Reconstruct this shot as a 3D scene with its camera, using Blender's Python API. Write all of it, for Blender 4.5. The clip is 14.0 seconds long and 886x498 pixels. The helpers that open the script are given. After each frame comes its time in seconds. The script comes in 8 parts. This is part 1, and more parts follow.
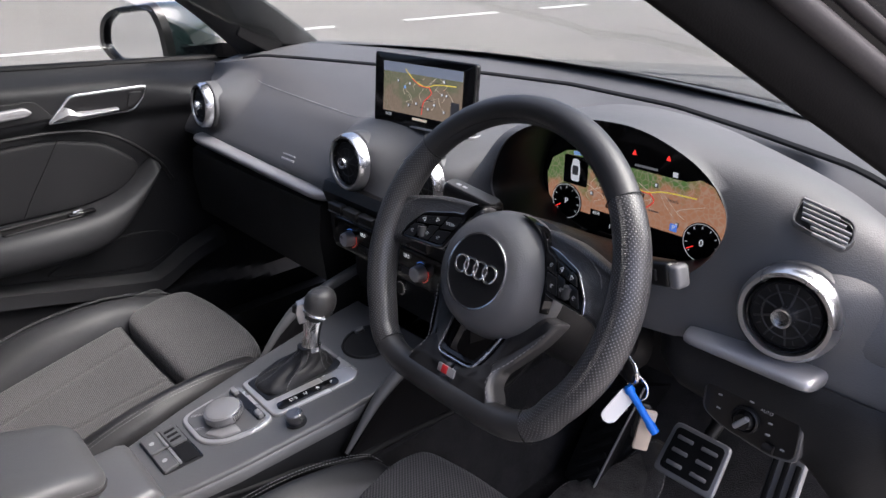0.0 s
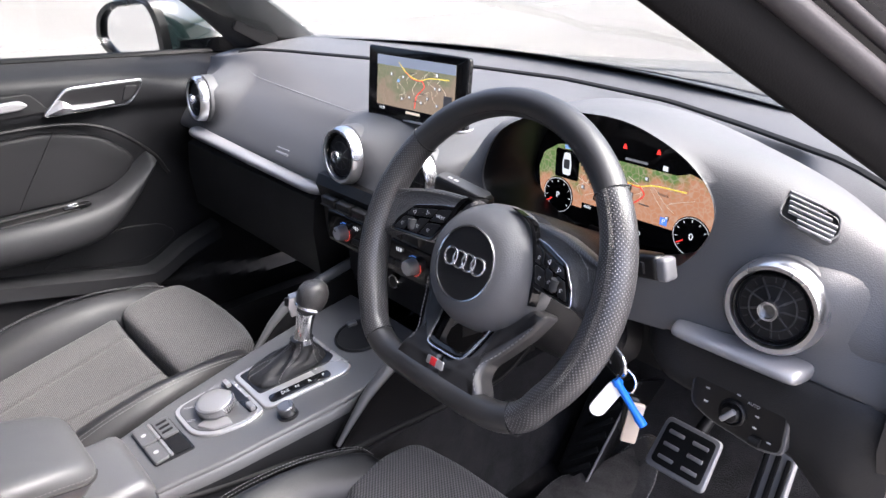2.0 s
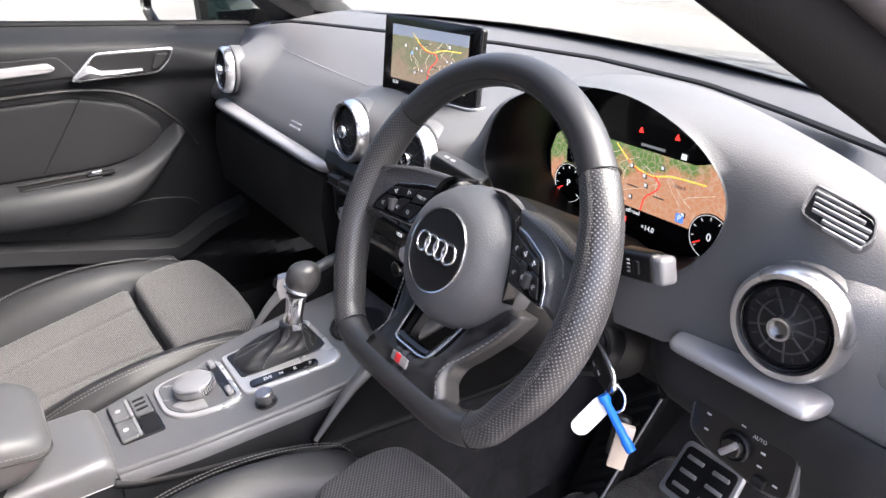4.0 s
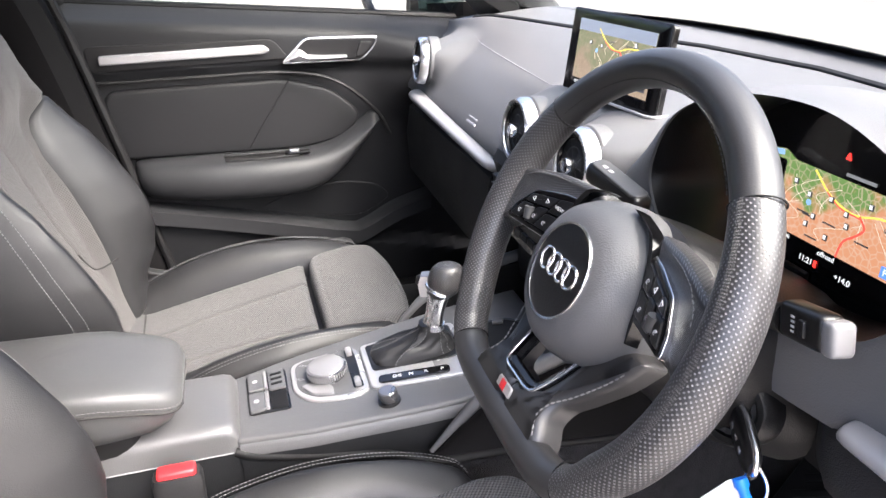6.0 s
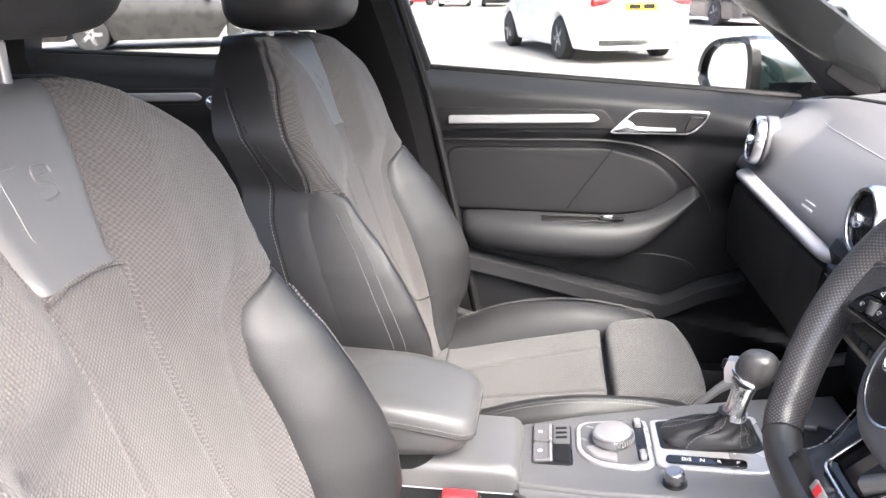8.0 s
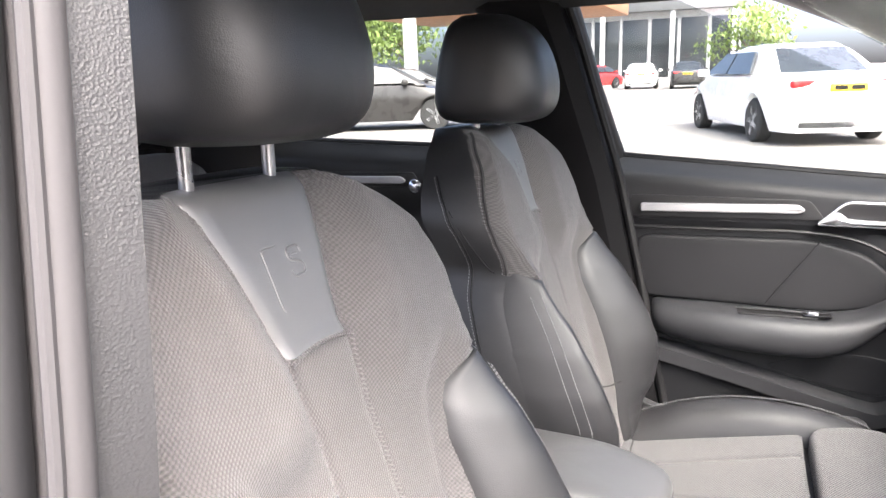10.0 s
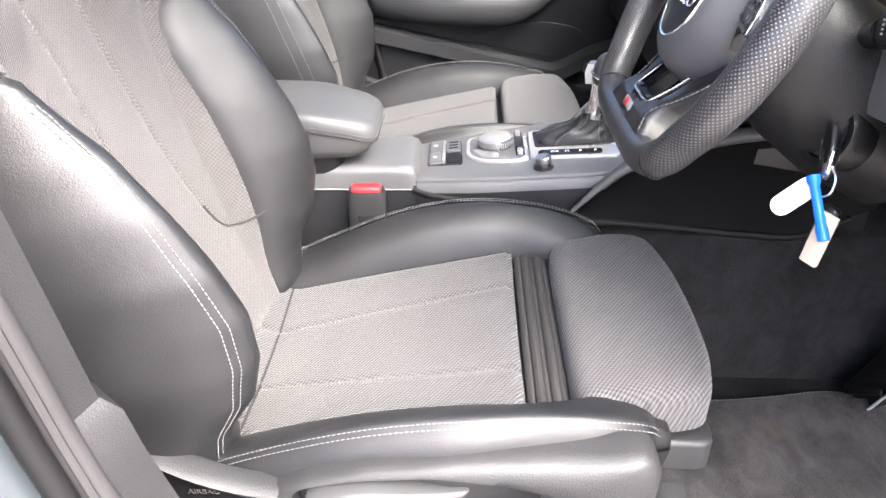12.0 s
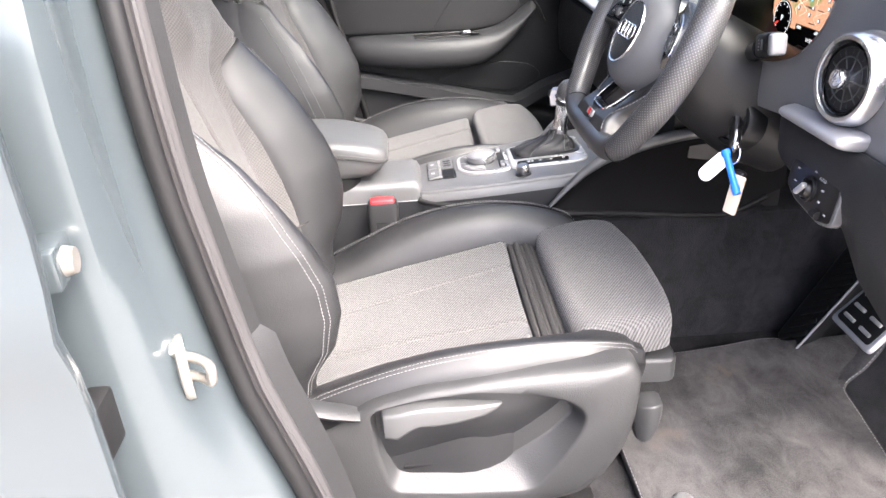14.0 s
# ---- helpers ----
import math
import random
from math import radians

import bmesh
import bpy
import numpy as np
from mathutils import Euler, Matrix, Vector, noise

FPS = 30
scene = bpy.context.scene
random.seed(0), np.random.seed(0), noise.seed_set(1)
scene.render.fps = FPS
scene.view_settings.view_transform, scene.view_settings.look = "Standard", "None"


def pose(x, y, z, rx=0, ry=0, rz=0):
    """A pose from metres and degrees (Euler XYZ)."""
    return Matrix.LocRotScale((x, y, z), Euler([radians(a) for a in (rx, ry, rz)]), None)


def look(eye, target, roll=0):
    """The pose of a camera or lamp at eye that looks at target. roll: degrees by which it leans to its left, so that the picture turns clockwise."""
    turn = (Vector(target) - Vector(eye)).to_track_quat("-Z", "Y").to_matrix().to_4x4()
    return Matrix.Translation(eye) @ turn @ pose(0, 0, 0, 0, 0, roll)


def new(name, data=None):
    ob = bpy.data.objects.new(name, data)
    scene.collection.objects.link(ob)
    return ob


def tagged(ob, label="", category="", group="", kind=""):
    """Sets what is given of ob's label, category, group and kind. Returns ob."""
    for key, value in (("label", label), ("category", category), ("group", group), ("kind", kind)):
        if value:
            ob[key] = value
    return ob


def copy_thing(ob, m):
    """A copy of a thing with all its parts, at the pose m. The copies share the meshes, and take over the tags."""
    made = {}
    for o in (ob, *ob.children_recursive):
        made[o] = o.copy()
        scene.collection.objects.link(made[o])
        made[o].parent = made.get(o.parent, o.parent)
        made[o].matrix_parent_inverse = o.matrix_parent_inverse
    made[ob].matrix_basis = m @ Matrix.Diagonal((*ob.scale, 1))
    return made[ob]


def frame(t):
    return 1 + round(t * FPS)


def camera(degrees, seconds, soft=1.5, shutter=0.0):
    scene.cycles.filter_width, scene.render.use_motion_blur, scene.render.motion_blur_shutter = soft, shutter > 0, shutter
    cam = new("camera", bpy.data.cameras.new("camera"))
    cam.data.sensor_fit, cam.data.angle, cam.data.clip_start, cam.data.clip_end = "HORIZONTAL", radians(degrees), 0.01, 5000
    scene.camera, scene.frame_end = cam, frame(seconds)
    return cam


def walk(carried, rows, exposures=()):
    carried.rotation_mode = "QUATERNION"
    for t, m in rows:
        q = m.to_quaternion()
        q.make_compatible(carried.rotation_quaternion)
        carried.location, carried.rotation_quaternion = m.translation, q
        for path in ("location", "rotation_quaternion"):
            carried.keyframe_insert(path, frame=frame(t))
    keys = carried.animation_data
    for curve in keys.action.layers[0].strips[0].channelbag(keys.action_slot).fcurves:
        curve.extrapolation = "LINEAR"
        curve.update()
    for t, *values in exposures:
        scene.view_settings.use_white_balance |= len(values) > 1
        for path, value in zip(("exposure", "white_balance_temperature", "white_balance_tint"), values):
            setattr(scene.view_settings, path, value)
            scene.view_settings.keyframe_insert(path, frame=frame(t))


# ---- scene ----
# camera and its walk
cam = camera(63.1, 14.0, soft=1.5)
PATH = [
    (0, (0.805, -0.443, 1.193), (-0.576, 0.746, 0.369), -2.0),
    (0.5, (0.809, -0.437, 1.192), (-0.569, 0.752, 0.363), -1.8),
    (1, (0.807, -0.435, 1.187), (-0.567, 0.757, 0.356), -1.7),
    (1.5, (0.808, -0.436, 1.189), (-0.566, 0.757, 0.359), -1.7),
    (2, (0.815, -0.436, 1.189), (-0.565, 0.749, 0.357), -1.8),
    (2.5, (0.822, -0.432, 1.178), (-0.571, 0.736, 0.345), -1.8),
    (2.7, (0.821, -0.427, 1.174), (-0.579, 0.732, 0.338), -1.8),
    (4.8, (0.806, -0.254, 1.126), (-0.794, 0.605, 0.287), -0.2),
    (5, (0.799, -0.246, 1.123), (-0.829, 0.558, 0.284), -0.2),
    (5.5, (0.786, -0.228, 1.12), (-0.909, 0.429, 0.287), -0.4),
    (6, (0.789, -0.218, 1.118), (-0.963, 0.286, 0.296), -0.6),
    (6.5, (0.798, -0.219, 1.117), (-1.006, 0.103, 0.317), -0.8),
    (7, (0.802, -0.226, 1.117), (-1.046, -0.092, 0.364), -0.4),
    (7.5, (0.807, -0.232, 1.116), (-1.064, -0.289, 0.413), -0.2),
    (8, (0.812, -0.242, 1.116), (-1.063, -0.52, 0.48), -0.6),
    (8.5, (0.815, -0.254, 1.12), (-1.051, -0.739, 0.586), -0.8),
    (8.7, (0.816, -0.255, 1.127), (-1.042, -0.814, 0.641), -0.8),
    (9.7, (0.845, -0.260, 1.138), (-0.902, -1.017, 0.745), -1.2),
    (10.8, (0.913, -0.247, 1.103), (-0.944, -0.732, 0.539), -1.7),
    (11, (0.956, -0.239, 1.096), (-0.906, -0.634, 0.482), -1.6),
    (11.5, (1.007, -0.209, 1.062), (-0.811, -0.378, 0.246), -0.9),
    (12, (1.011, -0.191, 1.009), (-0.708, -0.253, -0.012), -0.5),
    (12.5, (1.015, -0.173, 0.971), (-0.609, -0.196, -0.196), -0.4),
    (13, (1.02, -0.179, 0.97), (-0.577, -0.176, -0.233), -0.3),
    (13.5, (1.08, -0.189, 0.998), (-0.573, -0.179, -0.128), -1.5),
    (14, (1.246, -0.27, 1.057), (-0.53, -0.209, 0.139), -3.0),
]
EXPOSURE = [(0, 1.9, 6050, 13), (0.5, 2.22, 6050, 13), (1.5, 2.72, 6050, 13), (2.7, 2.95, 6100, 13), (4.8, 3.10, 6300, 11), (7, 3.45, 6300, 11), (8.7, 3.50, 6300, 11), (10.8, 3.48, 6250, 11), (12.5, 3.50, 6200, 11), (14, 3.58, 6300, 11)]
walk(cam, [(t, look(eye, target, roll)) for t, eye, target, roll in PATH], EXPOSURE)

# daylight: bright, hazy sky with a soft sun high on the driver's side
world = bpy.data.worlds.new("sky")
scene.world = world
world.use_nodes = True
wn = world.node_tree.nodes
sky = wn.new("ShaderNodeTexSky")
sky.sky_type, sky.sun_disc = "NISHITA", False
sky.sun_elevation, sky.sun_rotation = radians(51), radians(48)
sky.air_density, sky.dust_density, sky.ozone_density = 0.6, 8.0, 1.0
wn["Background"].inputs["Strength"].default_value = 0.15
world.node_tree.links.new(sky.outputs[0], wn["Background"].inputs["Color"])
sun_data = bpy.data.lights.new("sun", "SUN")
sun_data.energy, sun_data.angle, sun_data.color = 0.8, radians(60), (1.0, 0.97, 0.94)
sun = new("sun", sun_data)
sun.matrix_basis = look((2.8, 2.5, 4.7), (0, 0, 0.5))

# ---- small building kit: a shape is (points, faces, surface coordinates) ----
AR = np.array


def spline(pts, n, closed=False):
    """n points on a smooth curve through pts."""
    P = AR(pts, float)
    m = len(P)
    out = []
    spans = m if closed else m - 1
    for k in range(n):
        s = k * spans / n if closed else k * spans / (n - 1)
        i = min(int(s), spans - 1)
        u = s - i
        if closed:
            a, b, c, d = P[(i - 1) % m], P[i % m], P[(i + 1) % m], P[(i + 2) % m]
        else:
            b, c = P[i], P[i + 1]
            a = P[i - 1] if i > 0 else 2 * b - c
            d = P[i + 2] if i + 2 < m else 2 * c - b
        out.append(0.5 * (2 * b + (c - a) * u + (2 * a - 5 * b + 4 * c - d) * u * u + (3 * b - a - 3 * c + d) * u**3))
    return AR(out)


def lerp1(x, xs, ys):
    return float(np.interp(x, xs, ys))


def smooth01(x):
    x = min(max(x, 0.0), 1.0)
    return x * x * (3 - 2 * x)


def join(*shapes):
    V, F, U = [], [], []
    for v, f, u in shapes:
        off = len(V)
        V += [tuple(p) for p in v]
        U += [tuple(p) for p in u]
        F += [tuple(i + off for i in q) for q in f]
    return V, F, U


def moved(shape, m):
    v, f, u = shape
    return [tuple(m @ Vector(p)) for p in v], f, u


def loft(rings, cap=True, closed=True):
    """Rings of equally many points, skinned one to the next."""
    n, V, F, U = len(rings[0]), [], [], []
    run = 0.0
    for k, r in enumerate(rings):
        if k:
            run += float(np.linalg.norm(AR(r).mean(0) - AR(rings[k - 1]).mean(0)))
        side = 0.0
        for i, p in enumerate(r):
            if i:
                side += float(np.linalg.norm(AR(p) - AR(r[i - 1])))
            V.append(tuple(float(c) for c in p))
            U.append((run, side, 0.0))
    m = n if closed else n - 1
    for k in range(len(rings) - 1):
        for i in range(m):
            j = (i + 1) % n
            F.append((k * n + i, k * n + j, (k + 1) * n + j, (k + 1) * n + i))
    if cap and closed:
        F.append(tuple(range(n))[::-1])
        F.append(tuple((len(rings) - 1) * n + i for i in range(n)))
    return V, F, U


def tube(pts, radius, n=12, closed=False, squash=1.0, cap=True):
    """A round bar along pts; radius: one number or one for each point."""
    P = AR(pts, float)
    m = len(P)
    R = np.full(m, radius, float) if np.isscalar(radius) else AR(radius, float)
    if closed:
        T = np.roll(P, -1, 0) - np.roll(P, 1, 0)
    else:
        T = np.gradient(P, axis=0)
    T /= np.linalg.norm(T, axis=1)[:, None] + 1e-12
    a = AR((0, 0, 1.0)) if abs(T[0][2]) < 0.9 else AR((0, 1.0, 0))
    N = a - a @ T[0] * T[0]
    N /= np.linalg.norm(N)
    rings = []
    for k in range(m):
        N = N - N @ T[k] * T[k]
        N /= np.linalg.norm(N) + 1e-12
        B = np.cross(T[k], N)
        ang = np.linspace(0, 2 * math.pi, n, endpoint=False)
        rings.append(P[k] + R[k] * (np.cos(ang)[:, None] * N + squash * np.sin(ang)[:, None] * B))
    if closed:
        V, F, U = loft(rings + [rings[0]], cap=False)
        return V, F, U
    return loft(rings, cap=cap)


def lathe(profile, n=32, sweep=360.0):
    """Turns (radius, height) about the z axis."""
    full = sweep >= 360
    ang = np.radians(np.linspace(0, sweep, n, endpoint=not full))
    rings = [[(r * math.cos(a), r * math.sin(a), h) for a in ang] for r, h in profile]
    return loft(rings, cap=full, closed=full)


def pad(outline, top=0.0, depth=0.02, edge=0.005, steps=4, fill=4, floor_z=None):
    """A cushion or plate over a closed outline of (x, y): top(x, y) or a height, rounded edge, flat below."""
    B = AR(outline, float)
    c = B.mean(0)
    f = top if callable(top) else (lambda x, y: top)
    T = np.roll(B, -1, 0) - np.roll(B, 1, 0)
    N = np.stack([T[:, 1], -T[:, 0]], 1)
    N /= np.linalg.norm(N, axis=1)[:, None] + 1e-12
    if ((B - c) * N).sum() < 0:
        N = -N
    rings = []
    inner = B - edge * N
    for k in range(1, fill + 1):
        s = k / fill
        q = c + (inner - c) * s
        rings.append([(x, y, f(x, y)) for x, y in q])
    for k in range(1, steps + 1):
        a = math.pi / 2 * k / steps
        q = B - edge * (1 - math.sin(a)) * N
        rings.append([(x, y, f(x, y) - edge * (1 - math.cos(a))) for x, y in q])
    low = [(x, y, (f(x, y) - depth) if floor_z is None else floor_z) for x, y in B]
    rings.append(low)
    return loft(rings[::-1])


def rrect(w, h, r, n=5, cx=0.0, cy=0.0):
    """A rounded rectangle's outline."""
    out = []
    for sx, sy, a0 in ((1, 1, 0), (-1, 1, 90), (-1, -1, 180), (1, -1, 270)):
        for k in range(n):
            a = radians(a0 + 90 * k / (n - 1))
            out.append((cx + sx * (w / 2 - r) + r * math.cos(a), cy + sy * (h / 2 - r) + r * math.sin(a)))
    return out


def rounded(poly, r, n=5):
    """A polygon's outline with its corners rounded."""
    P = AR(poly, float)
    out = []
    for k in range(len(P)):
        a, b, c = P[k - 1], P[k], P[(k + 1) % len(P)]
        u, v = a - b, c - b
        lu, lv = np.linalg.norm(u), np.linalg.norm(v)
        d = min(r, 0.45 * lu, 0.45 * lv)
        p, q = b + u / lu * d, b + v / lv * d
        for i in range(n):
            s = i / (n - 1)
            out.append(tuple((1 - s) ** 2 * p + 2 * s * (1 - s) * b + s * s * q))
    return out


def circle(r, n=24, cx=0.0, cy=0.0):
    return [(cx + r * math.cos(2 * math.pi * k / n), cy + r * math.sin(2 * math.pi * k / n)) for k in range(n)]


def rbox(sx, sy, sz, bevel=0.003, seg=2):
    """A box about the origin with rounded edges."""
    bm = bmesh.new()
    bmesh.ops.create_cube(bm, size=1.0)
    bmesh.ops.scale(bm, vec=(sx, sy, sz), verts=bm.verts)
    if bevel:
        bmesh.ops.bevel(bm, geom=bm.edges[:], offset=bevel, segments=seg, affect="EDGES", profile=0.5)
    bm.verts.index_update()
    V = [tuple(v.co) for v in bm.verts]
    F = [tuple(v.index for v in f.verts) for f in bm.faces]
    bm.free()
    return V, F, V


def at(x, y, z, rx=0, ry=0, rz=0):
    return pose(x, y, z, rx, ry, rz)


def sheet(fn, us, vs, thick=0.0, along=None):
    """A grid fn(u, v) -> point; with thick, a second skin behind it and a rim."""
    n, m = len(us), len(vs)
    P = AR([[fn(u, v) for v in vs] for u in us], float)
    du, dv = np.gradient(P, axis=0), np.gradient(P, axis=1)
    N = np.cross(du, dv)
    N /= np.linalg.norm(N, axis=2)[:, :, None] + 1e-12
    V = [tuple(p) for row in P for p in row]
    lu = np.cumsum(np.r_[0, np.linalg.norm(np.diff(P.mean(1), axis=0), axis=1)])
    lv = np.cumsum(np.r_[0, np.linalg.norm(np.diff(P.mean(0), axis=0), axis=1)])
    U = [(lu[i], lv[j], 0.0) for i in range(n) for j in range(m)]
    F = [(i * m + j, (i + 1) * m + j, (i + 1) * m + j + 1, i * m + j + 1) for i in range(n - 1) for j in range(m - 1)]
    if thick:
        k = len(V)
        Q = P + thick * (N if along is None else AR(along, float))
        V += [tuple(p) for row in Q for p in row]
        U += U[:k]
        F += [(k + i * m + j, k + i * m + j + 1, k + (i + 1) * m + j + 1, k + (i + 1) * m + j) for i in range(n - 1) for j in range(m - 1)]
        rim = [i * m for i in range(n)] + [(n - 1) * m + j for j in range(1, m)] + [i * m + m - 1 for i in range(n - 2, -1, -1)] + list(range(m - 2, 0, -1))
        F += [(a, rim[(q + 1) % len(rim)], k + rim[(q + 1) % len(rim)], k + a) for q, a in enumerate(rim)]
    return V, F, U


def stitches(pts, pitch=0.0048, length=0.0034, r=0.00055, lift=(0, 0, 0)):
    """A row of short threads along a curve."""
    P = AR(pts, float) + AR(lift, float)
    L = np.r_[0, np.cumsum(np.linalg.norm(np.diff(P, axis=0), axis=1))]
    shapes = []
    for k in range(int(L[-1] / pitch)):
        s = [np.interp(k * pitch + d * length, L, P[:, c]) for d in (0, 0.5, 1) for c in range(3)]
        q = AR(s).reshape(3, 3)
        shapes.append(tube(q, [r * 0.6, r, r * 0.6], 5))
    return join(*shapes) if shapes else ([], [], [])


def thing(name, place, label, category, group="", kind=""):
    ob = new(name)
    ob.empty_display_size = 0.05
    ob.matrix_basis = place if isinstance(place, Matrix) else Matrix.Translation(place)
    return tagged(ob, label, category, group, kind)


def root_of(ob):
    while ob.parent:
        ob = ob.parent
    return ob


def mesh_of(name, shape, material, angle=38.0):
    v, f, u = shape
    me = bpy.data.meshes.new(name)
    me.from_pydata([tuple(p) for p in v], [], [tuple(q) for q in f])
    at_ = me.attributes.new("skin", "FLOAT_VECTOR", "POINT")
    at_.data.foreach_set("vector", np.asarray(u, np.float32).ravel())
    bm = bmesh.new()
    bm.from_mesh(me)
    bmesh.ops.recalc_face_normals(bm, faces=bm.faces[:])
    bm.to_mesh(me)
    bm.free()
    me.shade_smooth()
    me.set_sharp_from_angle(angle=radians(angle))
    me.materials.append(material)
    return me


def part(name, shape, material, parent, label="", local=False, angle=38.0):
    """One mesh under a thing or under a part. Shapes are in car coordinates unless local."""
    me = mesh_of(name, shape, material, angle)
    if not local:
        me.transform(root_of(parent).matrix_basis.inverted())
    ob = new(name, me)
    ob.parent = parent
    return tagged(ob, label)


def piece(name, shape, material, label, category, group="", kind="", angle=38.0):
    """A thing or a piece of the setting of one mesh, its origin at its base."""
    v = AR([tuple(p) for p in shape[0]])
    base = Vector(((v[:, 0].min() + v[:, 0].max()) / 2, (v[:, 1].min() + v[:, 1].max()) / 2, v[:, 2].min()))
    me = mesh_of(name, shape, material, angle)
    me.transform(Matrix.Translation(-base))
    ob = new(name, me)
    ob.location = base
    return tagged(ob, label, category, group, kind)


def lettering(name, text, size, m, material, parent, local=True, label=""):
    """Raised letters at the pose m: x along the line, z out of the surface."""
    cu = bpy.data.curves.new(name, "FONT")
    cu.body, cu.size, cu.extrude = text, size, size * 0.02
    cu.align_x, cu.align_y = "CENTER", "CENTER"
    cu.materials.append(material)
    ob = new(name, cu)
    ob.parent = parent
    ob.matrix_basis = m if local else root_of(parent).matrix_basis.inverted() @ m
    return tagged(ob, label)

# ---- materials ----
class Mat:
    def __init__(self, name):
        self.m = bpy.data.materials.new(name)
        self.m.use_nodes = True
        self.t = self.m.node_tree
        self.b = self.t.nodes["Principled BSDF"]

    def node(self, kind, **values):
        n = self.t.nodes.new(kind)
        for k, v in values.items():
            n.inputs[k].default_value = v
        return n

    def link(self, a, b):
        self.t.links.new(a, b)

    def coords(self, skin=False):
        if skin:
            n = self.t.nodes.new("ShaderNodeAttribute")
            n.attribute_name = "skin"
            return n.outputs["Vector"]
        return self.t.nodes.new("ShaderNodeTexCoord").outputs["Object"]

    def mixed(self, fac, a, b):
        n = self.t.nodes.new("ShaderNodeMix")
        n.data_type = "RGBA"
        n.inputs[6].default_value, n.inputs[7].default_value = (*a, 1), (*b, 1)
        self.link(fac, n.inputs[0])
        return n.outputs[2]

    def ramp(self, src, lo, hi, a=0.0, b=1.0):
        n = self.t.nodes.new("ShaderNodeMapRange")
        n.inputs[1].default_value, n.inputs[2].default_value = lo, hi
        n.inputs[3].default_value, n.inputs[4].default_value = a, b
        self.link(src, n.inputs[0])
        return n.outputs[0]

    def math(self, op, a, b=None):
        n = self.t.nodes.new("ShaderNodeMath")
        n.operation = op
        for k, v in enumerate((a, b)):
            if v is None:
                continue
            if isinstance(v, (int, float)):
                n.inputs[k].default_value = v
            else:
                self.link(v, n.inputs[k])
        return n.outputs[0]

    def bump(self, height, strength, dist):
        n = self.node("ShaderNodeBump", Strength=strength, Distance=dist)
        self.link(height, n.inputs["Height"])
        self.link(n.outputs[0], self.b.inputs["Normal"])


def surface(name, col, rough, metal=0.0, grain=900.0, bump=0.15, dist=0.0004, vary=0.12, big=6.0, rvary=0.08, cells=False, coat=0.0, spec=0.5, wrinkle=0.0):
    """A surface with a fine relief, and with colour and gloss that vary at a large and a fine scale."""
    s = Mat(name)
    co = s.coords()
    wide = s.node("ShaderNodeTexNoise", Scale=big, Detail=4.0)
    s.link(co, wide.inputs["Vector"])
    if cells:
        fine = s.node("ShaderNodeTexVoronoi", Scale=grain)
        s.link(co, fine.inputs["Vector"])
        relief = fine.outputs["Distance"]
    else:
        fine = s.node("ShaderNodeTexNoise", Scale=grain, Detail=3.0)
        s.link(co, fine.inputs["Vector"])
        relief = fine.outputs["Fac"]
    lo = tuple(c * (1 - vary) for c in col)
    hi = tuple(min(1.0, c * (1 + vary)) for c in col)
    s.link(s.mixed(s.ramp(wide.outputs["Fac"], 0.3, 0.7), lo, hi), s.b.inputs["Base Color"])
    s.link(s.ramp(wide.outputs["Fac"], 0.3, 0.7, max(0.02, rough - rvary), min(1.0, rough + rvary)), s.b.inputs["Roughness"])
    s.b.inputs["Metallic"].default_value = metal
    s.b.inputs["Coat Weight"].default_value = coat
    s.b.inputs["Specular IOR Level"].default_value = spec
    if wrinkle:
        fold = s.node("ShaderNodeTexNoise", Scale=16.0, Detail=3.0, Roughness=0.55, Distortion=1.4)
        s.link(co, fold.inputs["Vector"])
        relief = s.math("ADD", relief, s.math("MULTIPLY", fold.outputs["Fac"], wrinkle))
    if bump:
        s.bump(relief, bump, dist)
    return s.m


def woven(name, a, b, pitch, upright):
    """Two-tone twill: slanting ribs, each broken into short knots. upright: on a backrest."""
    s = Mat(name)
    co = s.coords()
    sep = s.t.nodes.new("ShaderNodeSeparateXYZ")
    s.link(co, sep.inputs[0])
    u, v = sep.outputs["X"], sep.outputs["Z"] if upright else s.math("SUBTRACT", sep.outputs["Y"], s.math("MULTIPLY", sep.outputs["Z"], 0.35))
    k = 2 * math.pi / pitch
    p = s.math("SINE", s.math("MULTIPLY", s.math("ADD", s.math("MULTIPLY", u, 0.6), s.math("MULTIPLY", v, 0.8)), k))
    q = s.math("SINE", s.math("MULTIPLY", s.math("SUBTRACT", s.math("MULTIPLY", u, 0.9), s.math("MULTIPLY", v, 0.35)), k))
    knot = s.math("ADD", s.math("MULTIPLY", p, 0.52 if upright else 0.68), s.math("MULTIPLY", q, 0.48 if upright else 0.36))
    noise_ = s.node("ShaderNodeTexNoise", Scale=9.0, Detail=5.0)
    s.link(co, noise_.inputs["Vector"])
    thread = s.node("ShaderNodeTexNoise", Scale=1500.0, Detail=2.0)
    s.link(co, thread.inputs["Vector"])
    h = s.math("ADD", s.ramp(knot, -0.9, 0.9), s.math("MULTIPLY", thread.outputs["Fac"], 0.3))
    tone = s.math("ADD", s.ramp(knot, -0.62, 0.62), s.math("MULTIPLY", s.math("SUBTRACT", noise_.outputs["Fac"], 0.5), 0.5))
    s.link(s.mixed(tone, a, b), s.b.inputs["Base Color"])
    s.b.inputs["Roughness"].default_value = 0.85
    s.b.inputs["Sheen Weight"].default_value = 0.12
    s.bump(h, 0.9, 0.0010)
    return s.m


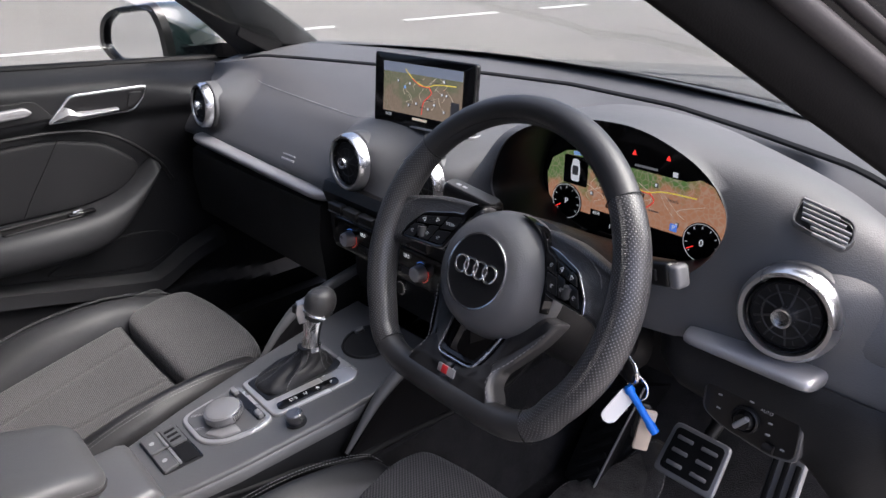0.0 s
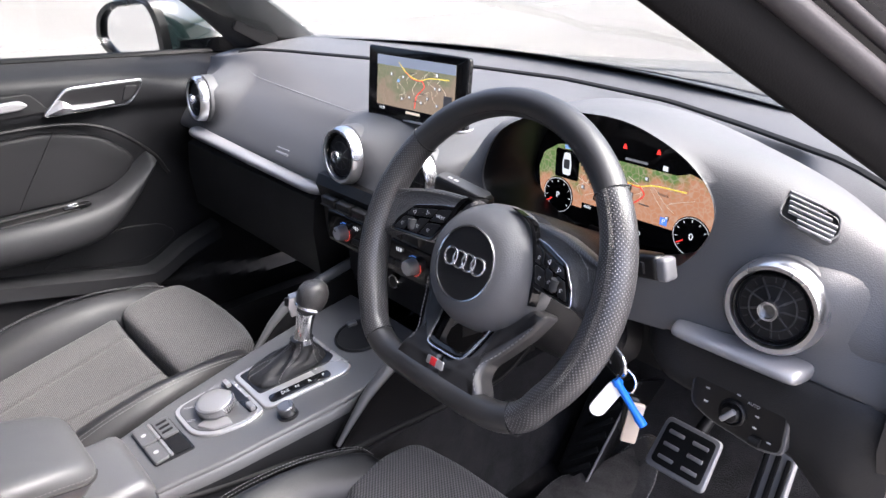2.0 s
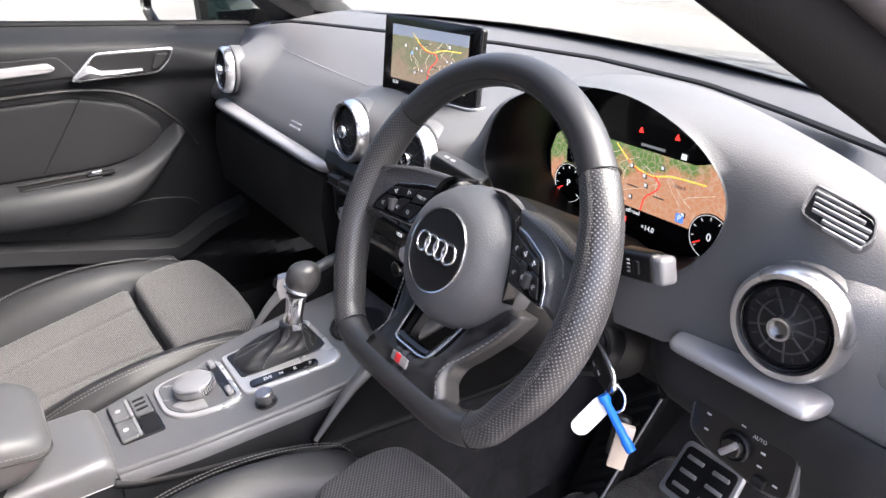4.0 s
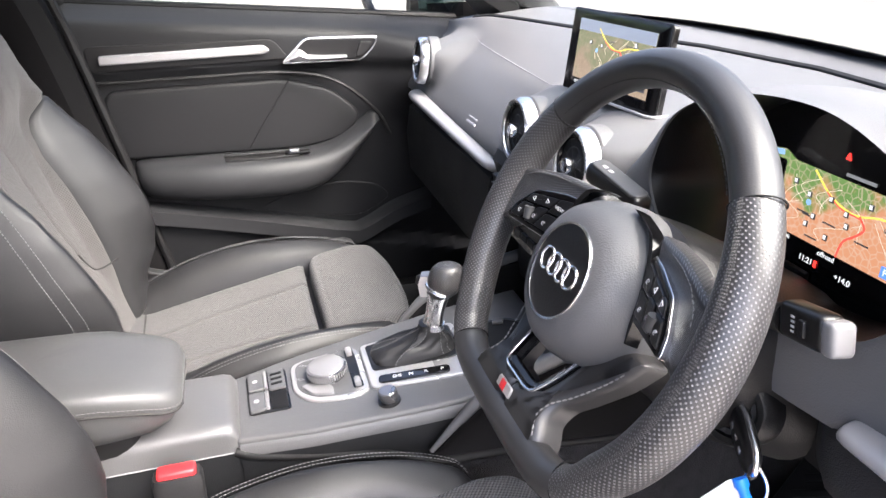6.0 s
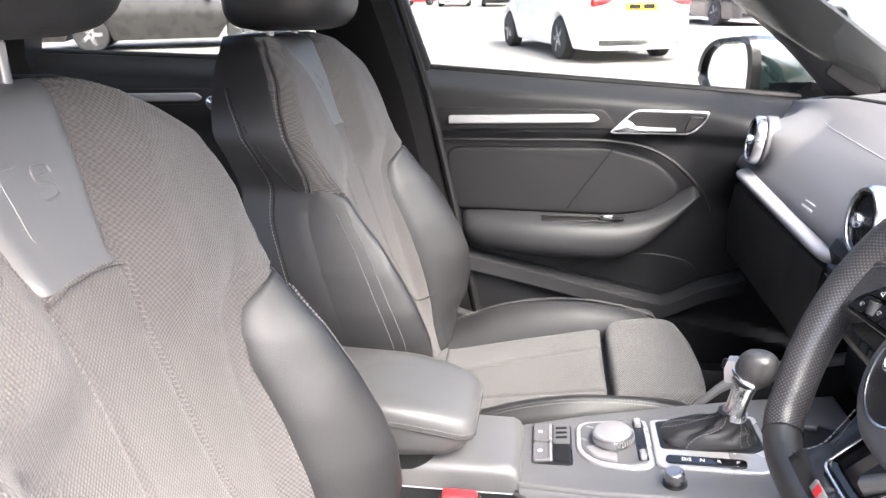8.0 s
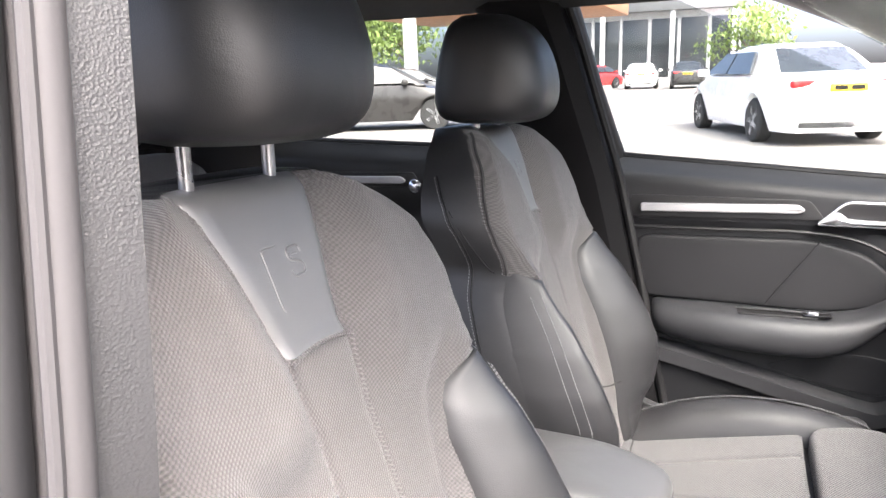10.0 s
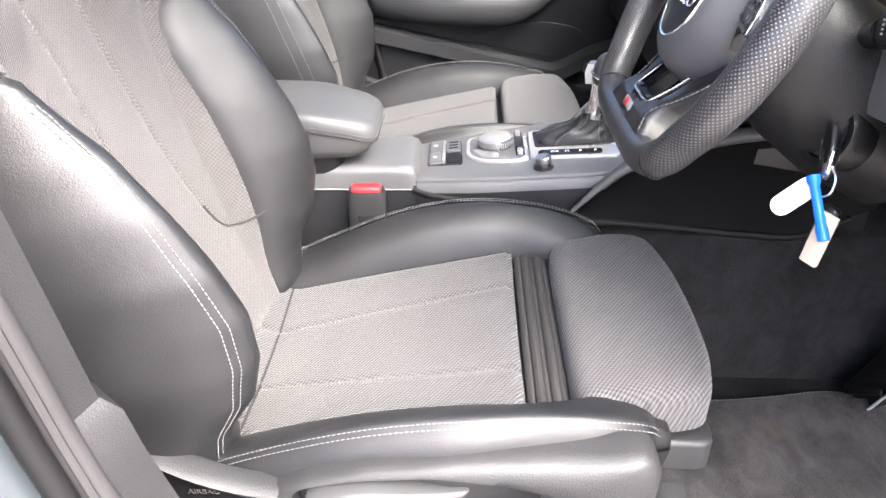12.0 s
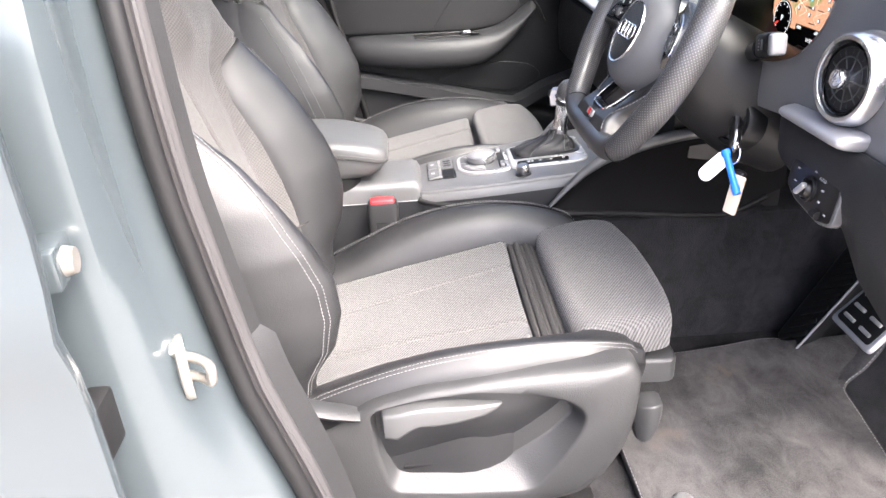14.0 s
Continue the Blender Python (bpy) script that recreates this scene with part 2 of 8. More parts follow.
def perforated(name, col, pitch, pale=3.4):
    """Leather with rows of pin holes, laid along the rim; their sparkle is painted as paler colour."""
    s = Mat(name)
    co = s.coords(skin=True)
    sep = s.t.nodes.new("ShaderNodeSeparateXYZ")
    s.link(co, sep.inputs[0])
    k = math.pi / pitch
    p = s.math("SINE", s.math("MULTIPLY", s.math("ADD", sep.outputs["X"], sep.outputs["Y"]), k))
    q = s.math("SINE", s.math("MULTIPLY", s.math("SUBTRACT", sep.outputs["X"], sep.outputs["Y"]), k))
    d = s.math("ABSOLUTE", s.math("MULTIPLY", p, q))
    hole = s.ramp(d, 0.66, 0.86)
    s.link(s.mixed(hole, col, tuple(c * pale for c in col)), s.b.inputs["Base Color"])
    wide = s.node("ShaderNodeTexNoise", Scale=12.0, Detail=4.0)
    s.link(s.coords(), wide.inputs["Vector"])
    s.link(s.ramp(wide.outputs["Fac"], 0.3, 0.7, 0.33, 0.42), s.b.inputs["Roughness"])
    s.b.inputs["Specular IOR Level"].default_value = 0.8
    s.bump(s.math("SUBTRACT", 1.0, hole), 0.6, 0.0006)
    return s.m


def pile(name, dark, light, dust):
    """Worn carpet pile: brushed streaks, short fibres and a few dusty patches."""
    s = Mat(name)
    co = s.coords()
    along = s.node("ShaderNodeMapping", Rotation=(0.0, 0.0, 0.5), Scale=(17.0, 24.0, 20.0))
    s.link(co, along.inputs["Vector"])
    streak = s.node("ShaderNodeTexNoise", Scale=1.0, Detail=6.0, Roughness=0.65, Distortion=0.6)
    s.link(along.outputs[0], streak.inputs["Vector"])
    wide = s.node("ShaderNodeTexNoise", Scale=5.0, Detail=3.0)
    s.link(co, wide.inputs["Vector"])
    fibre = s.node("ShaderNodeTexNoise", Scale=520.0, Detail=3.0)
    s.link(co, fibre.inputs["Vector"])
    tone = s.math("ADD", s.math("MULTIPLY", streak.outputs["Fac"], 0.5), s.math("MULTIPLY", wide.outputs["Fac"], 0.5))
    tone = s.math("ADD", s.ramp(tone, 0.36, 0.64), s.math("MULTIPLY", s.math("SUBTRACT", fibre.outputs["Fac"], 0.5), 0.9))
    patch = s.node("ShaderNodeTexNoise", Scale=7.0, Detail=4.0)
    s.link(co, patch.inputs["Vector"])
    mix = s.t.nodes.new("ShaderNodeMix")
    mix.data_type = "RGBA"
    s.link(s.ramp(patch.outputs["Fac"], 0.62, 0.75, 0.0, 0.7), mix.inputs[0])
    s.link(s.mixed(tone, dark, light), mix.inputs[6])
    mix.inputs[7].default_value = (*dust, 1)
    s.link(mix.outputs[2], s.b.inputs["Base Color"])
    s.b.inputs["Roughness"].default_value = 0.95
    s.b.inputs["Specular IOR Level"].default_value = 0.2
    s.bump(fibre.outputs["Fac"], 0.9, 0.003)
    return s.m


def glass(name, tint=(0.95, 0.97, 0.96)):
    s = Mat(name)
    clear = s.node("ShaderNodeBsdfTransparent", Color=(*tint, 1))
    shine = s.node("ShaderNodeBsdfGlossy", Roughness=0.02)
    facing = s.node("ShaderNodeLayerWeight", Blend=0.5).outputs["Facing"]
    fres = s.math("ADD", s.math("MULTIPLY", s.math("POWER", facing, 5.0), 0.6), 0.035)
    mix = s.t.nodes.new("ShaderNodeMixShader")
    s.link(fres, mix.inputs[0])
    s.link(clear.outputs[0], mix.inputs[1])
    s.link(shine.outputs[0], mix.inputs[2])
    s.link(mix.outputs[0], s.t.nodes["Material Output"].inputs["Surface"])
    return s.m


def plain(name, col, rough=0.5, metal=0.0, glow=0.0):
    s = Mat(name)
    s.b.inputs["Base Color"].default_value = (*col, 1)
    s.b.inputs["Roughness"].default_value = rough
    s.b.inputs["Metallic"].default_value = metal
    if glow:
        s.b.inputs["Emission Color"].default_value = (*col, 1)
        s.b.inputs["Emission Strength"].default_value = glow
    return s.m


# black dash plastic; the sky's grey reflection is put into its base colour
M_DASH = surface("dash_plastic_sky_pale", (0.092, 0.093, 0.097), 0.52, grain=800, bump=0.3, dist=0.0006, cells=True, vary=0.08, spec=0.5)
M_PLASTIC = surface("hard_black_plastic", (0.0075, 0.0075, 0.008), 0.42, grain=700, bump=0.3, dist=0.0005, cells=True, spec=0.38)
M_GREY = surface("grey_seat_plastic", (0.021, 0.0214, 0.0222), 0.57, grain=520, bump=0.35, dist=0.0006, cells=True)
M_CONSOLE = surface("grey_console_plastic", (0.080, 0.081, 0.083), 0.40, grain=640, bump=0.3, dist=0.0005, cells=True, spec=0.8)
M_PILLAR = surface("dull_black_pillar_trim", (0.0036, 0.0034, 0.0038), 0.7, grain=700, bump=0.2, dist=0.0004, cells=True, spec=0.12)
M_STEEL = surface("dull_striker_steel", (0.36, 0.34, 0.31), 0.42, 0.8, grain=500, bump=0.1, dist=0.0003)
M_SATIN = surface("satin_black_plastic", (0.005, 0.005, 0.0055), 0.32, grain=1200, bump=0.05, dist=0.0002)
M_GLOSSBLACK = surface("gloss_black_plastic", (0.004, 0.004, 0.0045), 0.10, grain=500, bump=0.0, rvary=0.03)
M_LEATHER = surface("black_leather", (0.0112, 0.0115, 0.0125), 0.46, grain=900, bump=0.3, dist=0.0005, cells=True, vary=0.2, big=9, rvary=0.08, spec=0.55, wrinkle=4.0)
M_WHEEL = surface("wheel_leather", (0.021, 0.021, 0.022), 0.40, grain=900, bump=0.15, dist=0.0003, cells=True, vary=0.12, big=14, spec=0.75)
M_PERF = perforated("perforated_leather", (0.019, 0.019, 0.020), 0.0041, 6.0)
M_CLOTH = woven("seat_cloth", (0.024, 0.0235, 0.0238), (0.098, 0.0955, 0.0965), 0.0036, False)
M_CLOTH_UP = woven("backrest_cloth", (0.044, 0.0416, 0.0408), (0.076, 0.0716, 0.0702), 0.0030, True)
M_RIB = surface("pale_seam_thread", (0.105, 0.100, 0.098), 0.85, grain=1500, bump=0.3, dist=0.0004)
M_CLOTH_DARK = surface("dark_gusset_cloth", (0.024, 0.023, 0.023), 0.9, grain=1200, bump=0.5, dist=0.0008)
M_CARPET = pile("dark_carpet", (0.010, 0.010, 0.0112), (0.033, 0.0325, 0.035), (0.052, 0.042, 0.032))
M_ARMREST = surface("grey_leatherette", (0.058, 0.059, 0.060), 0.44, grain=900, bump=0.25, dist=0.0004, cells=True, wrinkle=4.0, spec=0.6)
# dark leather with the bright sheen of the shoulder panel put into its colour
M_PANELSHEEN = surface("sheen_pale_shoulder_leather", (0.085, 0.0855, 0.085), 0.42, grain=900, bump=0.15, dist=0.0004, cells=True, spec=0.7)
M_CHROME = surface("brushed_chrome", (0.85, 0.85, 0.86), 0.22, 1.0, grain=400, bump=0.0, rvary=0.05)
M_ALU = surface("brushed_aluminium", (0.34, 0.34, 0.35), 0.40, 0.5, grain=900, bump=0.06, dist=0.0002, vary=0.06)
M_SILVER = surface("satin_silver_paint", (0.44, 0.44, 0.45), 0.32, 0.6, grain=1500, bump=0.03, dist=0.0001, vary=0.05)
# light grey that paints the shine of the sky on black plastic
M_SHINE = surface("shine_grey_plastic", (0.30, 0.30, 0.305), 0.42, grain=900, bump=0.1, dist=0.0003)
M_KNOBSIDE = surface("dark_knurled_metal", (0.30, 0.30, 0.31), 0.30, 0.9, grain=900, bump=0.2, dist=0.0003)
M_KNOBCAP = surface("satin_touch_cap", (0.27, 0.27, 0.275), 0.34, 0.4, grain=1500, bump=0.03, dist=0.0001, vary=0.04)
# grey plastic lifted in colour; on the seat lever it replaces missing side light
M_LEVER = surface("lifted_grey_plastic", (0.050, 0.051, 0.052), 0.46, grain=800, bump=0.15, dist=0.0003, cells=True)
M_SURROUND = surface("bright_satin_metal", (0.46, 0.46, 0.465), 0.30, 0.6, grain=900, bump=0.04, dist=0.0002, vary=0.04)
M_STITCH = surface("grey_thread", (0.15, 0.15, 0.153), 0.8, grain=2000, bump=0.2)
M_RUBBER = surface("black_rubber", (0.0055, 0.0055, 0.006), 0.6, grain=300, bump=0.2, dist=0.0006, spec=0.3)
M_SEAL = surface("grey_door_seal", (0.034, 0.0325, 0.0335), 0.65, grain=300, bump=0.2, dist=0.0006, spec=0.3)
M_PAINT = surface("grey_blue_car_paint", (0.062, 0.076, 0.083), 0.24, 0.35, grain=2500, bump=0.03, dist=0.0001, vary=0.03, rvary=0.02, coat=0.6)
M_HEAD = surface("headlining_cloth", (0.018, 0.018, 0.019), 0.95, grain=1200, bump=0.3, dist=0.0005)
M_RED = surface("red_plastic", (0.55, 0.025, 0.03), 0.35, grain=900, bump=0.05)
M_BLUE = surface("blue_plastic", (0.01, 0.16, 0.72), 0.35, grain=900, bump=0.05)
M_WHITETAG = surface("white_key_tag", (0.80, 0.80, 0.80), 0.4, grain=800, bump=0.03)
M_BEIGE = surface("beige_card", (0.62, 0.52, 0.42), 0.6, grain=800, bump=0.05)
M_WHITE = plain("white_print", (0.75, 0.75, 0.76), 0.5)
M_GREYPRINT = plain("grey_print", (0.40, 0.40, 0.41), 0.5)
M_GLASS = glass("window_glass", (0.70, 0.72, 0.71))
M_SCREEN = glass("windscreen_glass", (0.78, 0.80, 0.79))

# ---- the car's shell: floor, pillars, roof, glass ----
floor_fn = lambda y: 0.262 if y < 0.40 else 0.262 + 0.9 * (y - 0.40)
piece("floor", sheet(lambda x, y: (x, y, floor_fn(y) + 0.01 * math.exp(-((abs(x) - 0.62) / 0.05) ** 2)), np.linspace(-0.70, 0.70, 30), list(np.linspace(-1.3, 0.40, 24)) + [0.45, 0.55, 0.66], 0.02, (0, 0, -1)), M_CARPET, "dark grey needle-felt carpet of the footwells", "carpet", kind="structure")
# bulkhead behind the dashboard
piece("wall_front", moved(rbox(1.44, 0.03, 0.60, 0.004), at(0, 0.68, 0.56)), M_PLASTIC, "black bulkhead closing the footwells", "bulkhead", kind="structure")
# tunnel under the console
piece("centre_tunnel", loft([[(-0.136, y, 0.26), (-0.128, y, z - 0.02), (-0.10, y, z), (0.10, y, z), (0.128, y, z - 0.02), (0.136, y, 0.26)] for y, z in ((-1.2, 0.42), (-0.3, 0.46), (-0.05, 0.530), (0.66, 0.530))]), M_CARPET, "carpeted tunnel between the footwells", "tunnel", kind="structure")
for side, nm in ((1, "right"), (-1, "left")):
    piece("sill_" + nm, loft([[(side * 0.63, y, 0.27), (side * 0.64, y, 0.335), (side * 0.66, y, 0.36), (side * 0.735, y, 0.352), (side * 0.75, y, 0.33), (side * 0.76, y, 0.20)] for y in np.linspace(-0.60, 0.45, 6)]), M_PLASTIC, "black plastic door sill trim", "sill", kind="structure")
piece("ceiling", sheet(lambda x, y: (x, y, 1.385 - 0.10 * (x / 0.62) ** 2 - 0.06 * max(0.0, (y + 0.1)) ** 2), np.linspace(-0.60, 0.60, 13), np.linspace(-1.9, -0.12, 14), 0.02, (0, 0, 1)), M_HEAD, "dark headlining under the roof", "headlining", kind="structure")
piece("wall_rear", loft([[(-0.68, -1.72, z), (0.68, -1.72, z), (0.68, -1.76, z), (-0.68, -1.76, z)] for z in (0.25, 1.04)]), M_CARPET, "dark carpet behind the rear bench", "rear wall", kind="structure")
piece("parcel_shelf", moved(rbox(1.36, 0.30, 0.02, 0.004), at(0, -1.85, 1.00)), M_CARPET, "dark parcel shelf behind the rear bench", "parcel shelf", kind="structure")
for side, nm in ((-1, "left"), (1, "right")):
    piece("pillar_c_" + nm, loft([[(side * x, y, z) for x, y in ((x0, y0), (x0 - 0.03, y0 - 0.05), (x0 - 0.05, -1.98), (x0 + 0.06, -2.0), (x0 + 0.06, y0))] for z, x0, y0 in ((0.30, 0.74, -1.40), (0.90, 0.735, -1.40), (1.02, 0.72, -1.42), (1.20, 0.665, -1.35), (1.36, 0.60, -1.25))]), M_PLASTIC, "dark trim of the rear pillar", "pillar", kind="structure")
piece("wall_tail", loft([[(-0.64, -1.98 - 0.3 * (1.0 - z), z), (0.64, -1.98 - 0.3 * (1.0 - z), z), (0.64, -2.04 - 0.3 * (1.0 - z), z), (-0.64, -2.04 - 0.3 * (1.0 - z), z)] for z in (0.25, 1.06)]), M_PLASTIC, "black trim inside the tailgate", "tailgate trim", kind="structure")

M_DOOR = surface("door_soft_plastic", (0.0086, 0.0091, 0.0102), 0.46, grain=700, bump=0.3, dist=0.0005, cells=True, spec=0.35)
# lit copy of the black pillar trim, for the passenger's windscreen pillar
M_PILLARLIT = surface("lit_pillar_trim", (0.034, 0.034, 0.035), 0.55, grain=600, bump=0.4, dist=0.0006, cells=True, spec=0.35)
# windscreen with its black band
WS = lambda u, v: (u * (0.68 - 0.12 * v), (0.53 - 0.15 * u * u) * (1 - v) + (-0.14 - 0.06 * u * u) * v, 0.962 - 0.015 * u * u + v * (0.39 - 0.05 * u * u))
ws = piece("window_1", sheet(WS, np.linspace(-1, 1, 17), np.linspace(0, 1, 9), 0.005), M_SCREEN, "clear raked windscreen", "windscreen", kind="structure")
ws.visible_shadow = False
band = piece("windscreen_band", sheet(lambda u, v: tuple(AR(WS(u, v)) - AR((0, 0.003, 0.002))), np.linspace(-1, 1, 25), np.linspace(0.0, 0.05, 4), 0.0015), M_RUBBER, "black printed band along the foot of the windscreen", "windscreen edge", kind="structure")


def bar_between(rear, front, inward, n=18):
    """A padded bar spanned between two edge curves, its face pushed along inward."""
    A, B = spline(rear, n), spline(front, n)
    rings = []
    for p, q in zip(A, B):
        w = AR(inward, float)
        rings.append([tuple(x) for x in (p - 0.6 * w, p, p + (q - p) * 0.10 + 0.75 * w, p + (q - p) * 0.35 + w, p + (q - p) * 0.7 + 0.9 * w, p + (q - p) * 0.93 + 0.5 * w, q, q - 0.6 * w)])
    return loft(rings)


piece("pillar_a_left", bar_between([(-0.712, 0.32, 0.920), (-0.686, 0.165, 1.065), (-0.635, -0.05, 1.205), (-0.575, -0.34, 1.325)], [(-0.640, 0.47, 0.945), (-0.615, 0.325, 1.055), (-0.565, 0.08, 1.205), (-0.515, -0.20, 1.325)], (0.028, -0.004, 0.0)), M_PILLARLIT, "grained trim of the windscreen pillar, coloured paler as the lit side", "pillar", kind="structure", angle=60)
tw = thing("tweeter", (-0.65, 0.32, 0.97), "black tweeter cover in the windscreen pillar", "loudspeaker")
part("cover", moved(pad(rounded([(-0.050, -0.022), (0.040, -0.026), (0.055, 0.0), (0.015, 0.028), (-0.048, 0.022)], 0.010), 0.0, 0.008, 0.003), Matrix.Translation((-0.645, 0.315, 0.985)) @ Matrix(((0.10, 0.15, 0.98, 0), (0.86, 0.48, -0.16, 0), (-0.50, 0.86, -0.08, 0), (0, 0, 0, 1)))), M_RUBBER, tw)
# driver's windscreen pillar: trim, two weather seals and the outer channel side by side
PA = spline([(0.735, 0.235, 0.915), (0.679, 0.114, 1.0), (0.614, -0.030, 1.100), (0.549, -0.173, 1.200), (0.483, -0.317, 1.300), (0.44, -0.41, 1.365)], 24)
M_TRIMSEAL = surface("grey_pillar_seal", (0.026, 0.0235, 0.0255), 0.55, grain=400, bump=0.3, dist=0.0005, spec=0.35)
M_CHANNEL = surface("blue_black_channel", (0.006, 0.0068, 0.0085), 0.3, grain=600, bump=0.05, dist=0.0003, spec=0.4)
PO, PN = AR((0.425, 0.378, 0.823)), AR((0.41, -0.89, 0.196))
run = lambda d, h: [tuple(p + PO * d + PN * h) for p in PA]
strip_of = lambda prof_: loft([list(r) for r in zip(*[run(d, h) for d, h in prof_])])
piece("pillar_a_right", strip_of([(0.0, -0.02), (0.0, 0.0), (0.004, 0.005), (0.022, 0.007), (0.035, 0.003), (0.035, -0.02)]), M_PILLAR, "black grained trim of the windscreen pillar", "pillar", kind="structure", angle=60)
piece("door_seal_front", tube(run(0.043, 0.002), 0.0085, 12), M_TRIMSEAL, "grey weather seal along the windscreen pillar", "seal", kind="structure")
piece("door_seal_front_outer", tube(run(0.0605, -0.001), 0.0050, 12), M_TRIMSEAL, "thin outer weather seal along the windscreen pillar", "seal", kind="structure")
piece("pillar_a_outer_right", strip_of([(0.028, -0.035), (0.028, -0.012), (0.050, -0.010), (0.070, -0.006), (0.086, 0.0), (0.20, -0.01), (0.24, -0.04)]), M_CHANNEL, "blue-black outer channel of the windscreen pillar", "pillar", kind="structure")

# B-pillar with painted jamb on the open driver's side
def jamb(z, pts):
    """A slice of the pillar; a third value says how much a point follows the pillar's curve."""
    off = lerp1(z, (0.30, 0.52, 0.66, 0.85, 1.0, 1.3), (0.085, 0.045, 0.005, -0.022, -0.03, -0.06))
    lean = lerp1(z, (0.30, 0.95, 1.3), (0.0, 0.0, -0.055))
    return [(p[0] + lean, p[1] + off * (p[2] if len(p) > 2 else 1.0), z) for p in pts]


M_TRIM = surface("dark_pillar_plastic", (0.015, 0.0152, 0.016), 0.52, grain=800, bump=0.4, dist=0.0006, cells=True, spec=0.35)
ZS = np.linspace(0.28, 1.34, 24)
piece("pillar_b_right", loft([jamb(z, [(0.66, -0.60), (0.648, -0.52), (0.65, -0.455), (0.67, -0.425), (0.70, -0.44), (0.70, -0.60)]) for z in ZS]), M_TRIM, "dark grey trim of the driver's door pillar", "pillar", kind="structure")
low = [jamb(z, [(0.66, -0.52), (0.642, -0.49), (0.643, -0.445), (0.668, -0.414), (0.702, -0.434), (0.702, -0.52)]) for z in np.linspace(0.28, 0.682, 12)]
low.append([(0.672 + (x - 0.672) * 0.7, -0.46 + (y + 0.46) * 0.75, 0.693) for x, y, z in low[-1]])
piece("pillar_b_lower_right", loft(low), M_TRIM, "dark grained lower trim of the driver's door pillar", "pillar", kind="structure")
piece("jamb_right", loft([jamb(z, [(0.703, -0.66), (0.703, -0.452), (0.712, -0.456), (0.728, -0.468, 0.9), (0.748, -0.474, 0.7), (0.770, -0.483, 0.4), (0.784, -0.494, 0.2), (0.790, -0.512, 0.1), (0.790, -0.66, 0.0)]) for z in ZS]), M_PAINT, "grey-blue painted door jamb of the car", "door jamb", kind="structure")
seal_path = [jamb(z, [(0.700, -0.437)])[0] for z in ZS]
seal = thing("door_seal", seal_path[0], "grey rubber weather seal along the door opening", "seal")
part("lip", tube(seal_path, 0.0115, 12, squash=0.8), M_SEAL, seal)
part("rib", tube([(x + 0.009, y + 0.0065, z) for x, y, z in seal_path], 0.0030, 8), M_SEAL, seal)
part("bead", tube([(x + 0.017, y - 0.006, z) for x, y, z in seal_path], 0.0085, 10), M_RUBBER, seal)

# striker loop on the jamb
st = thing("door_striker", (0.745, -0.470, 0.709), "bare steel striker loop bolted to the painted jamb", "striker")
SK = Matrix.Translation((0.744, -0.474, 0.703)) @ pose(0, 0, 0, 90, 0, 20)
part("plate", moved(loft([[(0.019 * s * math.cos(a), 0.031 * s * math.sin(a), h) for a in np.linspace(0, 2 * math.pi, 36, endpoint=False)] for s, h in ((1.0, -0.004), (1.0, 0.001), (0.93, 0.0035), (0.5, 0.005), (0.05, 0.0055))]), SK), M_STEEL, st, "worn oval steel plate")
part("loop", tube(spline([(0.744, -0.474, 0.716), (0.752, -0.456, 0.715), (0.760, -0.447, 0.713), (0.763, -0.446, 0.706), (0.761, -0.448, 0.699), (0.752, -0.457, 0.697), (0.744, -0.474, 0.697)], 30), 0.0042, 10), M_STEEL, st, "square striker claw")
for dz in (-0.021, 0.021):
    part("bolt", moved(lathe([(0.0, 0.008), (0.0060, 0.008), (0.0082, 0.004), (0.0082, 0.0)], 6), SK @ at(0, dz, 0.003)), M_STEEL, st)
# rear door of the driver's side, closed; its front edge shows past the jamb
rd = thing("rear_door", (0.84, -1.0, 0.28), "grey-blue painted rear car door, closed", "car door")
def skin(y, z):
    return 0.862 - 0.16 * max(0, z - 0.95) / 0.4 - 0.03 * max(0, 0.55 - z) ** 1 + 0.012 * math.exp(-((z - 0.82) / 0.03) ** 2)
part("outer_skin", loft([[(skin(y, z), y, z) for z in np.linspace(0.28, 0.985, 22)] + [(skin(y, z) - d, y, z) for z in np.linspace(0.985, 0.28, 22)] for y, d in ((-0.494, 0.004), (-0.496, 0.012), (-0.505, 0.014), (-0.53, 0.05), (-0.8, 0.06), (-1.1, 0.06), (-1.5, 0.06))]), M_PAINT, rd)
# black block added to darken the shaded gap between jamb and door
part("gap_shade", loft([[(0.792, -0.545, z), (0.846, -0.532, z), (0.846, -0.60, z), (0.792, -0.60, z)] for z in (0.30, 0.6, 0.97)]), M_RUBBER, rd)
hg = part("hinge", moved(rbox(0.040, 0.020, 0.030, 0.003), at(0.806, -0.518, 0.840, 0, 0, 8)), M_PAINT, rd, "painted hinge with a bolt")
part("bolt", moved(lathe([(0.0, 0.007), (0.009, 0.007), (0.011, 0.0), (0.011, -0.004)], 14), at(0.806, -0.508, 0.840, 90, 0, 188)), M_STEEL, hg)
part("lower_hinge", moved(rbox(0.034, 0.02, 0.05, 0.004), at(0.806, -0.522, 0.70)), M_RUBBER, rd)
part("window_frame", tube([(0.80, -0.55, 0.98), (0.70, -0.60, 1.25), (0.66, -0.64, 1.33)], 0.022, 10), M_SATIN, rd)

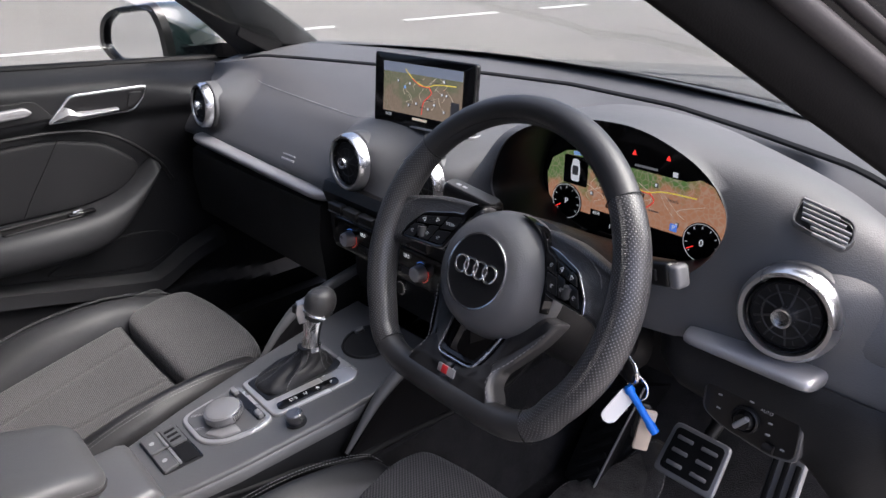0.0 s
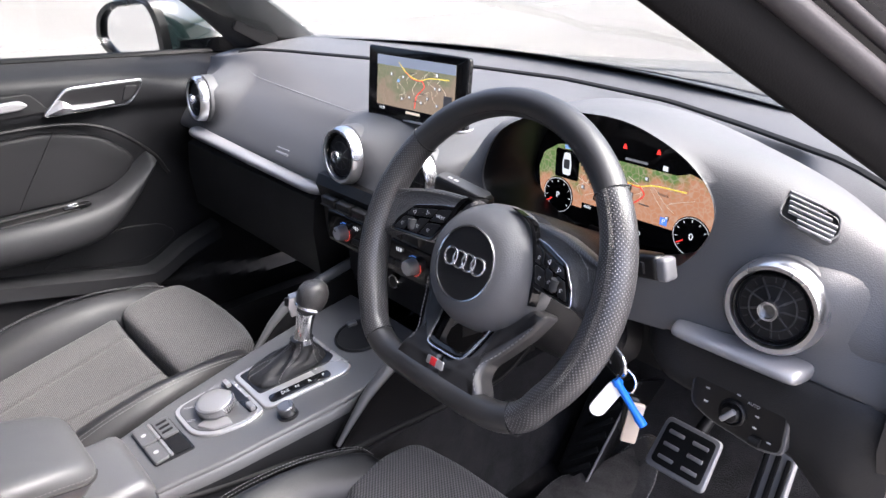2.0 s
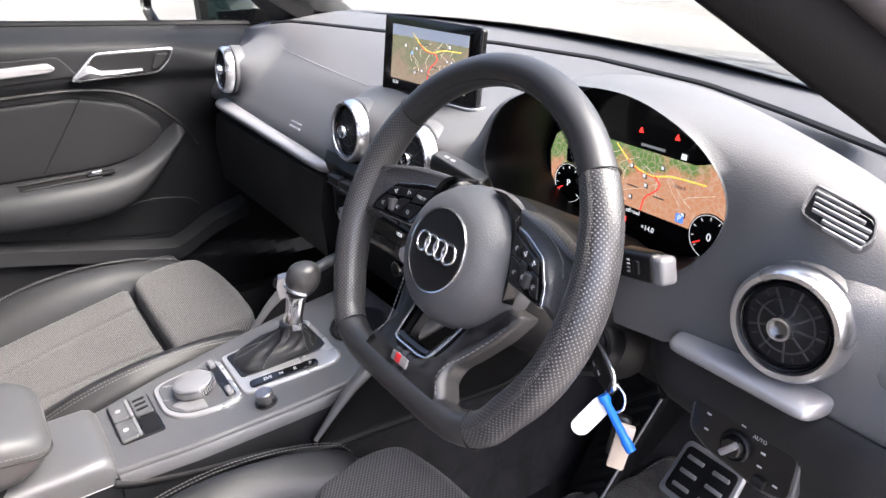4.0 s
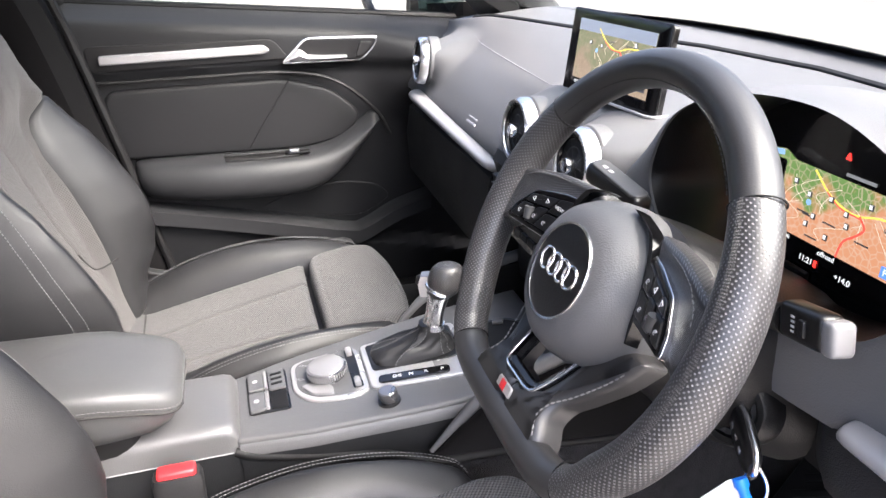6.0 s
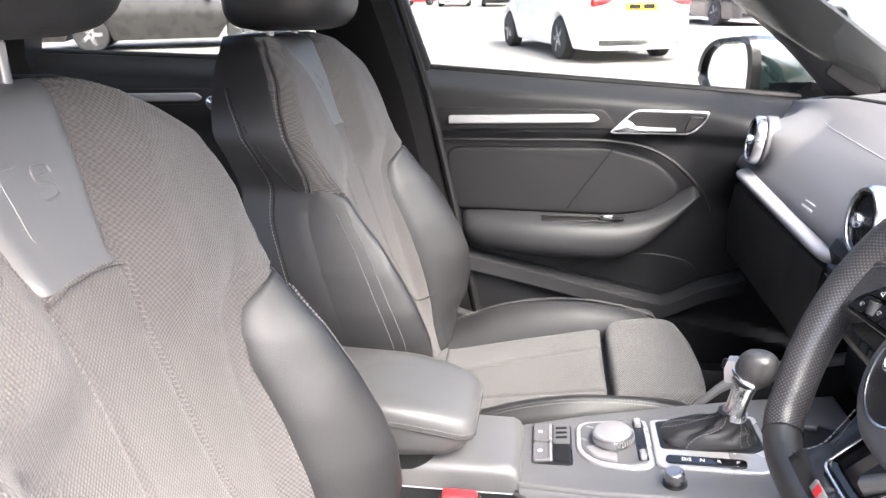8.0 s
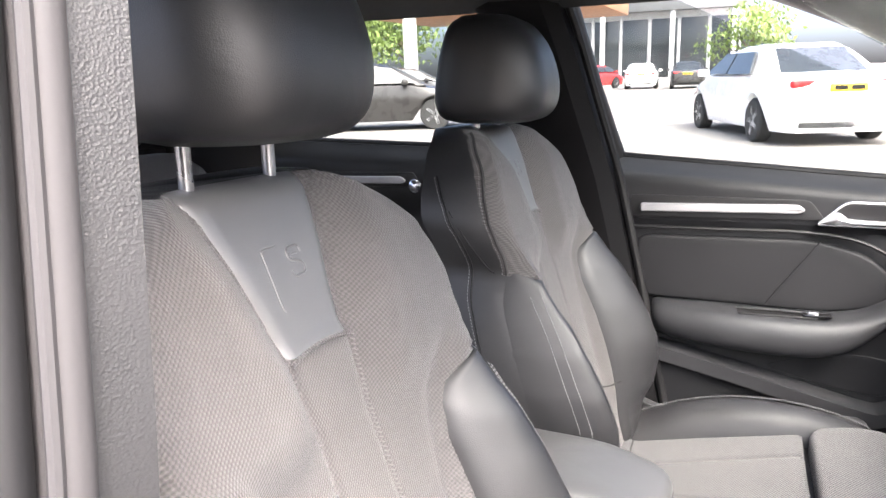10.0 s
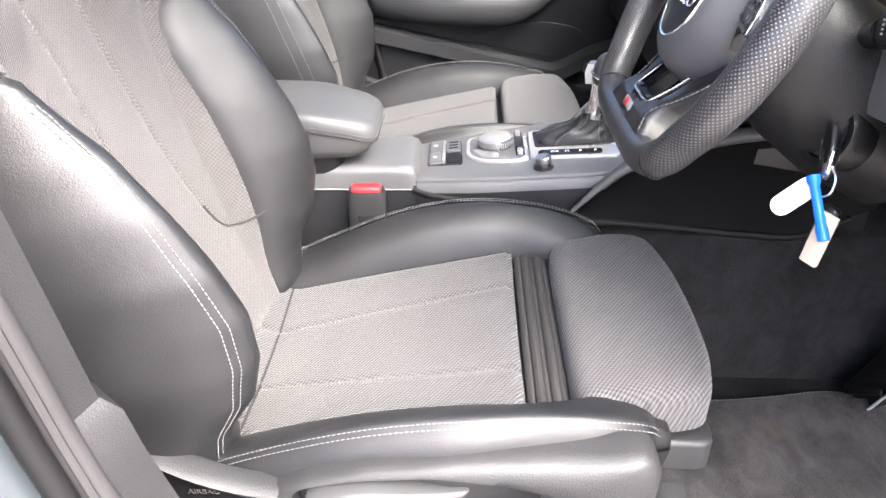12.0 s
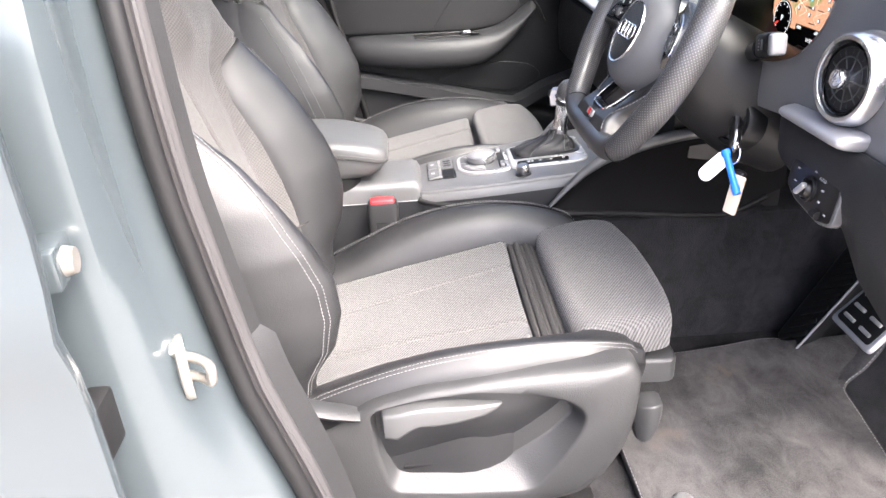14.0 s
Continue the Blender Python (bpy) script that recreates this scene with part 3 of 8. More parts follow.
# left B-pillar trim and belt
def bp_left(z):
    y = lerp1(z, (0.30, 0.466, 0.702, 0.937, 1.26, 1.40), (-0.37, -0.402, -0.452, -0.504, -0.589, -0.64))
    x = lerp1(z, (0.3, 0.95, 1.36), (-0.70, -0.675, -0.56))
    return [(x, y, z), (x + 0.025, y - 0.03, z), (x + 0.028, y - 0.13, z), (x, y - 0.17, z), (x - 0.06, y - 0.17, z), (x - 0.06, y, z)]
piece("pillar_b_left", loft([bp_left(z) for z in np.linspace(0.28, 1.38, 14)]), M_PILLAR, "dark trim of the passenger's door pillar", "pillar", kind="structure")
sp = spline([(-0.708, *(bp_left(z)[0][1] + 0.012,), z) for z in np.linspace(0.30, 1.36, 12)], 24)
piece("door_seal_left", tube([(p[0] + 0.004 + max(0, p[2] - 0.95) * 0.28, p[1], p[2]) for p in sp], 0.009, 8), M_RUBBER, "black rubber weather seal of the passenger's door", "seal", kind="structure")

# ---- passenger's door ----
BELT = lambda y: lerp1(y, (-1.6, -0.55, -0.504, 0.254, 0.45), (1.03, 0.995, 0.989, 0.932, 0.918))


def door_x(y, z):
    """The inner face of the passenger's door."""
    b = BELT(y)
    x = -0.742
    x += -0.035 * smooth01((z - (b - 0.045)) / 0.045) ** 1.5          # rolls outwards to the window
    x += 0.014 * smooth01((z - 0.845) / 0.02) * (1 - smooth01((z - (b - 0.03)) / 0.03))  # upper roll stands proud
    low = lerp1(y, (-0.45, -0.02, 0.30), (0.598, 0.497, 0.42))
    x += 0.035 * smooth01((low - z) / 0.02)                              # lower pocket stands proud
    front = smooth01((y - 0.02) / 0.16)
    x += 0.05 * front * smooth01((z - 0.70) / 0.12) * (1 - smooth01((z - b + 0.06) / 0.06))
    return x


door = thing("front_door", (-0.76, -0.05, 0.30), "black and dark grey door panel with silver strip, closed", "car door")
ys, zs = np.linspace(-0.51, 0.44, 60), np.linspace(0.0, 1.0, 60)
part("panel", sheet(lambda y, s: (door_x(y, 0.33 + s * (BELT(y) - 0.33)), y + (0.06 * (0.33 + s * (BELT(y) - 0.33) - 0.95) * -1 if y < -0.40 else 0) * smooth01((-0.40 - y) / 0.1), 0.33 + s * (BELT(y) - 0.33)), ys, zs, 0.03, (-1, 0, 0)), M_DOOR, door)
# recessed frame and silver strip
fr = rounded([(-0.475, 0.866), (-0.478, 0.914), (-0.13, 0.912), (-0.10, 0.872)], 0.012)
part("strip_recess", moved(pad([(p[0], p[1]) for p in fr], 0.0, 0.004, 0.002), Matrix(((0, 0, 1, -0.7245), (1, 0, 0, 0), (0, 1, 0, 0), (0, 0, 0, 1)))), M_PLASTIC, door)
sl = rounded([(-0.455, 0.879), (-0.455, 0.897), (-0.150, 0.903), (-0.137, 0.892), (-0.150, 0.885)], 0.006)
part("silver_strip", moved(pad(sl, 0.0, 0.010, 0.004), Matrix(((0, 0, 1, -0.714), (1, 0, 0, 0), (0, 1, 0, 0), (0, 0, 0, 1)))), M_ALU, door, "brushed aluminium inlay")
# handle in its bright surround
YZ = lambda x: Matrix(((0, 0, 1, x), (1, 0, 0, 0), (0, 1, 0, 0), (0, 0, 0, 1)))
hp = rounded([(-0.122, 0.864), (-0.070, 0.914), (0.082, 0.911), (0.072, 0.888), (0.045, 0.862)], 0.014)
hb = part("handle_bezel", moved(pad(hp, 0.0, 0.010, 0.0015), YZ(-0.7125)), M_CHROME, door, "bright trim round the door pull")
hc = rounded([(-0.111, 0.8672), (-0.0675, 0.9100), (0.0765, 0.9070), (0.0680, 0.8885), (0.0425, 0.8665)], 0.011)
part("handle_cup", moved(pad(hc, 0.0, 0.004, 0.001), YZ(-0.7115)), M_SATIN, hb)
part("door_handle", loft([[(-0.710 + 0.013 * k, y, z0), (-0.704 + 0.013 * k, y, (z0 + z1) / 2), (-0.710 + 0.013 * k, y, z1), (-0.716, y, z1), (-0.716, y, z0)] for y, z0, z1, k in ((-0.113, 0.8685, 0.8705, 0.0), (-0.098, 0.869, 0.883, 0.5), (-0.084, 0.8695, 0.893, 1), (-0.076, 0.870, 0.8895, 1.1), (-0.066, 0.870, 0.881, 1.1), (-0.03, 0.870, 0.878, 1.0), (0.012, 0.871, 0.877, 0.6))]), M_SILVER, hb, "satin silver release lever")
part("lock_switch", moved(pad(rounded([(0.030, 0.872), (0.042, 0.902), (0.068, 0.900), (0.060, 0.885), (0.044, 0.872)], 0.006), 0.0, 0.004, 0.0015), YZ(-0.7085)), M_PLASTIC, hb)
# padded insert
M_INSERT = surface("dark_leatherette", (0.0074, 0.0078, 0.0088), 0.6, grain=900, bump=0.3, dist=0.0004, cells=True, spec=0.3)
ins = rounded([(-0.455, 0.690), (-0.462, 0.828), (-0.115, 0.832), (-0.02, 0.806), (0.045, 0.748), (0.0, 0.700), (-0.09, 0.684)], 0.03, 6)
part("padded_insert", moved(pad(ins, 0.0, 0.02, 0.008), YZ(-0.728)), M_INSERT, door, "dark leatherette insert")
part("insert_piping", tube([(-0.726, a, b) for a, b in spline([(-0.475, 0.845), (-0.30, 0.846), (-0.115, 0.846), (-0.01, 0.822), (0.07, 0.755), (0.10, 0.70)], 30)], 0.004, 8), M_PLASTIC, door)
part("insert_seam", tube([(-0.727, a, b) for a, b in spline([(-0.105, 0.832), (-0.14, 0.78), (-0.175, 0.73), (-0.20, 0.69)], 12)], 0.0014, 6), M_INSERT, door)
M_ARMDOOR = surface("dark_armrest_skin", (0.0185, 0.0193, 0.0210), 0.48, grain=800, bump=0.2, dist=0.0004, cells=True, spec=0.4)
# armrest that sweeps up to a pull
arm = []
for y, zt, zb, x in ((-0.425, 0.678, 0.632, -0.725), (-0.40, 0.682, 0.615, -0.695), (-0.30, 0.682, 0.606, -0.675), (-0.18, 0.680, 0.602, -0.668), (-0.09, 0.680, 0.604, -0.676), (-0.035, 0.690, 0.624, -0.686), (0.01, 0.713, 0.660, -0.696), (0.045, 0.738, 0.695, -0.704), (0.062, 0.750, 0.712, -0.710), (0.075, 0.752, 0.722, -0.728)):
    arm.append([(x + 0.012, y, zt - 0.012), (x + 0.018, y, (zt + zb) / 2), (x + 0.008, y, zb + 0.010), (x - 0.015, y, zb), (-0.75, y, zb - 0.002), (-0.75, y, zt), (x - 0.01, y, zt + 0.001)])
arm = [[tuple(p) for p in spline(r, 21, True)] for r in [spline([arm[j][i] for j in range(len(arm))], 28) for i in range(7)] and [[spline([arm[j][i] for j in range(len(arm))], 28)[k] for i in range(7)] for k in range(28)]]
part("armrest", loft(arm), M_ARMDOOR, door, "grey armrest sweeping up into the grab handle")
part("pull_cup", moved(pad(rounded([(-0.70, -0.25), (-0.655, -0.25), (-0.66, -0.10), (-0.70, -0.085)], 0.008), 0.0, 0.004, 0.0015), Matrix.Translation((-0.022, 0, 0.6855))), M_PLASTIC, door)
sw = part("window_switch", moved(rbox(0.018, 0.052, 0.006, 0.002), at(-0.690, -0.105, 0.688)), M_GLOSSBLACK, door)
part("switch_rocker", moved(rbox(0.010, 0.020, 0.008, 0.002), at(-0.690, -0.112, 0.692)), M_CHROME, sw)
part("cup_trim", moved(rbox(0.004, 0.155, 0.004, 0.0015), at(-0.700, -0.175, 0.690)), M_GREY, door)
# lower pocket with its raised edge and speaker
part("pocket_rail", loft([[(-0.696, y, z + 0.013), (-0.684, y, z + 0.008), (-0.686, y, z - 0.022), (-0.704, y, z - 0.028), (-0.735, y, z - 0.02), (-0.735, y, z + 0.013)] for y, z in [tuple(q) for q in spline([(-0.455, 0.595), (-0.24, 0.548), (-0.02, 0.495), (0.03, 0.495), (0.10, 0.53), (0.18, 0.555)], 24)]]), M_ARMDOOR, door)
part("speaker", moved(pad(rounded([(-0.20, 0.555), (-0.10, 0.590), (-0.01, 0.600), (0.07, 0.585), (0.10, 0.552), (0.03, 0.512), (-0.06, 0.522)], 0.03, 6), 0.0, 0.004, 0.002), YZ(-0.7395)), M_DOOR, door, "black speaker cover")
# window surround and quarter trim
wf = spline([(-0.775, 0.40, 0.925), (-0.745, 0.25, 1.075), (-0.69, 0.05, 1.20), (-0.62, -0.2, 1.31), (-0.585, -0.42, 1.345), (-0.59, -0.58, 1.335)], 24)
part("window_frame", tube(wf, 0.020, 10), M_PLASTIC, door)
part("frame_upright", tube([(-0.79, -0.515, 0.985), (-0.72, -0.555, 1.13), (-0.61, -0.60, 1.335)], 0.018, 10), M_PLASTIC, door)
part("belt_seal", tube([(-0.785, y, BELT(y) + 0.002) for y in np.linspace(-0.52, 0.43, 16)], 0.008, 8), M_RUBBER, door)
part("sail_panel", loft([[(-0.735, 0.335, 0.925), (-0.74, 0.44, 0.915), (-0.76, 0.44, 0.915), (-0.755, 0.335, 0.925)], [(-0.725, 0.285, 1.01), (-0.725, 0.31, 1.012), (-0.742, 0.31, 1.012), (-0.742, 0.285, 1.01)]]), M_PLASTIC, door)
W1 = lambda u, v: (-0.795 + 0.19 * v ** 1.2, (-0.52 - 0.09 * v) * (1 - u) + u * (0.42 - 0.80 * v), BELT(-0.05) + 0.025 * (0.5 - u) * 2 + v * 0.38 - 0.02)
w2 = part("window_glass", sheet(W1, np.linspace(0, 1, 8), np.linspace(0, 1, 6), 0.004), M_GLASS, door)

# rear passenger door beyond the seat
rdoor = thing("rear_door", (-0.75, -1.0, 0.30), "black rear door panel with silver strip, closed", "car door")
part("panel", sheet(lambda y, s: (-0.745 - 0.035 * smooth01((s - 0.93) / 0.07) + 0.012 * smooth01((s - 0.78) / 0.03), y, 0.33 + s * (BELT(y) - 0.33)), np.linspace(-1.55, -0.68, 20), np.linspace(0, 1, 40), 0.03, (-1, 0, 0)), M_PLASTIC, rdoor)
part("strip_recess", moved(pad(rounded([(-1.42, 0.905), (-1.42, 0.945), (-0.99, 0.95), (-0.97, 0.915)], 0.010), 0.0, 0.004, 0.002), YZ(-0.7315)), M_SATIN, rdoor)
part("silver_strip", moved(pad(rounded([(-1.39, 0.916), (-1.39, 0.934), (-1.025, 0.940), (-1.01, 0.930), (-1.02, 0.922)], 0.006), 0.0, 0.008, 0.003), YZ(-0.724)), M_ALU, rdoor, "brushed aluminium inlay")
part("lock_pull", moved(lathe([(0.0, 0.006), (0.012, 0.004), (0.016, 0.0), (0.016, -0.004)], 16), Matrix(((0, 0, 1, -0.722), (1, 0, 0, -0.985), (0, 1, 0, 0.918), (0, 0, 0, 1)))), M_CHROME, rdoor)
part("belt_seal", tube([(-0.785, y, BELT(y) + 0.002) for y in np.linspace(-1.5, -0.68, 10)], 0.008, 8), M_RUBBER, rdoor)
part("window_frame", tube(spline([(-0.60, -0.70, 1.335), (-0.60, -1.1, 1.325), (-0.64, -1.35, 1.26), (-0.76, -1.55, 1.05)], 16), 0.022, 8), M_PLASTIC, rdoor)
W2 = lambda u, v: (-0.79 + 0.19 * v ** 1.2, -0.68 - u * 0.85, BELT(-0.68 - u * 0.85) + v * (0.33 - 0.10 * u * u))
w3 = part("window_glass", sheet(W2, np.linspace(0, 1, 8), np.linspace(0, 1, 6), 0.004), M_GLASS, rdoor)

# outside mirror on the passenger's door
mir = thing("door_mirror", (-0.88, 0.22, 0.91), "dark green-black door mirror with pale glass", "door mirror")
MF = Matrix.Translation((-0.935, 0.160, 0.974)) @ pose(0, 0, 0, 90, 0, 17) @ Matrix.Scale(1.17, 4)
mo = rounded([(-0.108, -0.018), (-0.094, 0.030), (-0.05, 0.056), (0.075, 0.068), (0.096, 0.030), (0.100, -0.030), (0.092, -0.074), (0.0, -0.066), (-0.080, -0.046)], 0.03, 6)
part("housing", moved(loft([[(x * s, y * s, z) for x, y in mo] for s, z in ((0.90, -0.002), (1.0, 0.004), (1.02, -0.01), (0.98, -0.06), (0.86, -0.11), (0.6, -0.15), (0.25, -0.165))]), MF), surface("dark_green_black_paint", (0.012, 0.022, 0.022), 0.12, grain=2000, bump=0.0, coat=0.5), mir)
part("mirror_frame", moved(loft([[(x * s, y * s, z) for x, y in mo] for s, z in ((0.80, 0.006), (0.85, 0.016), (0.99, 0.015), (1.03, 0.0))], cap=False), MF), M_SATIN, mir)
part("mirror_glass", moved(pad([(x * 0.90, y * 0.90) for x, y in mo], 0.008, 0.004, 0.001), MF), plain("mirror_silver", (0.92, 0.93, 0.94), 0.015, 1.0), mir)
part("foot", loft([[(-0.85, 0.20, 0.925), (-0.85, 0.33, 0.920), (-0.85, 0.33, 0.945), (-0.85, 0.20, 0.955)], [(-0.765, 0.28, 0.935), (-0.765, 0.38, 0.928), (-0.765, 0.38, 0.95), (-0.765, 0.28, 0.965)]]), M_SATIN, mir)

# ---- dashboard ----
dash = thing("dashboard", (0, 0.30, 0.60), "soft black dashboard with round vents and silver strips", "dashboard")
DX = [-0.72, -0.66, -0.60, -0.45, -0.25, -0.10, 0.05, 0.13, 0.30, 0.50, 0.64, 0.70]


groove_y = lambda x: lerp1(x, (-0.70, -0.60, -0.50, -0.37, -0.29, -0.10, 0.09, 0.29, 0.425, 0.506, 0.55, 0.60, 0.66), (0.240, 0.262, 0.30, 0.338, 0.36, 0.424, 0.448, 0.425, 0.374, 0.338, 0.318, 0.290, 0.262))
edge_y = lambda x: max(0.33, 0.526 - 0.32 * x * x)


def dash_profile(x):
    e = smooth01((abs(x) - 0.55) / 0.16)
    hole = smooth01((x - 0.13) / 0.06) * (1 - smooth01((x - 0.50) / 0.06))
    r = 0.03 * (1 - (x / 0.7) ** 2)
    g, b = groove_y(x), edge_y(x)
    zg = 0.957 - 0.020 * e
    s = 0.008 * (1 - hole) + 0.016 * smooth01((x - 0.40) / 0.08)
    return [(0.30, 0.75), (0.17 + s + 0.11 * hole, 0.792), (0.130 + s + 0.14 * hole, 0.806), (0.150 + s + 0.13 * hole, 0.845), (0.185 + 0.6 * s + 0.1 * hole, 0.882), (0.222 + 0.05 * hole, 0.9085), (0.222 + 0.05 * hole + 0.45 * (g - 0.222), 0.9085 + 0.62 * (zg - 0.9085)), (g - 0.008, zg - 0.001), (g, zg - 0.006), (g + 0.008, zg), (g + 0.6 * (b - g), zg + 0.010), (b, 0.970 - 0.018 * e), (b + 0.03, 0.962 - 0.018 * e)]


VENTS = [(0.582, 0.8665), (-0.589, 0.8775), (-0.083, 0.867), (0.084, 0.869)]


def bulge(p):
    """The pad swells out to meet the vents."""
    x, y, z = p
    for vx, vz in VENTS:
        d = math.hypot(x - vx, z - vz)
        w = (1 - smooth01((d - 0.036) / 0.055)) * (1 - smooth01((z - 0.890) / 0.045))
        if w > 0 and y > 0.140:
            y += w * ((0.158 if vx > 0.5 else 0.147) - y)
    return x, y, z


prof = [[bulge(p) for p in spline([(x, *q) for q in dash_profile(x)], 64)] for x in np.linspace(-0.71, 0.70, 141)]
part("upper_pad", loft([list(p) + [(p[0][0], 0.62, 0.76), (p[0][0], 0.32, 0.74)] for p in prof]), M_DASH, dash, "grained soft-touch upper pad, coloured paler for sky light", angle=50)
groove = [spline([(x, *q) for q in dash_profile(x)], 46)[30] + AR((0, 0, 0.002)) for x in np.linspace(-0.62, 0.66, 48)]
part("pad_groove", tube(groove, 0.0082, 8, squash=0.7), M_RUBBER, dash)
# pale thread laid on the pad to paint the highlight along its crease
crease = []
for k in np.linspace(0, 1, 30):
    x, y = -0.540 + 0.418 * k, 0.2325 - 0.0155 * k
    hull = AR([bulge(p) for p in spline([(x, *q) for q in dash_profile(x)], 160)])
    hull = hull[hull[:, 2] > 0.872]
    crease.append((x, y, float(np.interp(y, hull[:, 1], hull[:, 2]))))
part("crease_glint", tube(crease, [0.0003 + 0.0007 * math.sin(math.pi * k / 29) for k in range(30)], 6), M_SHINE, dash, "fine pale line drawn as the highlight on the pad's crease")
for k in range(7):
    x = -0.620 + 0.017 * k
    part("defroster_slot", moved(rbox(0.011, 0.007, 0.004, 0.001), at(x, groove_y(x) - 0.006, 0.9405 + 0.0022 * k, 0, 0, 24)), M_RUBBER, dash)
part("glovebox", loft([[(x, y, z) for y, z in ((0.30, 0.58), (0.17, 0.60), (0.128, 0.64), (0.122, 0.72), (0.130, 0.775), (0.16, 0.79), (0.30, 0.79))] for x in (-0.66, -0.64, -0.4, -0.18, -0.165)]), M_PLASTIC, dash)
def strip(x0, x1, y0, z0, y1, z1, h):
    """A rounded bar that draws in at its ends."""
    rows = []
    for s in np.r_[np.linspace(0, 0.06, 8), np.linspace(0.1, 0.9, 16), np.linspace(0.94, 1, 8)]:
        x, y, z = x0 + s * (x1 - x0), y0 + s * (y1 - y0), z0 + s * (z1 - z0)
        f = max(0.12, (1 - abs(2 * s - 1) ** 22) ** 0.5)
        rows.append([(x, y + 0.03 - 0.043 * f * math.cos(a) ** 0.5 if abs(a) < 1.5 else y + 0.03, z + 0.5 * h * f * math.sin(a) + 0.12 * h * math.cos(a)) for a in np.linspace(-1.5707, 1.5707, 13)])
    return loft(rows)
part("silver_strip", strip(-0.632, -0.150, 0.126, 0.806, 0.134, 0.790, 0.024), M_ALU, dash, "brushed aluminium strip")
part("silver_strip", strip(0.490, 0.624, 0.142, 0.8100, 0.138, 0.8130, 0.0175), M_ALU, dash, "brushed aluminium strip")

# instrument hood: from the lip round the dials out to the pad
lip = [(0.205, 0.165, 0.875), (0.202, 0.165, 0.915), (0.232, 0.166, 0.962), (0.30, 0.168, 0.992), (0.385, 0.168, 1.001), (0.445, 0.168, 0.988), (0.488, 0.168, 0.963), (0.508, 0.166, 0.930), (0.500, 0.160, 0.893), (0.468, 0.152, 0.862), (0.40, 0.145, 0.845), (0.28, 0.150, 0.845)]
out = [(0.135, 0.155, 0.845), (0.130, 0.205, 0.890), (0.145, 0.300, 0.934), (0.25, 0.405, 0.950), (0.39, 0.372, 0.949), (0.50, 0.325, 0.946), (0.60, 0.275, 0.934), (0.675, 0.232, 0.905), (0.680, 0.178, 0.850), (0.645, 0.168, 0.818), (0.40, 0.140, 0.795), (0.20, 0.134, 0.800)]
ctl = [(0.175, 0.152, 0.865), (0.170, 0.165, 0.912), (0.190, 0.190, 0.962), (0.29, 0.245, 1.004), (0.39, 0.255, 1.014), (0.475, 0.240, 1.000), (0.56, 0.205, 0.985), (0.60, 0.178, 0.945), (0.59, 0.158, 0.885), (0.53, 0.152, 0.835), (0.40, 0.136, 0.815), (0.24, 0.135, 0.820)]
L, O, C = spline(lip, 72, True), spline(out, 72, True), spline(ctl, 72, True)
rings = [(1 - u) ** 2 * L + 2 * u * (1 - u) * C + u * u * O for u in np.linspace(0, 1, 16)]
mid = AR((0.352, 0.215, 0.905))
bowl = []
for s, d in ((0.985, 0.004), (0.965, 0.012), (0.95, 0.03), (0.93, 0.06), (0.91, 0.092)):
    bowl.append([(mid[0] + (p[0] - mid[0]) * s, p[1] + d, mid[2] + (p[2] - mid[2]) * (s if p[2] > mid[2] else 1 + 2.6 * (1 - s))) for p in L])
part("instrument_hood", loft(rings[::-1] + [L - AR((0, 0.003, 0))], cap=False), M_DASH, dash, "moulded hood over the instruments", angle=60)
part("hood_bowl", loft([[tuple(p) for p in L]] + bowl, cap=False), M_PLASTIC, dash, "black inner cowl of the instruments", angle=60)
part("end_cap", loft([[(0.690, y, z) for y, z in ((0.135, 0.78), (0.145, 0.86), (0.175, 0.92), (0.24, 0.95), (0.40, 0.93), (0.40, 0.65), (0.19, 0.68))], [(0.703, y, z) for y, z in ((0.145, 0.77), (0.152, 0.86), (0.18, 0.92), (0.24, 0.945), (0.40, 0.925), (0.40, 0.65), (0.20, 0.68))], [(0.699, y, z) for y, z in ((0.165, 0.77), (0.172, 0.855), (0.20, 0.905), (0.25, 0.92), (0.385, 0.90), (0.385, 0.67), (0.215, 0.70))]]), M_RUBBER, dash, "black end cover of the dashboard")

# lower dashboard, driver's side
zb = lambda x: lerp1(x, (0.44, 0.56, 0.62, 0.66, 0.70), (0.738, 0.722, 0.708, 0.672, 0.64))
part("knee_panel", loft([[(x, y + d, z) for y, z in ((0.32, zb(x) - 0.02), (0.185, zb(x) - 0.008), (0.158, zb(x) + 0.002), (0.146, zb(x) + 0.016), (0.140, 0.5 * zb(x) + 0.395), (0.137, 0.796), (0.145, 0.806), (0.32, 0.81))] for x, d in [(q, lerp1(q, (0.44, 0.455, 0.48, 0.66, 0.70), (0.055, 0.022, 0.006, 0.006, 0.018))) for q in np.linspace(0.44, 0.70, 20)]]), M_TRIM, dash, angle=50)
part("knee_panel", loft([[(x, y, z) for y, z in ((0.34, 0.66), (0.24, 0.69), (0.195, 0.715), (0.185, 0.78), (0.34, 0.80))] for x in (0.13, 0.2, 0.3, 0.47)]), M_RUBBER, dash)

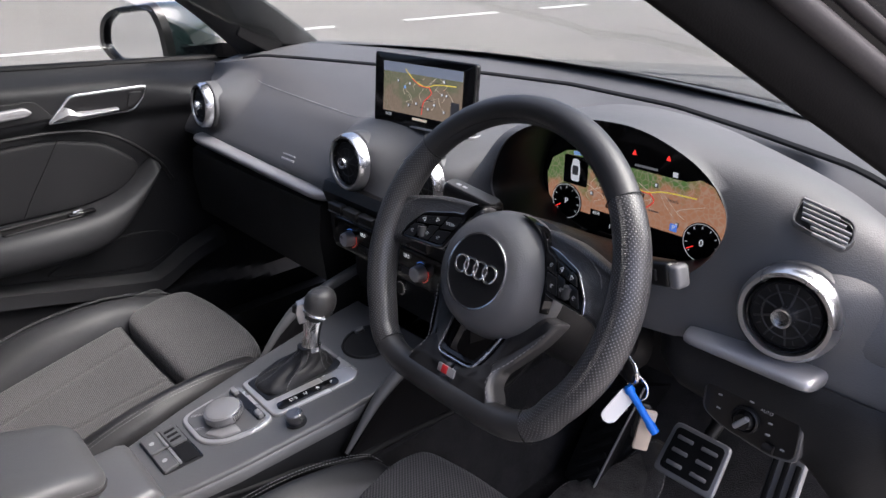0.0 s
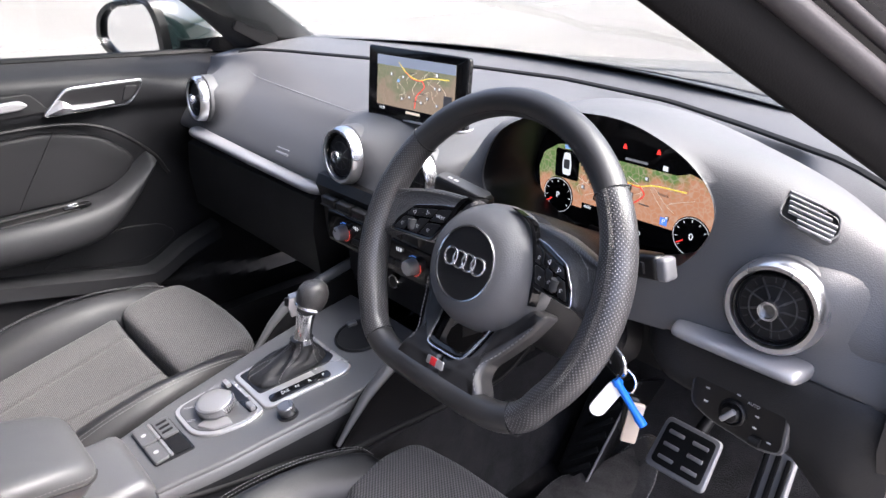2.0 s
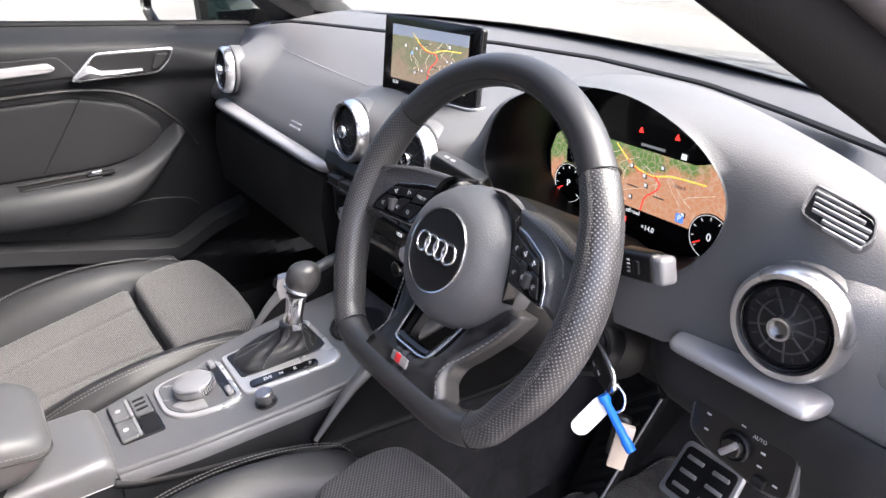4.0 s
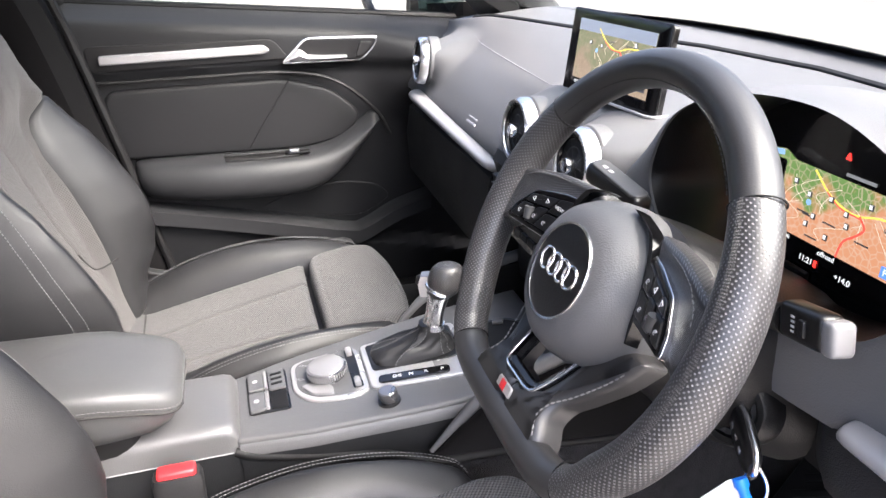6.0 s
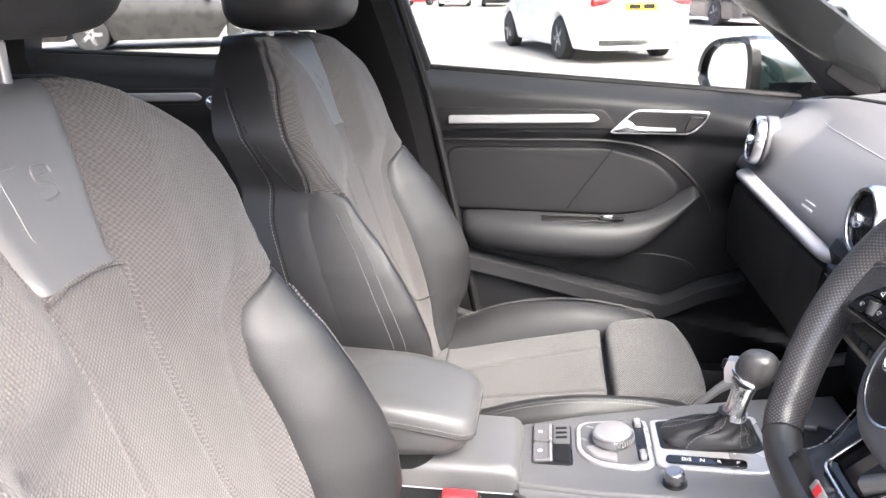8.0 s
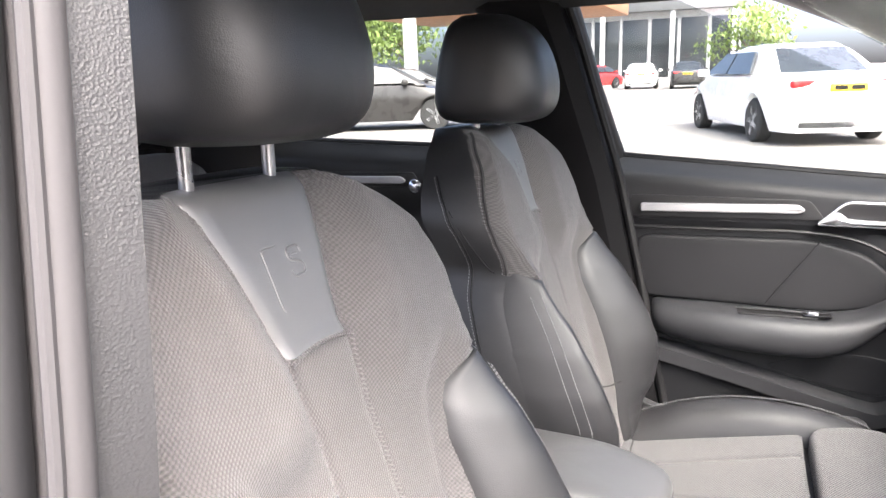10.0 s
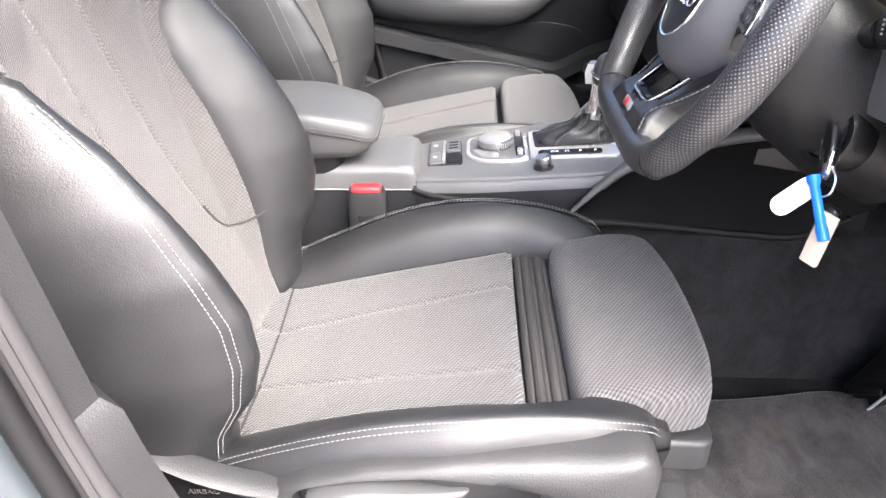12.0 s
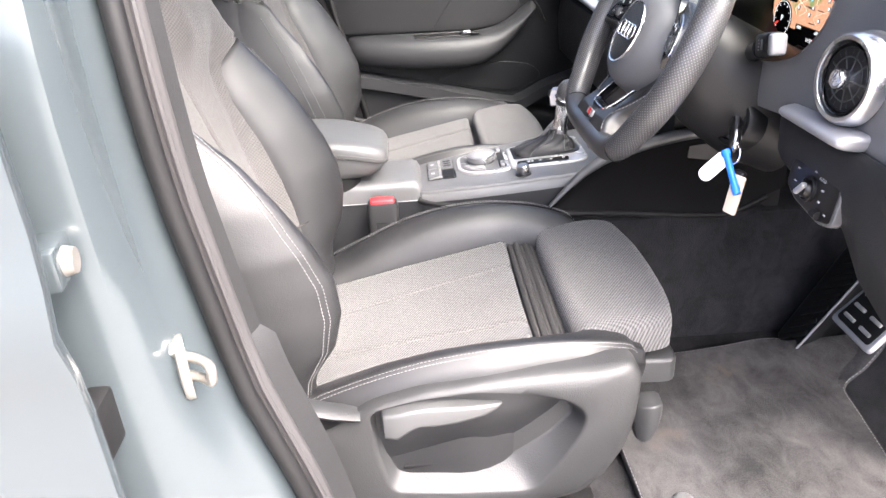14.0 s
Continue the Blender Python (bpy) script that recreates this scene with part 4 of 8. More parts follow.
# round vents
M_VENTRING = surface("satin_bright_metal", (0.86, 0.86, 0.87), 0.30, 1.0, grain=600, bump=0.05, dist=0.0001, vary=0.03)
def vent(m, first=None):
    if first:
        return copy_thing(first, m)
    v = thing("air_vent", m, "round black air vent with a bright ring", "air vent", "round dashboard vents")
    K = lambda prof: [(r * 0.86, h) for r, h in prof]
    part("pod", lathe(K([(0.0540, -0.032), (0.0535, -0.018), (0.0525, -0.0145), (0.050, -0.013), (0.048, -0.032)]), 48), M_DASH, v, local=True)
    part("ring", lathe(K([(0.0405, -0.006), (0.0410, 0.002), (0.0425, 0.0055), (0.0470, 0.0060), (0.0508, 0.0010), (0.0520, -0.010)]), 56), M_VENTRING, v, "bright metal ring", local=True)
    part("inner_ring", lathe(K([(0.0365, -0.006), (0.037, 0.003), (0.0385, 0.0045), (0.0402, 0.002), (0.0404, -0.012)]), 48), M_GLOSSBLACK, v, local=True)
    part("throat", lathe(K([(0.037, 0.0), (0.0365, -0.02), (0.032, -0.034), (0.0, -0.036)]), 40), M_RUBBER, v, local=True)
    part("barrel", lathe(K([(0.0335, -0.016), (0.0340, -0.002), (0.0350, 0.001), (0.0362, -0.001), (0.0364, -0.016)]), 48), M_SATIN, v, local=True)
    part("vane_ring", lathe(K([(0.0232, -0.010), (0.0236, 0.0000), (0.0248, 0.0010), (0.0258, -0.0005), (0.0258, -0.010)]), 40), M_GREY, v, local=True)
    for k in range(9):
        part("vane", moved(rbox(0.0215, 0.0022, 0.013, 0.0006, 1), pose(0, 0, 0, 0, 0, 40 * k) @ at(0.0185, 0, -0.006, 9, 0, 0)), M_GREY, v, local=True)
        part("vane_tip", moved(rbox(0.0060, 0.0040, 0.010, 0.0008, 1), pose(0, 0, 0, 0, 0, 40 * k + 14) @ at(0.0262, 0, -0.005, 9, 0, 0)), M_GREY, v, local=True)
    part("hub", lathe([(0.0062, 0.006), (0.0068, 0.0115), (0.0088, 0.0120), (0.0100, 0.008), (0.0100, -0.012)], 32), M_CHROME, v, "chrome centre knob", local=True)
    part("hub_cap", lathe([(0.0, 0.006), (0.0064, 0.006), (0.0064, 0.002)], 20), M_GLOSSBLACK, v, local=True)
    return v


VF = lambda x, y, z, a=0: Matrix.Translation((x, y, z)) @ pose(0, 0, 0, 84, 0, a)
v0 = vent(VF(0.582, 0.147, 0.8665, 4))
for x, y, z, a in ((-0.589, 0.135, 0.8775, -4), (-0.083, 0.137, 0.867, 0), (0.084, 0.138, 0.869, 0)):
    vent(VF(x, y, z, a), v0)

# side window demister grille
gr = thing("demister_grille", (0.585, 0.2, 0.92), "black slatted demister outlet in the dashboard top", "air vent")
GM = Matrix.Translation((0.585, 0.176, 0.941)) @ pose(0, 0, 0, 38, 8, 8) @ at(0.002, 0.003, 0.007) @ Matrix.Scale(0.76, 4)
go = rounded([(-0.036, 0.026), (-0.032, -0.012), (0.030, -0.026), (0.038, -0.012), (0.030, 0.012)], 0.009)
part("frame", moved(loft([[(x * s, y * s, z) for x, y in go] for s, z in ((0.9, 0.0), (0.93, 0.0035), (0.98, 0.0035), (1.0, -0.006))], cap=False), GM), M_DASH, gr)
part("backing", moved(pad([(x * 0.92, y * 0.92) for x, y in go], -0.004, 0.004, 0.001), GM), M_RUBBER, gr)
# slats coloured light grey in place of sky glints on gloss black
for k in range(7):
    yy = 0.0195 - 0.0066 * k
    x0, x1 = -0.031 + (0.002 if k < 5 else 0.0042) * k, lerp1(yy, (-0.02, 0.0, 0.02), (0.032, 0.031, 0.004))
    part("slat", moved(rbox(x1 - x0, 0.0026, 0.004, 0.0006, 1), GM @ at((x0 + x1) / 2, yy, 0.0022, -14, 0, -7)), M_SHINE, gr)

# ---- screens ----
M_BLACKGLASS = surface("black_screen_glass", (0.006, 0.006, 0.007), 0.08, grain=300, bump=0.0, rvary=0.02)
E_ = lambda nm, c, g=0.14: plain(nm, c, 0.4, 0.0, g)
GLOW = {"road_red": E_("lit_red", (0.85, 0.10, 0.07)), "road_yellow": E_("lit_yellow", (0.95, 0.72, 0.12)), "green": E_("lit_green", (0.16, 0.42, 0.10)), "white": E_("lit_white", (0.85, 0.85, 0.85)), "blue": E_("lit_blue", (0.12, 0.28, 0.85)), "red": E_("lit_warning_red", (1.0, 0.04, 0.03), 0.25), "dark": E_("lit_dark", (0.05, 0.05, 0.055), 0.1), "street": E_("lit_street", (0.66, 0.55, 0.42)), "sky": E_("lit_sky", (0.25, 0.42, 0.75))}


def map_paint(name, tilt, glow, tones):
    """A navigation map that is lit from behind: fields, built-up land and woods."""
    s = Mat(name)
    co = s.coords()
    sep = s.t.nodes.new("ShaderNodeSeparateXYZ")
    s.link(co, sep.inputs[0])
    n1 = s.node("ShaderNodeTexNoise", Scale=38.0, Detail=3.0)
    n2 = s.node("ShaderNodeTexVoronoi", Scale=150.0)
    n2.feature = "DISTANCE_TO_EDGE"
    for n in (n1, n2):
        s.link(co, n.inputs["Vector"])
    land = s.math("ADD", n1.outputs["Fac"], s.math("MULTIPLY", sep.outputs["X"], tilt))
    land = s.math("ADD", land, s.math("MULTIPLY", sep.outputs["Y"], -9.0))
    a = s.mixed(s.ramp(land, 0.40, 0.56), *tones)
    mixn = s.t.nodes.new("ShaderNodeMix")
    mixn.data_type = "RGBA"
    mixn.inputs[7].default_value = (0.92, 0.68, 0.52, 1)
    s.link(s.ramp(n2.outputs["Distance"], 0.03, 0.09, 0.45, 0.0), mixn.inputs[0])
    s.link(a, mixn.inputs[6])
    s.link(mixn.outputs[2], s.b.inputs["Emission Color"])
    s.b.inputs["Emission Strength"].default_value = glow
    s.b.inputs["Base Color"].default_value = (0.02, 0.02, 0.02, 1)
    s.b.inputs["Roughness"].default_value = 0.15
    return s.m


def flat_line(pts, w, z):
    P = AR(pts, float)
    T = np.gradient(P, axis=0)
    N = np.stack([-T[:, 1], T[:, 0]], 1)
    N /= np.linalg.norm(N, axis=1)[:, None] + 1e-12
    rows = [[(*(p + n * w / 2), z), (*(p - n * w / 2), z), (*(p - n * w / 2), z - 0.0004), (*(p + n * w / 2), z - 0.0004)] for p, n in zip(P, N)]
    return loft(rows)


def map_marks(th, k, cx, cy, z, seed):
    """Roads and icons of a map of width k about (cx, cy)."""
    rnd = random.Random(seed)
    sc = lambda pts: [(cx + x * k, cy + y * k) for x, y in spline(pts, 24)]
    for i in range(14):
        x, y = rnd.uniform(-0.42, 0.42), rnd.uniform(-0.16, 0.06)
        part("street", flat_line(sc([(x, y), (x + rnd.uniform(-0.08, 0.08), y + 0.05), (x + rnd.uniform(-0.15, 0.15), y + 0.12)]), 0.003 * k, z), GLOW["street"], th, local=True)
    part("road", flat_line(sc([(-0.22, 0.20), (-0.10, 0.11), (0.02, 0.07), (0.10, 0.07), (0.22, 0.10), (0.45, 0.11)]), 0.009 * k, z + 0.0003), GLOW["road_yellow"], th, local=True)
    part("road", flat_line(sc([(0.10, 0.07), (0.14, 0.02), (0.10, -0.03), (0.05, -0.07), (0.03, -0.12), (0.02, -0.20)]), 0.011 * k, z + 0.0005), GLOW["road_red"], th, local=True)
    part("road", flat_line(sc([(0.10, 0.06), (-0.02, 0.07), (-0.12, 0.12)]), 0.008 * k, z + 0.0004), GLOW["road_red"], th, local=True)
    for i in range(11):
        x, y = rnd.uniform(-0.38, 0.42), rnd.uniform(-0.15, 0.14)
        part("map_icon", moved(rbox(0.026 * k, 0.030 * k, 0.0008, 0.0), at(cx + x * k, cy + y * k, z + 0.0007)), GLOW["dark"], th, local=True)
        part("icon_face", moved(rbox(0.016 * k, 0.020 * k, 0.0008, 0.0), at(cx + x * k - 0.002 * k, cy + y * k + 0.002 * k, z + 0.0010)), GLOW["white"], th, local=True)
    part("lake", pad(circle(0.016 * k, 14, cx - 0.22 * k, cy + 0.03 * k), z + 0.0002, 0.0004, 0.0001), GLOW["sky"], th, local=True)
    for i in range(5):
        x, y = rnd.uniform(-0.35, 0.3), rnd.uniform(-0.14, 0.12)
        part("map_caption", moved(rbox(0.08 * k, 0.007 * k, 0.0006, 0.0), at(cx + x * k, cy + y * k, z + 0.0006)), GLOW["dark"], th, local=True)


SCM = Matrix.Translation((-0.008, 0.231, 0.965)) @ pose(0, 0, 0, 83, 0, 4)
scr = thing("infotainment_screen", SCM, "raised black screen showing a lit road map", "screen")
part("body", pad(rrect(0.206, 0.104, 0.004), 0.006, 0.010, 0.0015), M_GLOSSBLACK, scr, local=True)
part("rim", tube([(x, y, 0.004) for x, y in rrect(0.2065, 0.1045, 0.004)], 0.0011, 6, closed=True), M_PLASTIC, scr, local=True)
part("map_display", pad(rrect(0.164, 0.082, 0.001), 0.0066, 0.001, 0.0002), map_paint("small_map", 1.5, 0.085, ((0.40, 0.42, 0.24), (0.62, 0.46, 0.32))), scr, "lit road map", local=True)
map_marks(scr, 0.155, 0.0, 0.002, 0.0068, 3)
part("status_bar", pad(rrect(0.166, 0.010, 0.0005, cy=-0.0375), 0.0072, 0.0008, 0.0002), M_BLACKGLASS, scr, local=True)
lettering("clock", "11:21", 0.006, at(-0.068, -0.0372, 0.0074), GLOW["white"], scr)
part("caption_bar", moved(rbox(0.030, 0.0035, 0.0004, 0), at(0.0, -0.0372, 0.0075)), GLOW["street"], scr, local=True)
part("map_sky", moved(rbox(0.164, 0.014, 0.0004, 0), at(0.0, 0.034, 0.0068)), E_("lit_haze", (0.40, 0.44, 0.52), 0.05), scr, local=True)
part("menu_tab", moved(rbox(0.016, 0.022, 0.0006, 0), at(0.070, -0.014, 0.0076)), GLOW["dark"], scr, local=True)
part("slot_frame", tube([(x, y, 0.9125 + 0.035 * (x + 0.12) ) for x, y in rrect(0.216, 0.030, 0.012, cx=-0.008, cy=0.234)], 0.0018, 6, closed=True), M_SILVER, dash, "thin bright frame of the screen slot")

CLM = Matrix.Translation((0.352, 0.248, 0.905)) @ pose(0, 0, 0, 88, 0, 0)
clu = thing("instrument_cluster", CLM, "digital instrument display with a lit road map and dials", "instrument display")
part("glass", pad(rounded([(-0.152, -0.084), (0.130, -0.084), (0.152, -0.04), (0.150, 0.035), (0.10, 0.076), (-0.06, 0.084), (-0.142, 0.060)], 0.03, 8), 0.0, 0.010, 0.002), M_BLACKGLASS, clu, "black glass of the display", local=True)
part("map_display", pad(rounded([(-0.134, -0.012), (-0.126, 0.010), (-0.104, 0.0235), (-0.074, 0.028), (-0.060, 0.0215), (0.068, 0.0205), (0.079, 0.0265), (0.096, 0.022), (0.112, 0.000), (0.120, -0.028), (0.112, -0.050), (-0.118, -0.051), (-0.130, -0.040)], 0.003), 0.0012, 0.001, 0.0003), map_paint("wide_map", 2.0, 0.11, ((0.20, 0.34, 0.10), (0.80, 0.37, 0.20))), clu, "lit road map", local=True)
map_marks(clu, 0.17, 0.002, -0.014, 0.0014, 8)
for cx, cy, r in ((-0.099, -0.042, 0.0235), (0.091, -0.043, 0.0235)):
    d = part("dial", pad(circle(r, 36, cx, cy), 0.0026, 0.001, 0.0005), M_BLACKGLASS, clu, "small round dial", local=True)
    part("dial_ring", tube([(cx + r * 0.94 * math.cos(a), cy + r * 0.94 * math.sin(a), 0.0028) for a in np.linspace(0, 2 * math.pi, 40, endpoint=False)], 0.00028, 5, closed=True), GLOW["white"], d, local=True)
    for k in range(9):
        a = radians(220 - 32 * k)
        part("tick", moved(rbox(0.0026, 0.0005, 0.0006, 0), at(cx + r * 0.78 * math.cos(a), cy + r * 0.78 * math.sin(a), 0.0030, 0, 0, math.degrees(a))), GLOW["white"], d, local=True)
    part("needle", moved(rbox(0.009, 0.0011, 0.0006, 0), at(cx - r * 0.55, cy - r * 0.35, 0.0032, 0, 0, 32)), GLOW["red"], d, local=True)
    lettering("dial_text", "P" if cx < 0 else "0", 0.011, at(cx, cy, 0.0031), GLOW["white"], d)
part("side_tab", pad(rrect(0.037, 0.037, 0.003, cx=-0.088, cy=0.0005), 0.0022, 0.001, 0.0003), M_BLACKGLASS, clu, local=True)
cp = part("car_picture", pad(rounded([(-0.0940, -0.013), (-0.0820, -0.013), (-0.0810, 0.002), (-0.0835, 0.0155), (-0.0925, 0.0155), (-0.0950, 0.002)], 0.003), 0.0028, 0.0006, 0.0002), GLOW["white"], clu, local=True)
part("car_roof", pad(rrect(0.009, 0.012, 0.002, cx=-0.088, cy=0.001), 0.0031, 0.0004, 0.0001), GLOW["dark"], cp, local=True)
lettering("map_label", "Intack", 0.0058, at(0.051, -0.004, 0.0030), GLOW["dark"], clu)
part("map_sky", moved(rbox(0.018, 0.005, 0.0006, 0), at(-0.084, 0.0235, 0.0016, 0, 0, 8)), GLOW["sky"], clu, local=True)
for x, y, w in ((-0.0065, 0.040, 0.0055), (0.038, 0.042, 0.0055)):
    part("warning_lamp", pad([(x - w / 2, y - w / 2), (x + w / 2, y - w / 2), (x + w * 0.1, y + w / 2), (x - w * 0.1, y + w / 2)], 0.0012, 0.001, 0.0003), GLOW["red"], clu, "red warning lamp", local=True)
part("station_bar", moved(rbox(0.030, 0.0026, 0.0005, 0), at(0.011, 0.0260, 0.0012)), E_("lit_grey", (0.4, 0.4, 0.4), 0.06), clu, local=True)
part("signal_bar", moved(rbox(0.006, 0.0055, 0.0005, 0), at(0.049, 0.0255, 0.0012)), GLOW["white"], clu, local=True)
part("status_bar", pad(rrect(0.130, 0.0085, 0.001, cx=0.004, cy=-0.0468), 0.0022, 0.0008, 0.0002), M_BLACKGLASS, clu, local=True)
lettering("lettering", "offroad", 0.0065, at(-0.003, -0.0462, 0.0025), GLOW["white"], clu)
lettering("lettering", "450ft", 0.0055, at(-0.052, -0.0462, 0.0025), GLOW["white"], clu)
lettering("clock", "11:21", 0.0075, at(-0.025, -0.0585, 0.0006), GLOW["white"], clu)
lettering("temperature", "+14.0", 0.0075, at(0.017, -0.0595, 0.0006), GLOW["white"], clu)
part("belt_lamp", moved(rbox(0.003, 0.006, 0.0005, 0), at(-0.0135, -0.0580, 0.0010)), GLOW["red"], clu, "red seat belt lamp", local=True)
lettering("parking_sign", "P", 0.008, at(0.055, -0.035, 0.0030), GLOW["white"], clu)
part("parking_plate", moved(rbox(0.009, 0.009, 0.0006, 0), at(0.055, -0.035, 0.0025)), GLOW["blue"], clu, local=True)
part("trip_button", moved(rbox(0.030, 0.010, 0.006, 0.002), at(-0.030, -0.072, 0.004)), M_PLASTIC, clu, local=True)

# ---- climate panel ----
part("stack_face", loft([[(x, y, z) for y, z in ((0.135, 0.825), (0.128, 0.81), (0.138, 0.778), (0.140, 0.72), (0.155, 0.705), (0.26, 0.70), (0.26, 0.83))] for x in (-0.150, -0.145, 0, 0.145, 0.150)]), M_PLASTIC, dash)
part("cubby", loft([[(x, y, z) for y, z in ((0.19, 0.705), (0.185, 0.62), (0.30, 0.60), (0.30, 0.71))] for x in (-0.13, 0.13)]), M_SATIN, dash)
cl = thing("climate_panel", (0, 0.14, 0.715), "black climate control panel with two ringed knobs", "climate control")
part("face", moved(pad(rrect(0.272, 0.054, 0.008), 0.0, 0.012, 0.003), Matrix.Translation((0, 0.134, 0.742)) @ pose(0, 0, 0, 86, 0, 0)), M_GLOSSBLACK, cl)
HV = lambda x, z: Matrix.Translation((x, 0.1335, z)) @ pose(0, 0, 0, 86, 0, 0)
for x in (-0.086, 0.088):
    k_ = part("knob", moved(lathe([(0.0, 0.016), (0.0095, 0.016), (0.011, 0.0145), (0.012, 0.006), (0.012, 0.0)], 28), HV(x, 0.742)), M_SILVER, cl, "ribbed silver knob")
    part("knob_ring", moved(tube([(0.0150 * math.cos(a), 0.0150 * math.sin(a), 0.001) for a in np.linspace(-1.4, 0.4, 14)], 0.0004, 6), HV(x, 0.742)), GLOW["road_red"], k_, "red scale")
    part("knob_ring", moved(tube([(0.0150 * math.cos(a), 0.0150 * math.sin(a), 0.001) for a in np.linspace(1.3, 2.3, 12)], 0.0004, 6), HV(x, 0.742)), GLOW["blue"], k_, "blue scale")
    lettering("temperature", "18.0", 0.008, cl.matrix_basis.inverted() @ HV(x * 0.62, 0.757) @ at(0, 0, 0.0006), GLOW["white"], cl)
for k in range(6):
    part("key", moved(pad(rrect(0.020, 0.010, 0.002), 0.003, 0.004, 0.001), HV(-0.055 + 0.022 * k, 0.733)), M_PLASTIC, cl)
for k in range(6):
    b_ = part("toggle_key", moved(rbox(0.036, 0.014, 0.016, 0.003), at(-0.103 + 0.041 * k, 0.124, 0.792, 8, 0, 0)), M_PLASTIC, cl)
    part("key_edge", moved(rbox(0.034, 0.0025, 0.0022, 0.0008), at(-0.103 + 0.041 * k, 0.1165, 0.786, 8, 0, 0)), M_GREY, b_)
part("badge", moved(rbox(0.038, 0.003, 0.004, 0.001), Matrix.Translation((-0.250, 0.1275, 0.838)) @ pose(0, 0, 0, -38, 0, 0)), M_ALU, dash, "small bright script badge")
part("badge_line", moved(rbox(0.036, 0.003, 0.0025, 0.0008), Matrix.Translation((-0.250, 0.1315, 0.845)) @ pose(0, 0, 0, -38, 0, 0)), M_ALU, dash)

# ---- light switch, pedals, key, mats ----
ls = thing("light_switch", (0.565, 0.15, 0.70), "black rotary light switch panel", "light switch")
LSM = Matrix.Translation((0.564, 0.1445, 0.749)) @ pose(0, 0, 0, 80, 0, 0)
lp = rounded([(-0.042, -0.012), (-0.044, 0.018), (0.020, 0.024), (0.050, 0.017), (0.052, -0.022), (0.030, -0.027), (-0.02, -0.021)], 0.008)
part("rim", moved(pad([(x * 1.06, y * 1.10) for x, y in lp], 0.0010, 0.010, 0.002), LSM), M_CONSOLE, ls)
part("plate", moved(pad(lp, 0.002, 0.010, 0.001), LSM), M_SATIN, ls)
part("knob_ring", moved(lathe([(0.0100, 0.004), (0.0118, 0.006), (0.0135, 0.005), (0.0142, 0.0)], 32), LSM @ at(0.001, -0.003, 0)), M_PLASTIC, ls)
part("knob", moved(lathe([(0.0, 0.011), (0.0075, 0.011), (0.0090, 0.009), (0.0098, 0.003)], 28), LSM @ at(0.001, -0.003, 0)), M_SATIN, ls)
part("knob_grip", moved(rbox(0.0058, 0.018, 0.006, 0.0018), LSM @ at(0.001, -0.003, 0.0125, 0, 0, -38)), M_SILVER, ls, "bright grip")
lettering("lettering", "AUTO", 0.0044, ls.matrix_basis.inverted() @ LSM @ at(0.0185, 0.0135, 0.0026), M_GREYPRINT, ls)
for x, y in ((-0.028, 0.010), (-0.027, -0.004), (0.024, 0.004), (0.024, -0.008), (0.003, 0.017), (0.040, -0.016)):
    part("symbol", moved(rbox(0.0040, 0.0016, 0.0005, 0), LSM @ at(x, y, 0.0024)), M_GREYPRINT, ls)
part("dimmer", moved(tube([(-0.005, 0, 0), (0.005, 0, 0)], 0.0045, 14), LSM @ at(0.028, -0.020, 0.004)), M_RUBBER, ls)

def pedal(name, m, w, h, label, slots):
    p = thing(name, m, label, "pedal")
    part("plate", pad(rounded([(-w / 2, -h / 2), (w / 2, -h / 2), (w * 0.46, h / 2), (-w * 0.46, h / 2)], 0.010), 0.004, 0.008, 0.003), M_ALU, p, "aluminium face", local=True)
    part("arm", tube([(0, 0, -0.004), (0, 0.06, -0.03), (0, 0.22, -0.02)], 0.010, 10), M_RUBBER, p, local=True)
    part("pad", pad(rounded([(-w * 0.42, -h * 0.40), (w * 0.42, -h * 0.40), (w * 0.40, h * 0.42), (-w * 0.40, h * 0.42)], 0.008), 0.0048, 0.003, 0.001), M_RUBBER, p, local=True)
    for sx, sy in slots:
        part("metal_bar", moved(rbox(w * 0.26, 0.006, 0.004, 0.0015), at(sx * w, sy * h, 0.0058)), M_ALU, p, local=True)
    return p
pedal("brake_pedal", Matrix.Translation((0.408, 0.366, 0.468)) @ pose(0, 0, 0, 50, 0, 0), 0.096, 0.080, "aluminium brake pedal with rubber pads", [(a, b) for a in (-0.2, 0.2) for b in (-0.25, 0.0, 0.25)])
acc = thing("accelerator_pedal", (0.53, 0.36, 0.30), "long aluminium accelerator pedal with rubber strips", "pedal")
AM = Matrix.Translation((0.510, 0.420, 0.408)) @ pose(0, 0, 0, 74, 0, -4)
part("plate", moved(pad(rounded([(-0.026, -0.10), (0.028, -0.10), (0.024, 0.095), (-0.020, 0.095)], 0.010), 0.004, 0.012, 0.003), AM), M_ALU, acc)
for k in range(3):
    part("rubber_strip", moved(rbox(0.008, 0.17, 0.004, 0.0015), AM @ at(-0.015 + 0.016 * k, -0.004, 0.0055)), M_RUBBER, acc)
fo = thing("foot_rest", (0.23, 0.45, 0.27), "ribbed black foot rest with a bright edge", "foot rest")
FM = Matrix.Translation((0.205, 0.415, 0.360)) @ pose(0, 0, 0, 66, 0, 0)
part("plate", moved(pad(rounded([(-0.040, -0.095), (0.022, -0.098), (0.055, 0.12), (-0.020, 0.14)], 0.008), 0.0, 0.02, 0.004), FM), M_PLASTIC, fo)
for k in range(7):
    part("rib", moved(rbox(0.066, 0.010, 0.006, 0.002), FM @ at(-0.002 + 0.004 * k, -0.070 + 0.030 * k, 0.002, 0, 0, 42)), M_RUBBER, fo)
